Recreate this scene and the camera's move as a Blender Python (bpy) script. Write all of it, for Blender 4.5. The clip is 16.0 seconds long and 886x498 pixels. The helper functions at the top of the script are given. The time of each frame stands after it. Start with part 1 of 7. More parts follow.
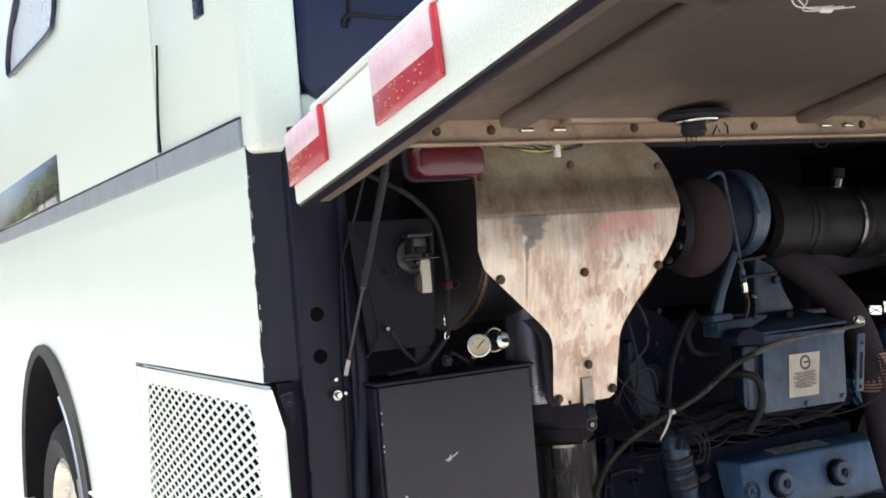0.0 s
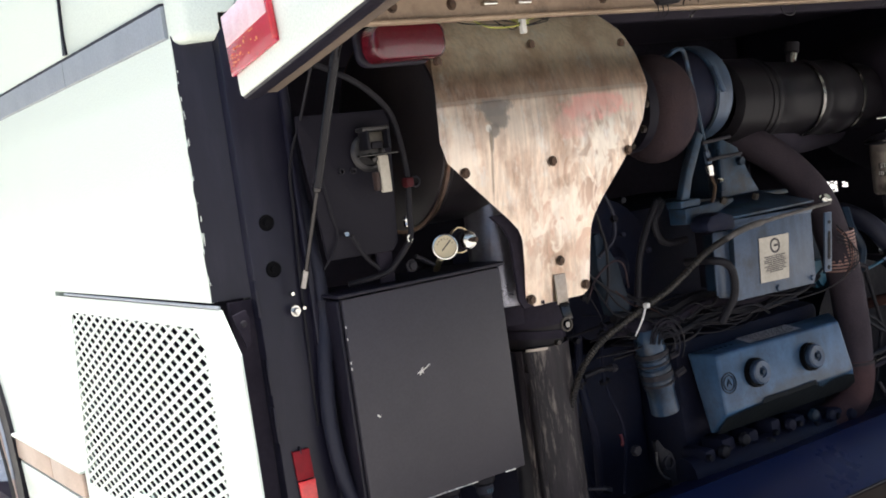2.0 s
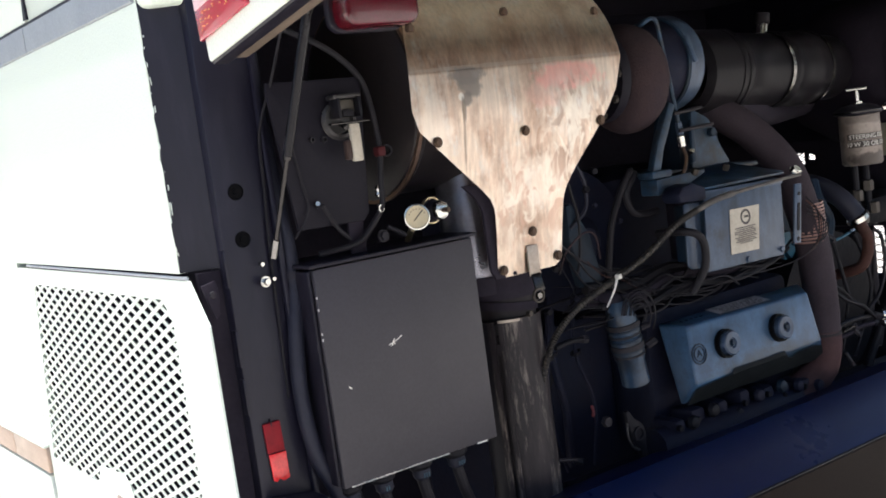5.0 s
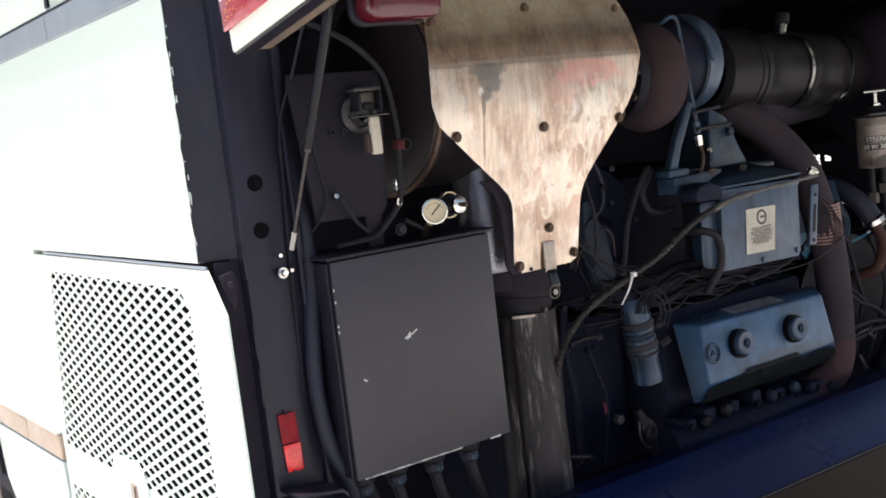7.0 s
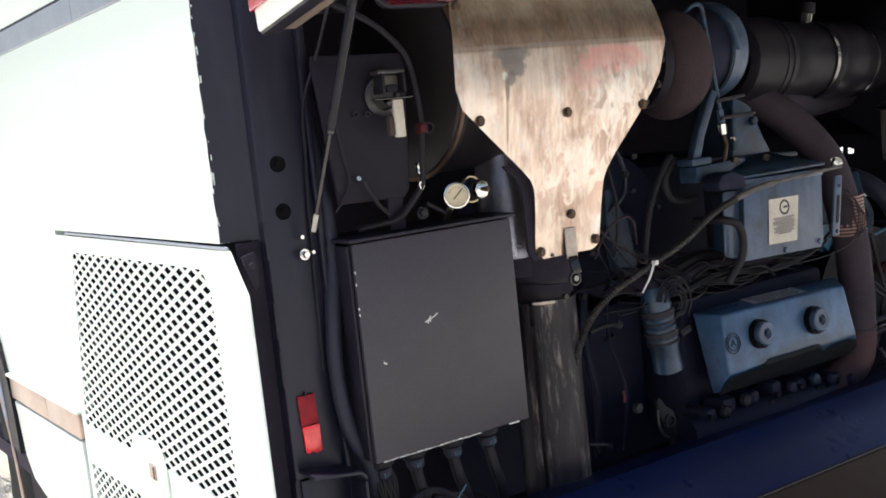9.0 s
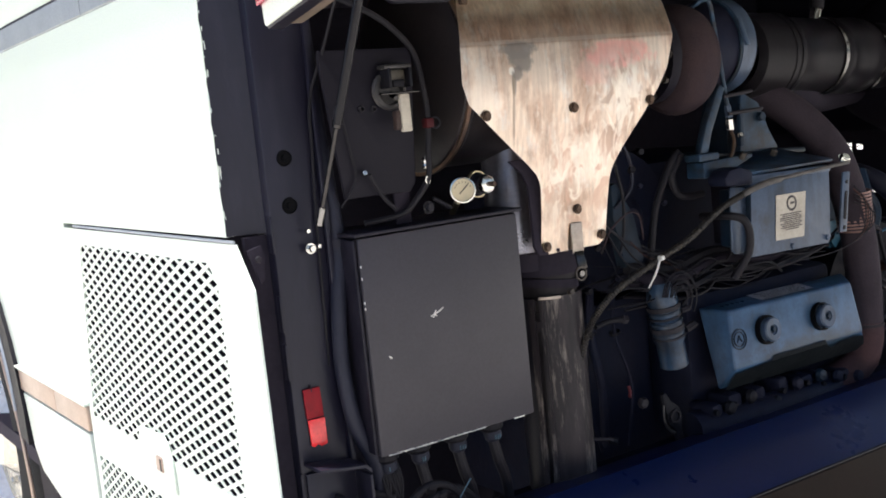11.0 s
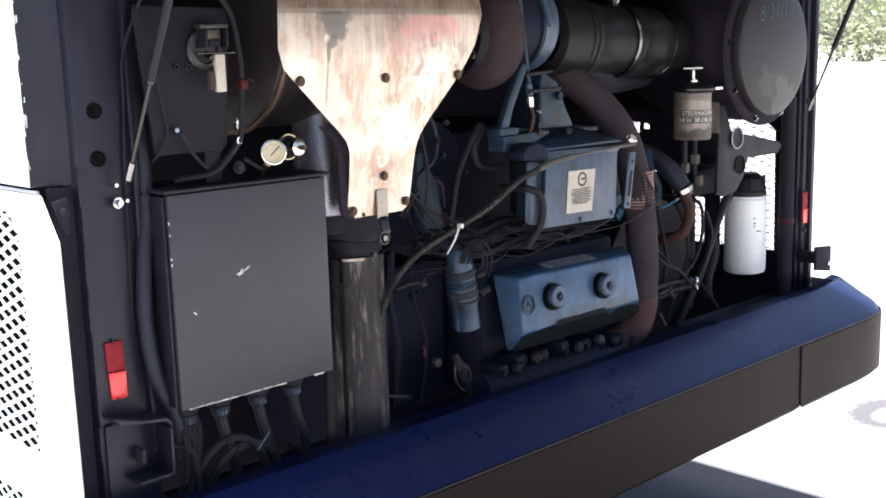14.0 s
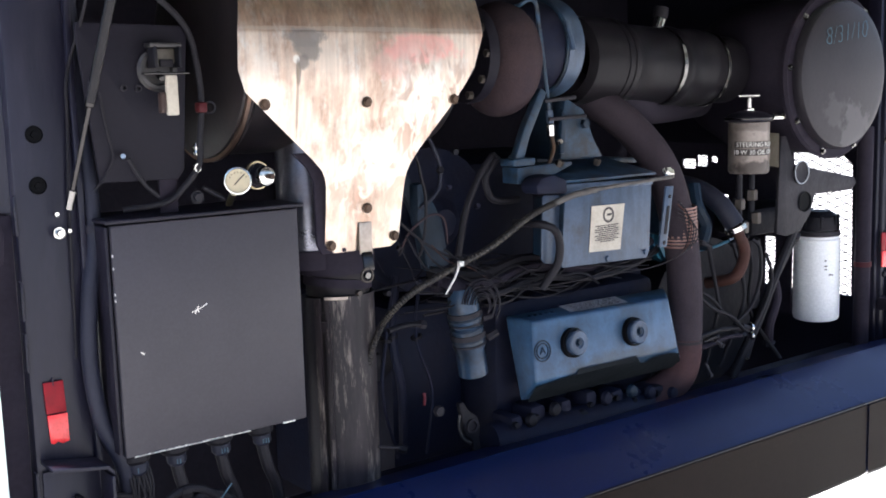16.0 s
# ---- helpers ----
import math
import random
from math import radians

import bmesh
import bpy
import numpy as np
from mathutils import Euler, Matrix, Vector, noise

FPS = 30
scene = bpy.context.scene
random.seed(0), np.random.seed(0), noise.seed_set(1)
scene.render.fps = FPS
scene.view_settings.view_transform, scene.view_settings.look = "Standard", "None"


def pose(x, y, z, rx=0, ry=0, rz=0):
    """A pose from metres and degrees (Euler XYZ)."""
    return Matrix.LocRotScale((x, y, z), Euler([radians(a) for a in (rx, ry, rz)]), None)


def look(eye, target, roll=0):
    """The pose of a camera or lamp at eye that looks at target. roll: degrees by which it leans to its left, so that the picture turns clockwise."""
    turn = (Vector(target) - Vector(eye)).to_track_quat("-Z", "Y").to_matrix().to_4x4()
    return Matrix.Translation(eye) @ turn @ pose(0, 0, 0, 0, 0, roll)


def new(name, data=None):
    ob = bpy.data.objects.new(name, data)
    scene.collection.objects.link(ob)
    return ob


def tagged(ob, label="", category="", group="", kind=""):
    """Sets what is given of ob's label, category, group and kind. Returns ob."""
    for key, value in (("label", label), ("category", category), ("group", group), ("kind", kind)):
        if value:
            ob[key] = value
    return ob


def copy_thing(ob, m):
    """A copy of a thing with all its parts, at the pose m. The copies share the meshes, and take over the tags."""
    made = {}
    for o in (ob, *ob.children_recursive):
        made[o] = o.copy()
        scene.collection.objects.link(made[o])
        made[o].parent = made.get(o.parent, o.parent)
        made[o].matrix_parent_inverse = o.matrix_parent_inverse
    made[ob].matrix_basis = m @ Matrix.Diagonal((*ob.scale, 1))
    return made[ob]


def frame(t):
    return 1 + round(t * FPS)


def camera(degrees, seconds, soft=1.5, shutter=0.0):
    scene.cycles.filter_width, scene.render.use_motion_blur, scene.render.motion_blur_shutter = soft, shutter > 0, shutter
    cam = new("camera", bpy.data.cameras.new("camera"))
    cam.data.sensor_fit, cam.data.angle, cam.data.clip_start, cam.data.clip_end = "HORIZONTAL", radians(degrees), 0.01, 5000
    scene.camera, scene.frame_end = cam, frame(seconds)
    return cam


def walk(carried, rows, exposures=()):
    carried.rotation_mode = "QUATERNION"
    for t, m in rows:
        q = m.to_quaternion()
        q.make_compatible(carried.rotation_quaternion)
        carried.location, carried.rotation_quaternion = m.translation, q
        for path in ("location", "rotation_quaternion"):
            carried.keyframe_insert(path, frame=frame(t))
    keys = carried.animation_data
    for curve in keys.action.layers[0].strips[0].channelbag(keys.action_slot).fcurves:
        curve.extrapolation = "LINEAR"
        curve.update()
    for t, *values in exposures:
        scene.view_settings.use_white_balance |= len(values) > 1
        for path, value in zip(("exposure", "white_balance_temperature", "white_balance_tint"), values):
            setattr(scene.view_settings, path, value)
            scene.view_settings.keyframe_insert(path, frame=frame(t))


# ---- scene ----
cam = camera(44.0, 16.0, soft=1.8)
PATH = [
    (0, (-0.675, -1.864, 1.528), (0.3, -0.118, 1.55), -4.7),
    (0.2, (-0.681, -1.811, 1.558), (0.311, -0.075, 1.520), -2.0),
    (0.5, (-0.663, -1.719, 1.515), (0.404, -0.028, 1.478), -5.8),
    (0.7, (-0.633, -1.680, 1.549), (0.493, -0.030, 1.476), -5.0),
    (1, (-0.618, -1.661, 1.473), (0.614, -0.086, 1.444), -6.1),
    (1.5, (-0.647, -1.654, 1.503), (0.523, -0.036, 1.386), -7.6),
    (2, (-0.668, -1.646, 1.509), (0.437, 0.013, 1.352), -7.9),
    (2.5, (-0.67, -1.636, 1.508), (0.472, -0.001, 1.349), -7.8),
    (3, (-0.666, -1.624, 1.502), (0.452, 0.021, 1.288), -7.6),
    (3.5, (-0.666, -1.604, 1.503), (0.449, 0.041, 1.281), -7.8),
    (4, (-0.668, -1.611, 1.504), (0.452, 0.031, 1.279), -8.3),
    (4.5, (-0.666, -1.621, 1.502), (0.48, 0.004, 1.287), -8.0),
    (7, (-0.681, -1.614, 1.504), (0.455, 0.017, 1.284), -6.7),
    (7.5, (-0.682, -1.614, 1.495), (0.448, 0.018, 1.251), -6.9),
    (8, (-0.685, -1.611, 1.497), (0.427, 0.034, 1.259), -6.9),
    (8.5, (-0.684, -1.609, 1.499), (0.434, 0.035, 1.281), -6.7),
    (9, (-0.688, -1.606, 1.492), (0.422, 0.042, 1.26), -6.0),
    (11.5, (-0.685, -1.613, 1.494), (0.403, 0.047, 1.25), -5.6),
    (12, (-0.695, -1.609, 1.496), (0.393, 0.05, 1.245), -4.8),
    (12.5, (-0.7, -1.606, 1.496), (0.418, 0.029, 1.219), -3.4),
    (13, (-0.697, -1.603, 1.506), (0.527, -0.053, 1.192), -1.5),
    (13.2, (-0.71, -1.608, 1.488), (0.539, -0.067, 1.266), -0.9),
    (13.5, (-0.716, -1.633, 1.528), (0.579, -0.126, 1.297), -2.2),
    (13.7, (-0.723, -1.655, 1.55), (0.576, -0.163, 1.295), -2.0),
    (14, (-0.735, -1.657, 1.526), (0.629, -0.238, 1.174), -1.6),
    (14.1, (-0.726, -1.681, 1.515), (0.637, -0.258, 1.173), -1.6),
    (14.3, (-0.690, -1.688, 1.521), (0.656, -0.239, 1.220), -3.1),
    (14.5, (-0.629, -1.687, 1.551), (0.689, -0.207, 1.283), -2.7),
    (14.7, (-0.562, -1.724, 1.543), (0.748, -0.228, 1.326), -0.5),
    (15, (-0.48, -1.773, 1.553), (0.783, -0.243, 1.301), 0.4),
    (15.5, (-0.448, -1.739, 1.531), (0.751, -0.17, 1.216), -1.6),
    (16, (-0.426, -1.686, 1.496), (0.773, -0.111, 1.213), -1.6),
]
walk(cam, [(t, look(eye, target, roll)) for t, eye, target, roll in PATH],
     exposures=[(0.0, 0.48, 6100, 10), (0.5, 0.24, 6100, 11), (1.0, 0.2, 6200, 12), (1.5, 0.64, 6200, 11), (3.0, 0.66, 6150, 11), (9.0, 0.7, 6150, 11), (12.5, 0.73, 6150, 11), (13.8, 1.2, 6000, 12), (15.0, 1.38, 5800, 11), (16.0, 1.3, 5750, 12)])
# ---- light ----
world = bpy.data.worlds.new("sky")
scene.world = world
world.use_nodes = True
wn = world.node_tree.nodes
sky = wn.new("ShaderNodeTexSky")
sky.sky_type, sky.sun_disc, sky.dust_density = "NISHITA", False, 4.0
sky.sun_elevation, sky.sun_rotation = radians(86.1), radians(-54)
world.node_tree.links.new(sky.outputs[0], wn["Background"].inputs[0])
wn["Background"].inputs[1].default_value = 0.15
sun = new("sun", bpy.data.lights.new("sun", "SUN"))
sun.data.energy, sun.data.angle, sun.data.color = 5.0, radians(0.5), (1.0, 0.96, 0.9)
sun.matrix_world = look((-0.055 * 5, 0.04 * 5, 5), (0, 0, 0))


# ---- materials ----
def material(name, color, rough=0.5, metal=0.0, second=None, scale=8.0, amount=0.5, bump=0.0, fine=60.0, coat=0.0, grain=0.35, ramp=(0.4, 0.65), streak=None, spec=0.5, wear=None):
    """Principled surface with a second colour in patches, fine grain in roughness and bump."""
    m = bpy.data.materials.new(name)
    m.use_nodes = True
    nt = m.node_tree
    b = nt.nodes["Principled BSDF"]
    b.inputs["Roughness"].default_value, b.inputs["Metallic"].default_value = rough, metal
    b.inputs["Coat Weight"].default_value, b.inputs["Specular IOR Level"].default_value = coat, spec
    tc = nt.nodes.new("ShaderNodeTexCoord")
    mp = nt.nodes.new("ShaderNodeMapping")
    nt.links.new(tc.outputs["Object"], mp.inputs[0])
    if streak:
        mp.inputs["Scale"].default_value = streak
    n1, n2 = nt.nodes.new("ShaderNodeTexNoise"), nt.nodes.new("ShaderNodeTexNoise")
    n1.inputs["Scale"].default_value, n1.inputs["Detail"].default_value = scale, 6
    n1.inputs["Roughness"].default_value = 0.65
    n2.inputs["Scale"].default_value, n2.inputs["Detail"].default_value = fine, 4
    nt.links.new(mp.outputs[0], n1.inputs[0]), nt.links.new(mp.outputs[0], n2.inputs[0])
    r = nt.nodes.new("ShaderNodeValToRGB")
    r.color_ramp.elements[0].position, r.color_ramp.elements[1].position = ramp
    nt.links.new(n1.outputs[0], r.inputs[0])
    second = second or tuple(c * 0.75 for c in color)
    mix = nt.nodes.new("ShaderNodeMix")
    mix.data_type = "RGBA"
    mul = nt.nodes.new("ShaderNodeMath")
    mul.operation = "MULTIPLY"
    mul.inputs[1].default_value = amount
    nt.links.new(r.outputs[0], mul.inputs[0]), nt.links.new(mul.outputs[0], mix.inputs[0])
    mix.inputs[6].default_value, mix.inputs[7].default_value = (*color, 1), (*second, 1)
    last = mix.outputs[2]
    if wear:
        wc, wscale, wlow, wstrength = wear
        n3, r3, m3, x3 = nt.nodes.new("ShaderNodeTexNoise"), nt.nodes.new("ShaderNodeValToRGB"), nt.nodes.new("ShaderNodeMath"), nt.nodes.new("ShaderNodeMix")
        n3.inputs["Scale"].default_value, n3.inputs["Detail"].default_value, n3.inputs["Roughness"].default_value = wscale, 8, 0.72
        nt.links.new(mp.outputs[0], n3.inputs[0]), nt.links.new(n3.outputs[0], r3.inputs[0])
        r3.color_ramp.elements[0].position, r3.color_ramp.elements[1].position = wlow, wlow + 0.15
        m3.operation, x3.data_type = "MULTIPLY", "RGBA"
        m3.inputs[1].default_value = wstrength
        nt.links.new(r3.outputs[0], m3.inputs[0]), nt.links.new(m3.outputs[0], x3.inputs[0]), nt.links.new(last, x3.inputs[6])
        x3.inputs[7].default_value = (*wc, 1)
        last = x3.outputs[2]
    mf = nt.nodes.new("ShaderNodeMix")
    mf.data_type, mf.blend_type = "RGBA", "MULTIPLY"
    mf.inputs[0].default_value = grain
    nt.links.new(last, mf.inputs[6]), nt.links.new(n2.outputs[0], mf.inputs[7])
    nt.links.new(mf.outputs[2], b.inputs["Base Color"])
    mr = nt.nodes.new("ShaderNodeMapRange")
    mr.inputs[3].default_value, mr.inputs[4].default_value = max(0.03, rough - 0.13), min(1, rough + 0.13)
    nt.links.new(n1.outputs[0], mr.inputs[0]), nt.links.new(mr.outputs[0], b.inputs["Roughness"])
    if bump:
        bp = nt.nodes.new("ShaderNodeBump")
        bp.inputs["Strength"].default_value, bp.inputs["Distance"].default_value = bump, 0.004
        nt.links.new(n2.outputs[0], bp.inputs["Height"]), nt.links.new(bp.outputs[0], b.inputs["Normal"])
    return m


WHITE = material("white_paint", (0.845, 0.925, 0.82), 0.34, 0, (0.825, 0.9, 0.805), 1.3, 0.5, 0.0, 300)
LIDWHITE = material("white_fibreglass", (0.855, 0.925, 0.83), 0.38, 0, (0.8, 0.855, 0.76), 5, 0.3, 0.0, 250)
# Tan carries the ground reflection of the sill steel.
SILL = material("tan_steel_sill", (0.55, 0.42, 0.34), 0.35, 0.6, (0.4, 0.29, 0.23), 7, 0.6, 0.03, 150)
RAIL = material("anodised_rail", (0.4, 0.43, 0.47), 0.42, 0.4, (0.33, 0.355, 0.4), 9, 0.5, 0.02, 200)
STEEL = material("polished_steel", (0.72, 0.7, 0.66), 0.18, 1.0, (0.6, 0.57, 0.52), 12, 0.5)
NAVY = material("navy_panel", (0.011, 0.017, 0.055), 0.3, 0, (0.016, 0.023, 0.065), 4, 0.5, 0.02, 200, spec=0.25)
GLASSD = material("tinted_glass", (0.012, 0.016, 0.025), 0.06, 0, (0.02, 0.025, 0.03), 3, 0.5, coat=1.0)
# Near-white base: the bright sky's reflection is put into the pane colour.
VENTGLASS = material("sky_white_vent_glass", (0.9, 0.92, 0.9), 0.3, 0.3, (0.85, 0.87, 0.86), 3, 0.5)
PITCH = material("shadow_black_rubber", (0.0235, 0.0195, 0.029), 0.7, 0, (0.038, 0.0315, 0.0415), 12, 0.5, 0.1, 120, spec=0.08)
BLACK = material("black_paint", (0.0125, 0.0112, 0.0185), 0.42, 0, (0.027, 0.0235, 0.034), 14, 0.4, 0.12, 120, spec=0.2)
POST = material("black_post_paint", (0.0112, 0.0105, 0.0215), 0.42, 0, (0.028, 0.0262, 0.042), 22, 0.5, 0.15, 90, ramp=(0.5, 0.72), streak=(1, 1, 0.25), spec=0.3)
# Purplish lift in this black stands in for veiling glare.
BAY = material("bay_wall_lifted_black", (0.05, 0.043, 0.06), 0.8, 0, (0.07, 0.06, 0.08), 6, 0.5, 0.2, 80, spec=0.1)
# Separate darker tone for the deep wall; its shade sits in the colour.
BULK = material("deep_wall_shade", (0.036, 0.033, 0.047), 0.9, 0, (0.028, 0.026, 0.036), 5, 0.6, 0.4, 60, spec=0.1)
BOXPAINT = material("box_grey_paint", (0.0405, 0.0355, 0.0445), 0.46, 0, (0.0345, 0.0315, 0.038), 5, 0.6, 0.05, 220, wear=((0.055, 0.05, 0.056), 6, 0.56, 0.35), spec=0.4)
RUBBER = material("rubber_hose", (0.0145, 0.0135, 0.0175), 0.55, 0, (0.028, 0.0255, 0.028), 18, 0.5, 0.1, 150, spec=0.14)
HOSEBLUE = material("blue_black_hose", (0.0176, 0.0188, 0.032), 0.5, 0, (0.028, 0.0285, 0.043), 14, 0.5, 0.1, 120, spec=0.2)
def marks(m, spots):
    """Patches with a shape of their own, stains and painted shading: (centre, radii, colour, strength, ragged) in world
    metres.
    """
    nt = m.node_tree
    b = nt.nodes["Principled BSDF"]
    src = b.inputs["Base Color"].links[0].from_socket
    tc = nt.nodes.new("ShaderNodeTexCoord")
    ns = nt.nodes.new("ShaderNodeTexNoise")
    ns.inputs["Scale"].default_value, ns.inputs["Detail"].default_value, ns.inputs["Roughness"].default_value = 34, 4, 0.62
    nt.links.new(tc.outputs["Object"], ns.inputs[0])
    for centre, radii, color, strength, ragged in spots:
        v1, v2, v3 = (nt.nodes.new("ShaderNodeVectorMath") for _ in range(3))
        v1.operation, v2.operation, v3.operation = "SUBTRACT", "DIVIDE", "LENGTH"
        v1.inputs[1].default_value, v2.inputs[1].default_value = centre, radii
        nt.links.new(tc.outputs["Object"], v1.inputs[0]), nt.links.new(v1.outputs[0], v2.inputs[0]), nt.links.new(v2.outputs[0], v3.inputs[0])
        ad = nt.nodes.new("ShaderNodeMath")
        ad.operation = "MULTIPLY_ADD"
        ad.inputs[1].default_value = ragged
        nt.links.new(ns.outputs[0], ad.inputs[0]), nt.links.new(v3.outputs["Value"], ad.inputs[2])
        mr = nt.nodes.new("ShaderNodeMapRange")
        mr.inputs[1].default_value, mr.inputs[2].default_value = 0.75 + ragged * 0.5, 1.1 + ragged * 0.5
        mr.inputs[3].default_value, mr.inputs[4].default_value = strength, 0.0
        nt.links.new(ad.outputs[0], mr.inputs[0])
        mx = nt.nodes.new("ShaderNodeMix")
        mx.data_type = "RGBA"
        nt.links.new(mr.outputs[0], mx.inputs[0]), nt.links.new(src, mx.inputs[6])
        mx.inputs[7].default_value = (*color, 1)
        src = mx.outputs[2]
    nt.links.new(src, b.inputs["Base Color"])


VALVEBLUE = material("grimy_valve_blue", (0.058, 0.13, 0.245), 0.38, 0, (0.026, 0.062, 0.122), 7, 0.85, 0.08, 140, ramp=(0.42, 0.66), wear=((0.026, 0.04, 0.06), 19, 0.53, 0.7), spec=0.4)
# First two patches darken the top strip at both ends; the rest are grime.
marks(VALVEBLUE, [((1.0, 0.012, 1.055), (0.22, 0.03, 0.032), (0.016, 0.04, 0.075), 0.9, 0.4), ((1.48, 0.012, 1.04), (0.14, 0.03, 0.03), (0.016, 0.04, 0.075), 0.9, 0.4), ((1.28, -0.05, 0.9), (0.16, 0.1, 0.03), (0.03, 0.04, 0.05), 0.6, 1.4), ((1.14, -0.05, 0.975), (0.05, 0.1, 0.04), (0.03, 0.05, 0.08), 0.5, 1.4), ((1.33, -0.05, 0.98), (0.05, 0.1, 0.05), (0.03, 0.05, 0.08), 0.5, 1.4)])
def streaks(m, across, along, low):
    """Fine upright brush lines over a metal sheet."""
    nt = m.node_tree
    b = nt.nodes["Principled BSDF"]
    src = b.inputs["Base Color"].links[0].from_socket
    tc, mp, ns, mr, mx = (nt.nodes.new("ShaderNode" + k) for k in ("TexCoord", "Mapping", "TexNoise", "MapRange", "Mix"))
    mp.inputs["Scale"].default_value = (across, across, along)
    ns.inputs["Scale"].default_value, ns.inputs["Detail"].default_value = 1.0, 5
    mr.inputs[1].default_value, mr.inputs[2].default_value, mr.inputs[3].default_value, mr.inputs[4].default_value = 0.3, 0.6, low, 1.0
    mx.data_type, mx.blend_type = "RGBA", "MULTIPLY"
    mx.inputs[0].default_value = 1.0
    nt.links.new(tc.outputs["Object"], mp.inputs[0]), nt.links.new(mp.outputs[0], ns.inputs[0]), nt.links.new(ns.outputs[0], mr.inputs[0])
    nt.links.new(src, mx.inputs[6]), nt.links.new(mr.outputs[0], mx.inputs[7]), nt.links.new(mx.outputs[2], b.inputs["Base Color"])


COPPER = material("heat_shield_steel", (1.0, 0.86, 0.73), 0.35, 1.0, (0.64, 0.45, 0.335), 15, 0.85, 0.03, 130, ramp=(0.44, 0.64), streak=(1, 1, 0.55), wear=((1.0, 0.97, 0.92), 26, 0.52, 0.8), grain=0.12)
streaks(COPPER, 150, 3, 0.8)
# Last two carry light: a painted bend highlight and a darker reflecting top.
SPOTS = [((0.512, -0.1, 1.592), (0.036, 0.2, 0.016), (0.28, 0.255, 0.24), 0.85, 1.7), ((0.512, -0.1, 1.572), (0.026, 0.2, 0.02), (0.32, 0.29, 0.265), 0.85, 1.9), ((0.502, -0.1, 1.553), (0.013, 0.2, 0.014), (0.28, 0.25, 0.23), 0.8, 1.0), ((0.49, -0.1, 1.556), (0.007, 0.2, 0.008), (1.0, 0.97, 0.92), 0.8, 0.6),
         ((0.493, -0.1, 1.535), (0.005, 0.2, 0.025), (0.3, 0.26, 0.22), 0.75, 0.8), ((0.491, -0.1, 1.49), (0.003, 0.2, 0.06), (0.36, 0.28, 0.21), 0.7, 0.9), ((0.745, -0.1, 1.575), (0.085, 0.2, 0.026), (1.0, 0.47, 0.42), 0.62, 1.4), ((0.69, -0.1, 1.55), (0.06, 0.2, 0.03), (1.0, 0.62, 0.57), 0.3, 1.8),
         ((0.64, -0.1, 1.44), (0.004, 0.2, 0.04), (0.5, 0.38, 0.3), 0.5, 1.0), ((0.66, -0.1, 1.39), (0.09, 0.2, 0.05), (1.0, 0.92, 0.82), 0.5, 1.8), ((0.43, -0.1, 1.5), (0.03, 0.2, 0.07), (1.0, 0.93, 0.84), 0.5, 1.6),
         ((0.7, -0.09, 1.27), (0.012, 0.2, 0.03), (1.0, 0.95, 0.88), 0.6, 1.3), ((0.58, -0.09, 1.32), (0.02, 0.2, 0.05), (0.66, 0.52, 0.43), 0.45, 1.5), ((0.63, -0.09, 1.606), (0.3, 0.2, 0.004), (1.0, 0.97, 0.92), 0.4, 1.2), ((0.63, -0.05, 1.72), (0.4, 0.2, 0.06), (0.66, 0.48, 0.35), 0.3, 1.0)]
marks(COPPER, SPOTS)


def smears(m, centre, radii, dark, light):
    """Wiped, swirling rub marks inside a soft patch."""
    nt = m.node_tree
    b = nt.nodes["Principled BSDF"]
    src = b.inputs["Base Color"].links[0].from_socket
    tc = nt.nodes.new("ShaderNodeTexCoord")
    v1, v2, v3 = (nt.nodes.new("ShaderNodeVectorMath") for _ in range(3))
    v1.operation, v2.operation, v3.operation = "SUBTRACT", "DIVIDE", "LENGTH"
    v1.inputs[1].default_value, v2.inputs[1].default_value = centre, radii
    nt.links.new(tc.outputs["Object"], v1.inputs[0]), nt.links.new(v1.outputs[0], v2.inputs[0]), nt.links.new(v2.outputs[0], v3.inputs[0])
    for color, low, seed in ((dark, 0.53, 0.0), (light, 0.54, 7.3)):
        mp, ns, r1, r2, mul, mx = (nt.nodes.new("ShaderNode" + k) for k in ("Mapping", "TexNoise", "MapRange", "MapRange", "Math", "Mix"))
        mp.inputs["Location"].default_value, mp.inputs["Rotation"].default_value, mp.inputs["Scale"].default_value = (seed, 0, seed), (0, radians(40), 0), (1, 0.1, 0.55)
        ns.inputs["Scale"].default_value, ns.inputs["Detail"].default_value, ns.inputs["Distortion"].default_value = 26, 2.5, 1.6
        r1.inputs[1].default_value, r1.inputs[2].default_value = low - 0.01, low + 0.08
        r2.inputs[1].default_value, r2.inputs[2].default_value, r2.inputs[3].default_value, r2.inputs[4].default_value = 0.45, 1.1, 0.75, 0.0
        mul.operation, mx.data_type = "MULTIPLY", "RGBA"
        nt.links.new(tc.outputs["Object"], mp.inputs[0]), nt.links.new(mp.outputs[0], ns.inputs[0]), nt.links.new(ns.outputs[0], r1.inputs[0])
        nt.links.new(v3.outputs["Value"], r2.inputs[0]), nt.links.new(r1.outputs[0], mul.inputs[0]), nt.links.new(r2.outputs[0], mul.inputs[1])
        nt.links.new(mul.outputs[0], mx.inputs[0]), nt.links.new(src, mx.inputs[6])
        mx.inputs[7].default_value = (*color, 1)
        src = mx.outputs[2]
    nt.links.new(src, b.inputs["Base Color"])


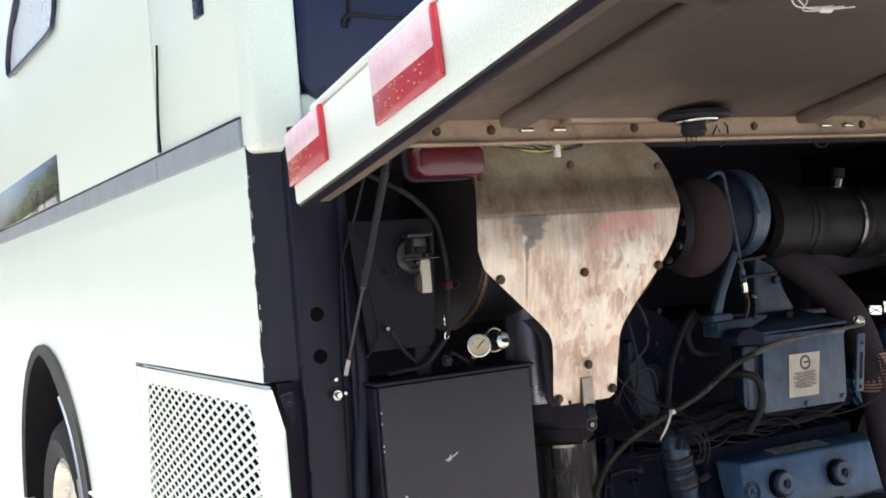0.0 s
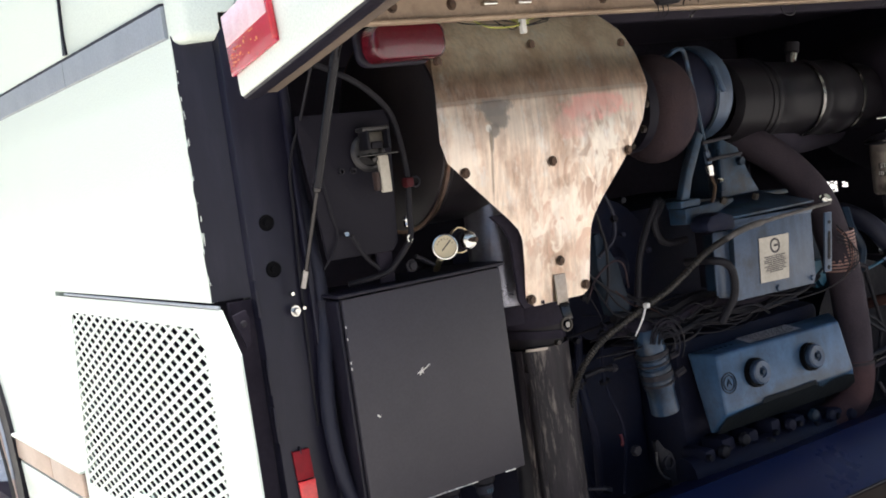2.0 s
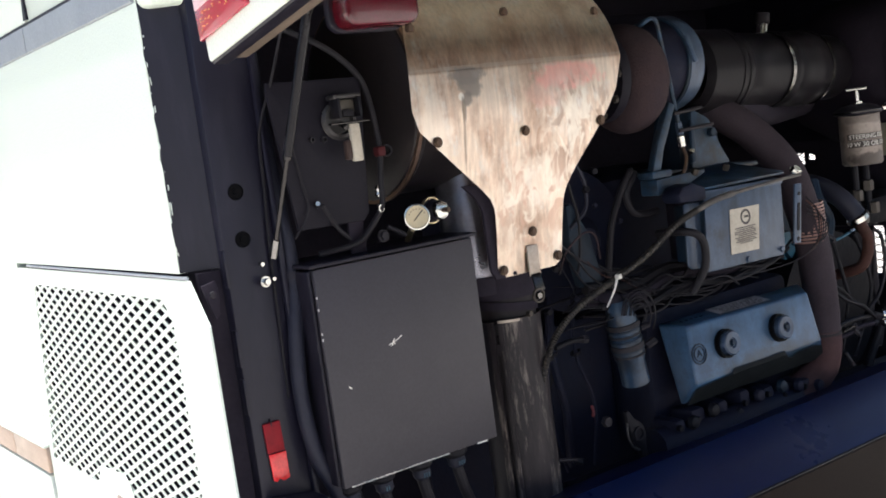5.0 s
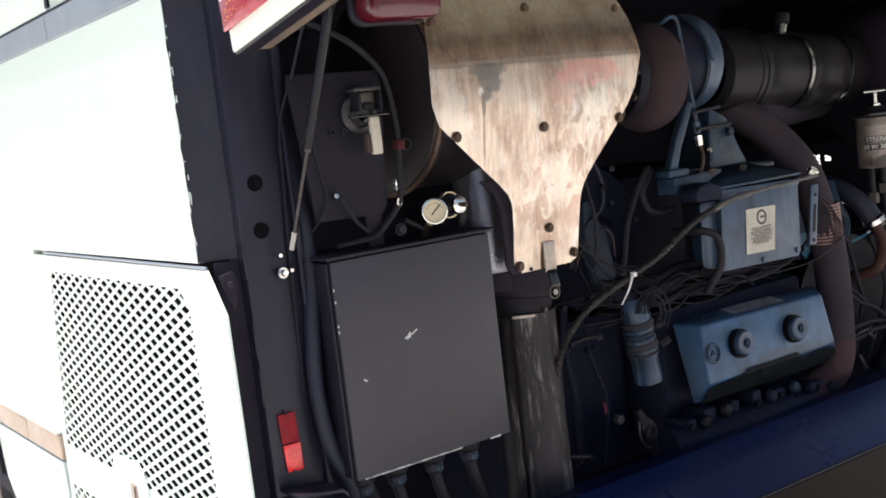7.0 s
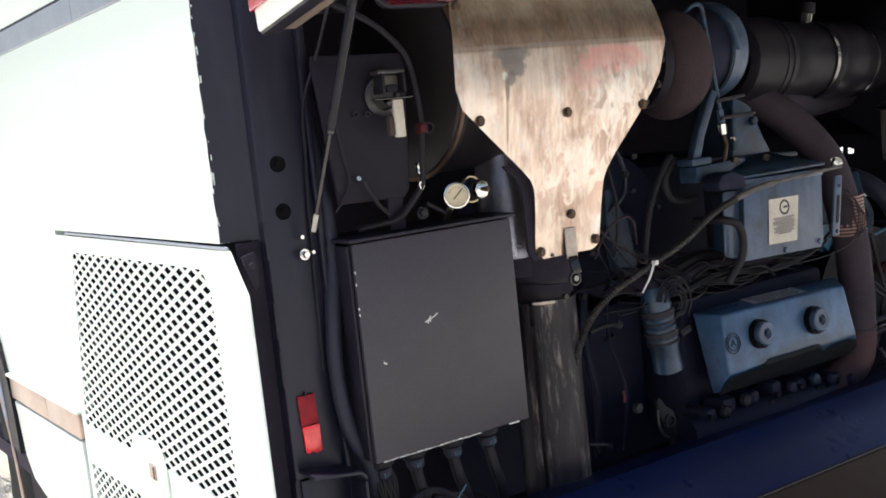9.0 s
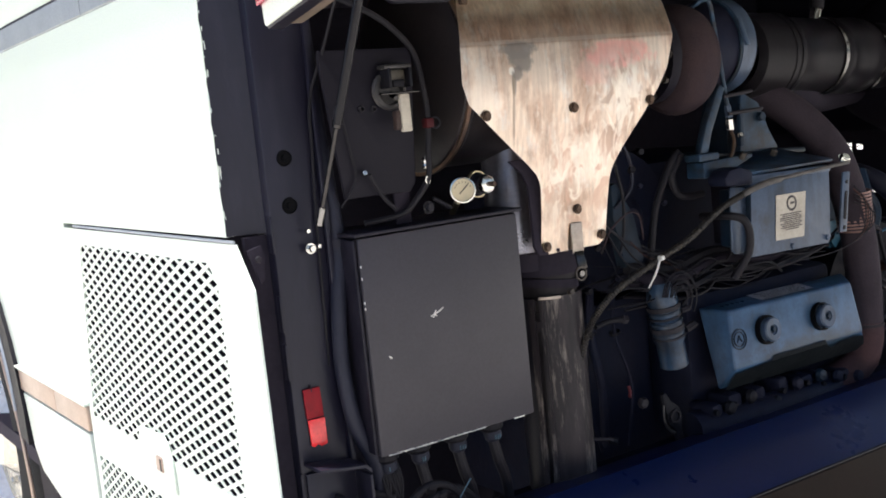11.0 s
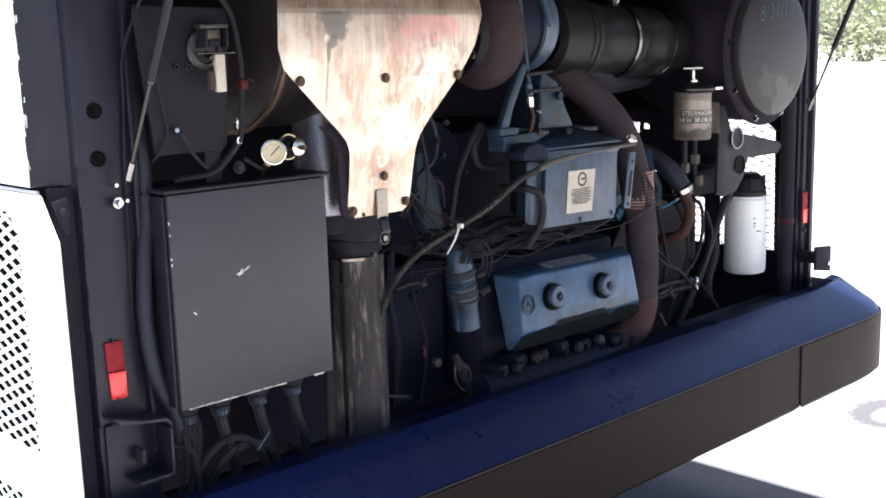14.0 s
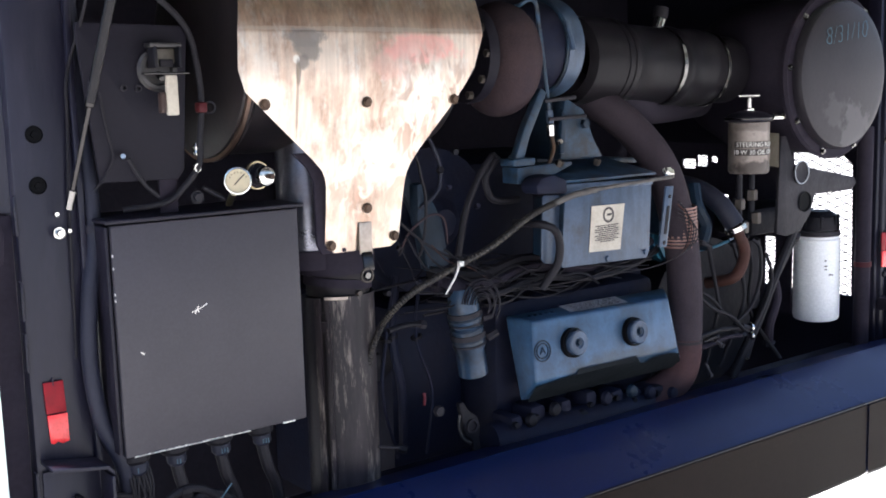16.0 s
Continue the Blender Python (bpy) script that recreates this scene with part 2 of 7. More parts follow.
smears(COPPER, (0.77, -0.1, 1.46), (0.12, 0.3, 0.13), (0.44, 0.31, 0.23), (1.0, 0.95, 0.86))
smears(COPPER, (0.64, -0.1, 1.36), (0.12, 0.3, 0.12), (0.72, 0.51, 0.4), (1.0, 0.93, 0.83))
MUFFLER = material("sooty_muffler", (0.0145, 0.012, 0.015), 0.42, 0.3, (0.034, 0.0245, 0.0235), 7, 0.6, 0.08, 90)
SEAM = material("heat_tinted_rim", (0.4, 0.27, 0.2), 0.35, 0.9, (0.2, 0.12, 0.09), 14, 0.6, 0.05, 120)
PIPE = material("scorched_pipe", (0.018, 0.015, 0.0165), 0.55, 0.1, (0.05, 0.04, 0.037), 26, 0.6, 0.12, 120, ramp=(0.5, 0.75), streak=(1, 1, 0.15), spec=0.2)
FLAKE = material("flaking_guard_paint", (0.022, 0.018, 0.021), 0.5, 0.0, (0.062, 0.05, 0.054), 26, 0.7, 0.12, 120, ramp=(0.46, 0.68), streak=(1, 1, 0.16), wear=((0.3, 0.255, 0.22), 42, 0.53, 0.9), spec=0.2)
LATCHOLIVE = material("olive_latch", (0.115, 0.1, 0.08), 0.5, 0.4, (0.05, 0.043, 0.036), 40, 0.6)
KEEP = material("worn_keeper_steel", (0.06, 0.056, 0.056), 0.45, 0.5, (0.022, 0.02, 0.022), 40, 0.6, 0.1, 120)
MATT = material("matt_black_plate", (0.009, 0.0078, 0.0135), 0.6, 0, (0.015, 0.013, 0.0195), 9, 0.6, 0.1, 120, spec=0.15)
# Near-black navy for recessed engine parts; much of its darkness is painted shade.
ENGINE = material("sooty_shade_navy_paint", (0.0105, 0.0135, 0.031), 0.6, 0, (0.021, 0.018, 0.028), 9, 0.7, 0.3, 70, ramp=(0.4, 0.66), spec=0.12)
WRAP = material("brown_heat_wrap", (0.04, 0.029, 0.035), 0.8, 0, (0.062, 0.041, 0.042), 16, 0.6, 0.4, 220, spec=0.08, wear=((0.13, 0.08, 0.068), 60, 0.62, 0.5))
HOSEWRAP = material("purple_grey_sleeve", (0.045, 0.035, 0.043), 0.75, 0, (0.028, 0.021, 0.026), 10, 0.6, 0.3, 260, spec=0.1)
DARKCONDUIT = material("oily_brown_conduit", (0.037, 0.031, 0.026), 0.5, 0, (0.015, 0.0135, 0.014), 22, 0.7, 0.1, 200, spec=0.25)
CONDUIT = material("dusty_conduit", (0.12, 0.108, 0.1), 0.6, 0, (0.035, 0.032, 0.032), 30, 0.6, 0.1, 200, spec=0.3)
BLUEMID = material("dulled_blue_paint", (0.028, 0.066, 0.125), 0.42, 0, (0.013, 0.022, 0.034), 12, 0.9, 0.15, 120, ramp=(0.38, 0.62), wear=((0.016, 0.016, 0.019), 30, 0.47, 0.8), spec=0.3)
# Shaded copy of the blue paint, darkened as if occluded, plus grime.
BLUEDK = material("grimy_shade_blue_paint", (0.00825, 0.021, 0.042), 0.5, 0, (0.009, 0.0135, 0.0195), 13, 0.8, 0.15, 120, ramp=(0.42, 0.66), spec=0.2)
GREYBLUE = material("blue_grey_plate", (0.066, 0.1, 0.162), 0.38, 0.1, (0.036, 0.058, 0.102), 6, 0.75, 0.08, 150, ramp=(0.4, 0.66), wear=((0.03, 0.03, 0.036), 15, 0.52, 0.6), spec=0.4)
streaks(GREYBLUE, 45, 7, 0.62)
streaks(VALVEBLUE, 30, 9, 0.68)
IRON = material("oily_cast_iron", (0.012, 0.012, 0.0165), 0.5, 0.2, (0.027, 0.0235, 0.026), 20, 0.5, 0.4, 70, spec=0.12)
TRANS = material("grey_casting", (0.031, 0.028, 0.034), 0.6, 0.2, (0.016, 0.0148, 0.018), 12, 0.6, 0.3, 90, spec=0.2)
DUCT = material("black_intake_duct", (0.0105, 0.0095, 0.012), 0.36, 0, (0.021, 0.018, 0.02), 9, 0.4, 0.05, 120, spec=0.08)
# Near-white base carries the sky reflection of this upturned plate.
PLATE = material("worn_data_plate", (0.8, 0.77, 0.79), 0.35, 0.3, (0.3, 0.27, 0.27), 25, 0.8, 0.05, 200, ramp=(0.5, 0.66))
BANDP = material("pinkish_coil_band", (0.3, 0.17, 0.14), 0.5, 0.2, (0.2, 0.1, 0.08), 40, 0.6)
RUSTWRAP = material("rust_red_sleeve", (0.072, 0.04, 0.042), 0.75, 0, (0.042, 0.027, 0.03), 14, 0.7, 0.3, 220, spec=0.1)
DISH = material("dull_black_lid", (0.019, 0.0165, 0.022), 0.42, 0.1, (0.04, 0.034, 0.04), 7, 0.5, 0.05, 180, streak=(1, 1, 0.5), spec=0.25)
marks(DISH, [((2.2, -0.05, 1.37), (0.07, 0.1, 0.06), (0.1, 0.095, 0.1), 0.45, 2.2), ((2.1, -0.05, 1.42), (0.05, 0.1, 0.04), (0.065, 0.06, 0.065), 0.4, 2.2)])
CHROME = material("bright_zinc", (0.75, 0.74, 0.7), 0.2, 1.0, (0.5, 0.48, 0.44), 40, 0.5)
DARKSTEEL = material("dull_steel_rod", (0.07, 0.066, 0.066), 0.2, 1.0, (0.045, 0.042, 0.04), 30, 0.6)
BRASS = material("brass", (0.58, 0.49, 0.33), 0.3, 1.0, (0.35, 0.25, 0.12), 40, 0.5)
BOLT = material("rusty_bolt", (0.12, 0.075, 0.05), 0.6, 0.6, (0.05, 0.035, 0.03), 60, 0.6, 0.2, 200)
NECKBLUE = material("oil_soaked_blue_paint", (0.021, 0.047, 0.09), 0.36, 0, (0.008, 0.013, 0.023), 22, 0.9, 0.15, 120, ramp=(0.4, 0.6), spec=0.4)
STRUTBLACK = material("glossy_strut_black", (0.008, 0.007, 0.01), 0.26, 0, (0.016, 0.0145, 0.018), 20, 0.5, 0.03, 160, spec=0.22)
DULLRUST = material("dull_rust", (0.035, 0.02, 0.017), 0.7, 0.1, (0.06, 0.03, 0.022), 40, 0.7, 0.2, 120)
BANDSTEEL = material("worn_band_steel", (0.3, 0.29, 0.28), 0.22, 1.0, (0.06, 0.055, 0.05), 11, 0.7, 0.04, 120, ramp=(0.4, 0.6))
TIN = material("tin_reservoir", (0.306, 0.261, 0.2295), 0.5, 0.3, (0.144, 0.108, 0.09), 14, 0.7, 0.1, 120, ramp=(0.45, 0.68), wear=((0.03, 0.024, 0.022), 34, 0.56, 0.85))
BANDINK = material("brown_print_band", (0.055, 0.042, 0.038), 0.6, 0, (0.03, 0.024, 0.022), 40, 0.6)
DULLBRASS = material("dull_brass", (0.06, 0.048, 0.038), 0.5, 0.4, (0.045, 0.038, 0.036), 50, 0.6)
FILTERW = material("white_filter_paint", (0.96, 0.965, 0.97), 0.35, 0, (0.82, 0.84, 0.88), 9, 0.4, 0.02, 200)
marks(TIN, [((1.87, -0.01, 1.285), (0.1, 0.1, 0.02), (0.035, 0.027, 0.025), 0.85, 1.6), ((1.86, -0.01, 1.39), (0.1, 0.1, 0.012), (0.1, 0.08, 0.07), 0.6, 1.2)])
STRAP = material("dull_bare_strap", (0.5, 0.43, 0.37), 0.5, 0.7, (0.3, 0.25, 0.21), 20, 0.6, 0.05, 150)
LABEL = material("paper_label", (0.5456, 0.4928, 0.4048), 0.6, 0, (0.352, 0.2992, 0.2376), 18, 0.5, 0.03, 200)
INK = material("dark_ink", (0.05, 0.04, 0.04), 0.6)
INKW = material("white_ink", (0.85, 0.82, 0.76), 0.6)
CHALK = material("blue_chalk", (0.07, 0.13, 0.17), 0.8)
REDLENS = material("red_lens", (0.5, 0.012, 0.05), 0.15, 0, (0.42, 0.008, 0.03), 30, 0.5, 0.15, 320, coat=0.6)
# Very pale pink: sun glare on the upper lens is put into this colour.
PINKLENS = material("frosted_red_lens", (0.92, 0.7, 0.74), 0.35, 0, (0.82, 0.42, 0.48), 22, 0.6, 0.2, 300, coat=0.4)
AMBERLENS = material("end_lens", (0.6, 0.022, 0.04), 0.2, 0, (0.5, 0.015, 0.03), 30, 0.5, 0.15, 300, coat=0.5)
DARKRED = material("faded_dark_red_plastic", (0.06, 0.007, 0.01), 0.6, 0, (0.04, 0.006, 0.008), 30, 0.5, 0.05, 200, spec=0.2)
# Darker copy of the red lens, coloured for the lamp that hangs in shade.
MARKER = material("shaded_marker_lens", (0.09, 0.004, 0.012), 0.16, 0, (0.07, 0.003, 0.007), 20, 0.5, 0.08, 260, coat=0.4)
TAPE_R = material("sunlit_red_reflector", (1.0, 0.04, 0.045), 0.2, 0, (0.4, 0.01, 0.015), 60, 0.5, 0.1, 400, coat=0.4)
TAPE_D = material("shaded_red_reflector", (0.27, 0.006, 0.014), 0.45, 0, (0.15, 0.005, 0.01), 60, 0.5, 0.1, 400, spec=0.2)
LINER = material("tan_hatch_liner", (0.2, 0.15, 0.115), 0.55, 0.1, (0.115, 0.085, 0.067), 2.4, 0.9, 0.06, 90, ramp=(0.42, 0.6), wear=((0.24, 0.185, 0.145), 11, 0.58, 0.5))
# Broad first ellipse puts the underside's shade into the colour; second is smaller.
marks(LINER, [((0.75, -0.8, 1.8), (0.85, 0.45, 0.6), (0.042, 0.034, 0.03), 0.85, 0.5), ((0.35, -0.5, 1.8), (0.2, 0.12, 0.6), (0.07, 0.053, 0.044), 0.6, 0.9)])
LIP = material("tan_lip_paint", (0.4, 0.29, 0.2), 0.5, 0.1, (0.2, 0.13, 0.085), 6, 0.8, 0.1, 120, ramp=(0.48, 0.7), wear=((0.1, 0.06, 0.04), 16, 0.56, 0.7))
BUMPER = material("dark_blue_bumper", (0.0055, 0.0125, 0.062), 0.3, 0, (0.0055, 0.011, 0.047), 4, 0.5, 0.02, 160, spec=0.2)
# Own brown for the face: ground reflection put into the bumper colour.
BFRONT = material("ground_tint_bumper_face", (0.023, 0.0135, 0.0105), 0.42, 0, (0.033, 0.0205, 0.016), 3, 0.7, 0.02, 140, ramp=(0.4, 0.7), spec=0.12)
ELBOW = material("blued_steel_pipe", (0.25, 0.25, 0.29), 0.3, 0.85, (0.15, 0.13, 0.14), 12, 0.7, 0.05, 120)
HOLE = material("black_hole_plug", (0.003, 0.003, 0.004), 0.6, 0, (0.006, 0.006, 0.007), 20, 0.5, spec=0.06)
TYRE = material("tyre_rubber", (0.02, 0.02, 0.021), 0.8, 0, (0.05, 0.048, 0.045), 20, 0.5, 0.2, 120)
RIM = material("polished_pale_rim", (0.8, 0.76, 0.69), 0.25, 0.7, (0.6, 0.54, 0.45), 10, 0.5)
TIE = material("white_cable_tie", (0.75, 0.74, 0.7), 0.4)
RUST = material("rusty_hose", (0.066, 0.029, 0.023), 0.7, 0, (0.034, 0.019, 0.017), 25, 0.6, 0.3, 120, spec=0.15)
TEAL = material("teal_paint", (0.025, 0.14, 0.23), 0.5, 0, (0.015, 0.04, 0.055), 12, 0.7, 0.1, 120)
WIREY = material("yellow_wire", (0.6, 0.62, 0.12), 0.5)
WIRER = material("red_wire", (0.11, 0.01, 0.014), 0.5)
ASPHALT = material("asphalt", (0.075, 0.075, 0.08), 0.9, 0, (0.05, 0.05, 0.054), 1.2, 0.6, 0.6, 240)
PALE = material("pale_gravel", (0.72, 0.68, 0.6), 0.95, 0, (0.58, 0.54, 0.47), 0.8, 0.6, 0.5, 60)
# Dark round patch with a paler middle on the gravel.
marks(PALE, [((3.62, 0.2, 0), (0.26, 0.2, 1), (0.06, 0.055, 0.065), 0.9, 0.5), ((3.6, 0.2, 0), (0.12, 0.07, 1), (0.3, 0.29, 0.3), 0.7, 0.4)])
# Leaves far paler than foliage, standing in for blown-out sunlight.
GLARELEAF = material("glare_pale_leaf", (0.4, 0.44, 0.24), 0.6, 0, (0.56, 0.56, 0.38), 1.1, 0.7)
LEAF = material("leaf", (0.3, 0.35, 0.16), 0.6, 0, (0.4, 0.43, 0.26), 1.5, 0.6)
BARK = material("bark", (0.11, 0.08, 0.06), 0.9, 0, (0.06, 0.045, 0.035), 10, 0.6, 0.5, 40)
CANLID = material("gauge_face", (0.62, 0.53, 0.35), 0.4, 0, (0.55, 0.45, 0.27), 30, 0.4)



# ---- shape helpers ----
def thing(name, at, label, category, group="", kind=""):
    ob = new(name)
    ob.location = at
    ob.empty_display_size = 0.05
    return tagged(ob, label, category, group, kind)


def part(name, bm, mat, parent=None, label="", smooth=True):
    """One mesh object from a bmesh built in world metres, under a thing or a part."""
    me = bpy.data.meshes.new(name)
    bmesh.ops.recalc_face_normals(bm, faces=bm.faces)
    bm.to_mesh(me)
    bm.free()
    me.materials.append(mat)
    if smooth:
        for p in me.polygons:
            p.use_smooth = True
        me.set_sharp_from_angle(angle=radians(35))
    ob = new(name, me)
    if parent is not None:
        ob.parent = parent
        if parent.type == "EMPTY":
            ob.matrix_parent_inverse = Matrix.Translation(parent.location).inverted()
    if label:
        ob["label"] = label
    return ob


def cube(x0, x1, y0, y1, z0, z1, bevel=0.0, bm=None, turn=None, seg=2):
    own = bmesh.new()
    bmesh.ops.create_cube(own, size=1)
    for v in own.verts:
        v.co = Vector(((x0 + x1) / 2 + v.co.x * (x1 - x0), (y0 + y1) / 2 + v.co.y * (y1 - y0), (z0 + z1) / 2 + v.co.z * (z1 - z0)))
    if bevel:
        bmesh.ops.bevel(own, geom=own.edges[:], offset=bevel, segments=seg, affect="EDGES", profile=0.5)
    if turn is not None:
        own.transform(turn)
    return joined(bm, own)


def joined(bm, own):
    if bm is None:
        return own
    me = bpy.data.meshes.new("join")
    own.to_mesh(me)
    own.free()
    bm.from_mesh(me)
    bpy.data.meshes.remove(me)
    return bm


def about(centre, turn):
    return Matrix.Translation(centre) @ turn @ Matrix.Translation(-Vector(centre))


def lathe(profile, start, way, segs=24, bm=None):
    """A turned body: profile of (radius, distance along way) from start."""
    own = bmesh.new()
    q = Vector(way).to_track_quat("Z", "Y").to_matrix().to_4x4()
    m = Matrix.Translation(start) @ q
    rings = []
    for r, h in profile:
        if r < 1e-6:
            rings.append([own.verts.new(m @ Vector((0, 0, h)))])
        else:
            rings.append([own.verts.new(m @ Vector((r * math.cos(k * math.tau / segs), r * math.sin(k * math.tau / segs), h))) for k in range(segs)])
    for a, b in zip(rings, rings[1:]):
        for k in range(segs):
            l = (k + 1) % segs
            if len(a) == 1 and len(b) > 1:
                own.faces.new((a[0], b[k], b[l]))
            elif len(b) == 1 and len(a) > 1:
                own.faces.new((a[k], a[l], b[0]))
            elif len(a) > 1:
                own.faces.new((a[k], a[l], b[l], b[k]))
    return joined(bm, own)


def rod(a, b, r, segs=12, bm=None, round_end=0.0):
    a, b = Vector(a), Vector(b)
    d = (b - a).length
    e = round_end or r * 0.15
    return lathe([(0, 0), (r - e, 0), (r, e), (r, d - e), (r - e, d), (0, d)], a, b - a, segs, bm)


def spline(points, n=8):
    """A smooth line through the points."""
    p = [Vector(q) for q in points]
    p = [2 * p[0] - p[1]] + p + [2 * p[-1] - p[-2]]
    out = []
    for i in range(1, len(p) - 2):
        for k in range(n):
            t = k / n
            out.append(0.5 * ((2 * p[i]) + (p[i + 1] - p[i - 1]) * t + (2 * p[i - 1] - 5 * p[i] + 4 * p[i + 1] - p[i + 2]) * t * t
                              + (3 * p[i] - p[i - 1] - 3 * p[i + 1] + p[i + 2]) * t ** 3))
    out.append(p[-2])
    return out


def tube(points, r, segs=10, n=8, bm=None, ribs=0.0, wrap=0):
    """A hose through the points; ribs: depth of its rings; r may be a list that runs along it."""
    line = spline(points, n)
    own = bmesh.new()
    rings, side = [], None
    for i, c in enumerate(line):
        d = (line[min(i + 1, len(line) - 1)] - line[max(i - 1, 0)]).normalized()
        if side is None:
            side = d.orthogonal().normalized()
        side = (side - d * side.dot(d)).normalized()
        up = d.cross(side)
        f = i / (len(line) - 1)
        rr = r if not isinstance(r, (list, tuple)) else float(np.interp(f, np.linspace(0, 1, len(r)), r))
        rr += ribs * (i % 2)
        rings.append([own.verts.new(c + rr * (math.cos(k * math.tau / segs) * side + math.sin(k * math.tau / segs) * up)) for k in range(segs)])
    for a, b in zip(rings, rings[1:]):
        for k in range(segs):
            own.faces.new((a[k], a[(k + 1) % segs], b[(k + 1) % segs], b[k]))
    own.faces.new(rings[0][::-1]), own.faces.new(rings[-1])
    return joined(bm, own)


def slab(outline, y0, y1, axis="y", bevel=0.0, bm=None, seg=2):
    """A sheet cut to an outline: (x, z) between two y, or (y, z) between two x, or (x, y) between two z."""
    own = bmesh.new()
    put = {"y": lambda a, b, c: (a, c, b), "x": lambda a, b, c: (c, a, b), "z": lambda a, b, c: (a, b, c)}[axis]
    low = [own.verts.new(put(a, b, y0)) for a, b in outline]
    high = [own.verts.new(put(a, b, y1)) for a, b in outline]
    own.faces.new(low), own.faces.new(high[::-1])
    for i in range(len(low)):
        j = (i + 1) % len(low)
        own.faces.new((low[i], high[i], high[j], low[j]))
    if bevel:
        bmesh.ops.recalc_face_normals(own, faces=own.faces)
        bmesh.ops.bevel(own, geom=own.edges[:], offset=bevel, segments=seg, affect="EDGES", profile=0.5)
    return joined(bm, own)


def rounded(x0, x1, z0, z1, r, n=5):
    out = []
    for cx, cz, a0 in ((x1 - r, z1 - r, 0), (x0 + r, z1 - r, 90), (x0 + r, z0 + r, 180), (x1 - r, z0 + r, 270)):
        out += [(cx + r * math.cos(radians(a0 + 90 * k / n)), cz + r * math.sin(radians(a0 + 90 * k / n))) for k in range(n + 1)]
    return out


def ring(centre, way, r, width, thick, segs=28, bm=None):
    """A band round an axis."""
    h = width / 2
    return lathe([(r, -h), (r + thick, -h), (r + thick, h), (r, h), (r, -h)], centre, way, segs, bm)


def hexbolt(at, way, r, h, mat, parent, name="bolt", washer=0.0, label=""):
    bm = lathe([(0, 0), (r, 0), (r, h * 0.8), (r * 0.85, h), (0, h)], at, way, 6)
    if washer:
        lathe([(0, 0), (washer, 0), (washer, h * 0.25), (0, h * 0.25)], at, way, 16, bm)
    return part(name, bm, mat, parent, label)


def lettering(text, size, depth=0.0006, thin=0.0):
    """The words as a flat mesh in the xy plane, centred."""
    cu = bpy.data.curves.new("lettering", "FONT")
    cu.body, cu.size, cu.extrude, cu.align_x, cu.align_y = text, size, depth, "CENTER", "CENTER"
    cu.offset = thin
    ob = bpy.data.objects.new("lettering", cu)
    scene.collection.objects.link(ob)
    me = bpy.data.meshes.new_from_object(ob.evaluated_get(bpy.context.evaluated_depsgraph_get()))
    bpy.data.objects.remove(ob)
    bpy.data.curves.remove(cu)
    bm = bmesh.new()
    bm.from_mesh(me)
    bpy.data.meshes.remove(me)
    return bm


# ---- setting: ground and distance ----
bm = bmesh.new()
g = [bm.verts.new(v) for v in ((-400, -400, 0), (400, -400, 0), (400, 400, 0), (-400, 400, 0))]
bm.faces.new(g)
tagged(part("ground", bm, PALE, smooth=False), "pale sunlit gravel yard reaching to the trees", "ground", kind="structure")
# Dark sheet ending at the coach's shadow edge; it deepens that shadow.
tagged(part("pavement", cube(-0.06, 2.6, -0.35, 14, -0.2, 0.006), ASPHALT, smooth=False), "dark strip cut to the shadow of the coach on the ground", "pavement", kind="structure")


# ---- the coach body ----
W, ROOF = 2.46, 3.2
coach = thing("motor_coach", (1.23, 5.5, 0), "white motor coach with its rear engine bay standing open", "coach")


def strip(y0, y1, z0, z1, x0, x1, name, mat, bevel=0.004, label="", holder=None):
    return part(name, cube(x0, x1, y0, y1, z0, z1, bevel), mat, holder or coach, label)


# left side, from the rail down
strip(0.645, 12.0, 1.825, 2.9, 0.0, 0.035, "upper_side_panel", WHITE)
strip(0.075, 0.6435, 1.825, 2.9, 0.004, 0.035, "rear_quarter_panel", WHITE)
strip(0.075, 12.0, 2.905, ROOF, 0.0, 0.035, "cant_panel", WHITE)
part("panel_seam", slab([(0.632, 1.83), (0.652, 1.83), (0.645, 1.87), (0.635, 1.92), (0.5965, 2.068), (0.5957, 2.068), (0.628, 1.92), (0.635, 1.87)], -0.0012, 0.03, "x"), BLACK, coach)
strip(0.243, 0.292, 2.055, 2.7, -0.004, 0.006, "black_slot", NAVY, 0.002)
rail_bm = slab([(0.03, 1.766), (-0.001, 1.766), (-0.004, 1.768), (-0.004, 1.817), (-0.001, 1.819), (0.03, 1.819)], 0.07, 0.655, "y", 0.0)
part("belt_rail", rail_bm, RAIL, coach, "dull grey anodised belt rail")
rail_bm = slab([(0.03, 1.766), (-0.001, 1.766), (-0.004, 1.768), (-0.004, 1.817), (-0.001, 1.819), (0.03, 1.819)], 0.659, 12.0, "y", 0.0)
part("belt_rail", rail_bm, RAIL, coach, "dull grey anodised belt rail")
part("rail_gap", cube(-0.0015, 0.03, 0.079, 12.0, 1.8195, 1.8245), BLACK, coach)

# lower skin with the wheel opening
arch = [(2.45 + 0.75 * math.cos(radians(a)), 0.66 + 0.68 * math.sin(radians(a))) for a in range(180, -1, -9)]
low = [(12.0, 0.36), (12.0, 1.765), (0.056, 1.765), (0.056, 1.332), (1.03, 1.332), (1.03, 0.895), (1.752, 0.895)]
low += [p for p in arch if p[1] > 0.9] + [(3.2, 0.66), (3.2, 0.36)]
part("lower_side_panel", slab(low, 0.0, 0.03, "x", 0.0), WHITE, coach)
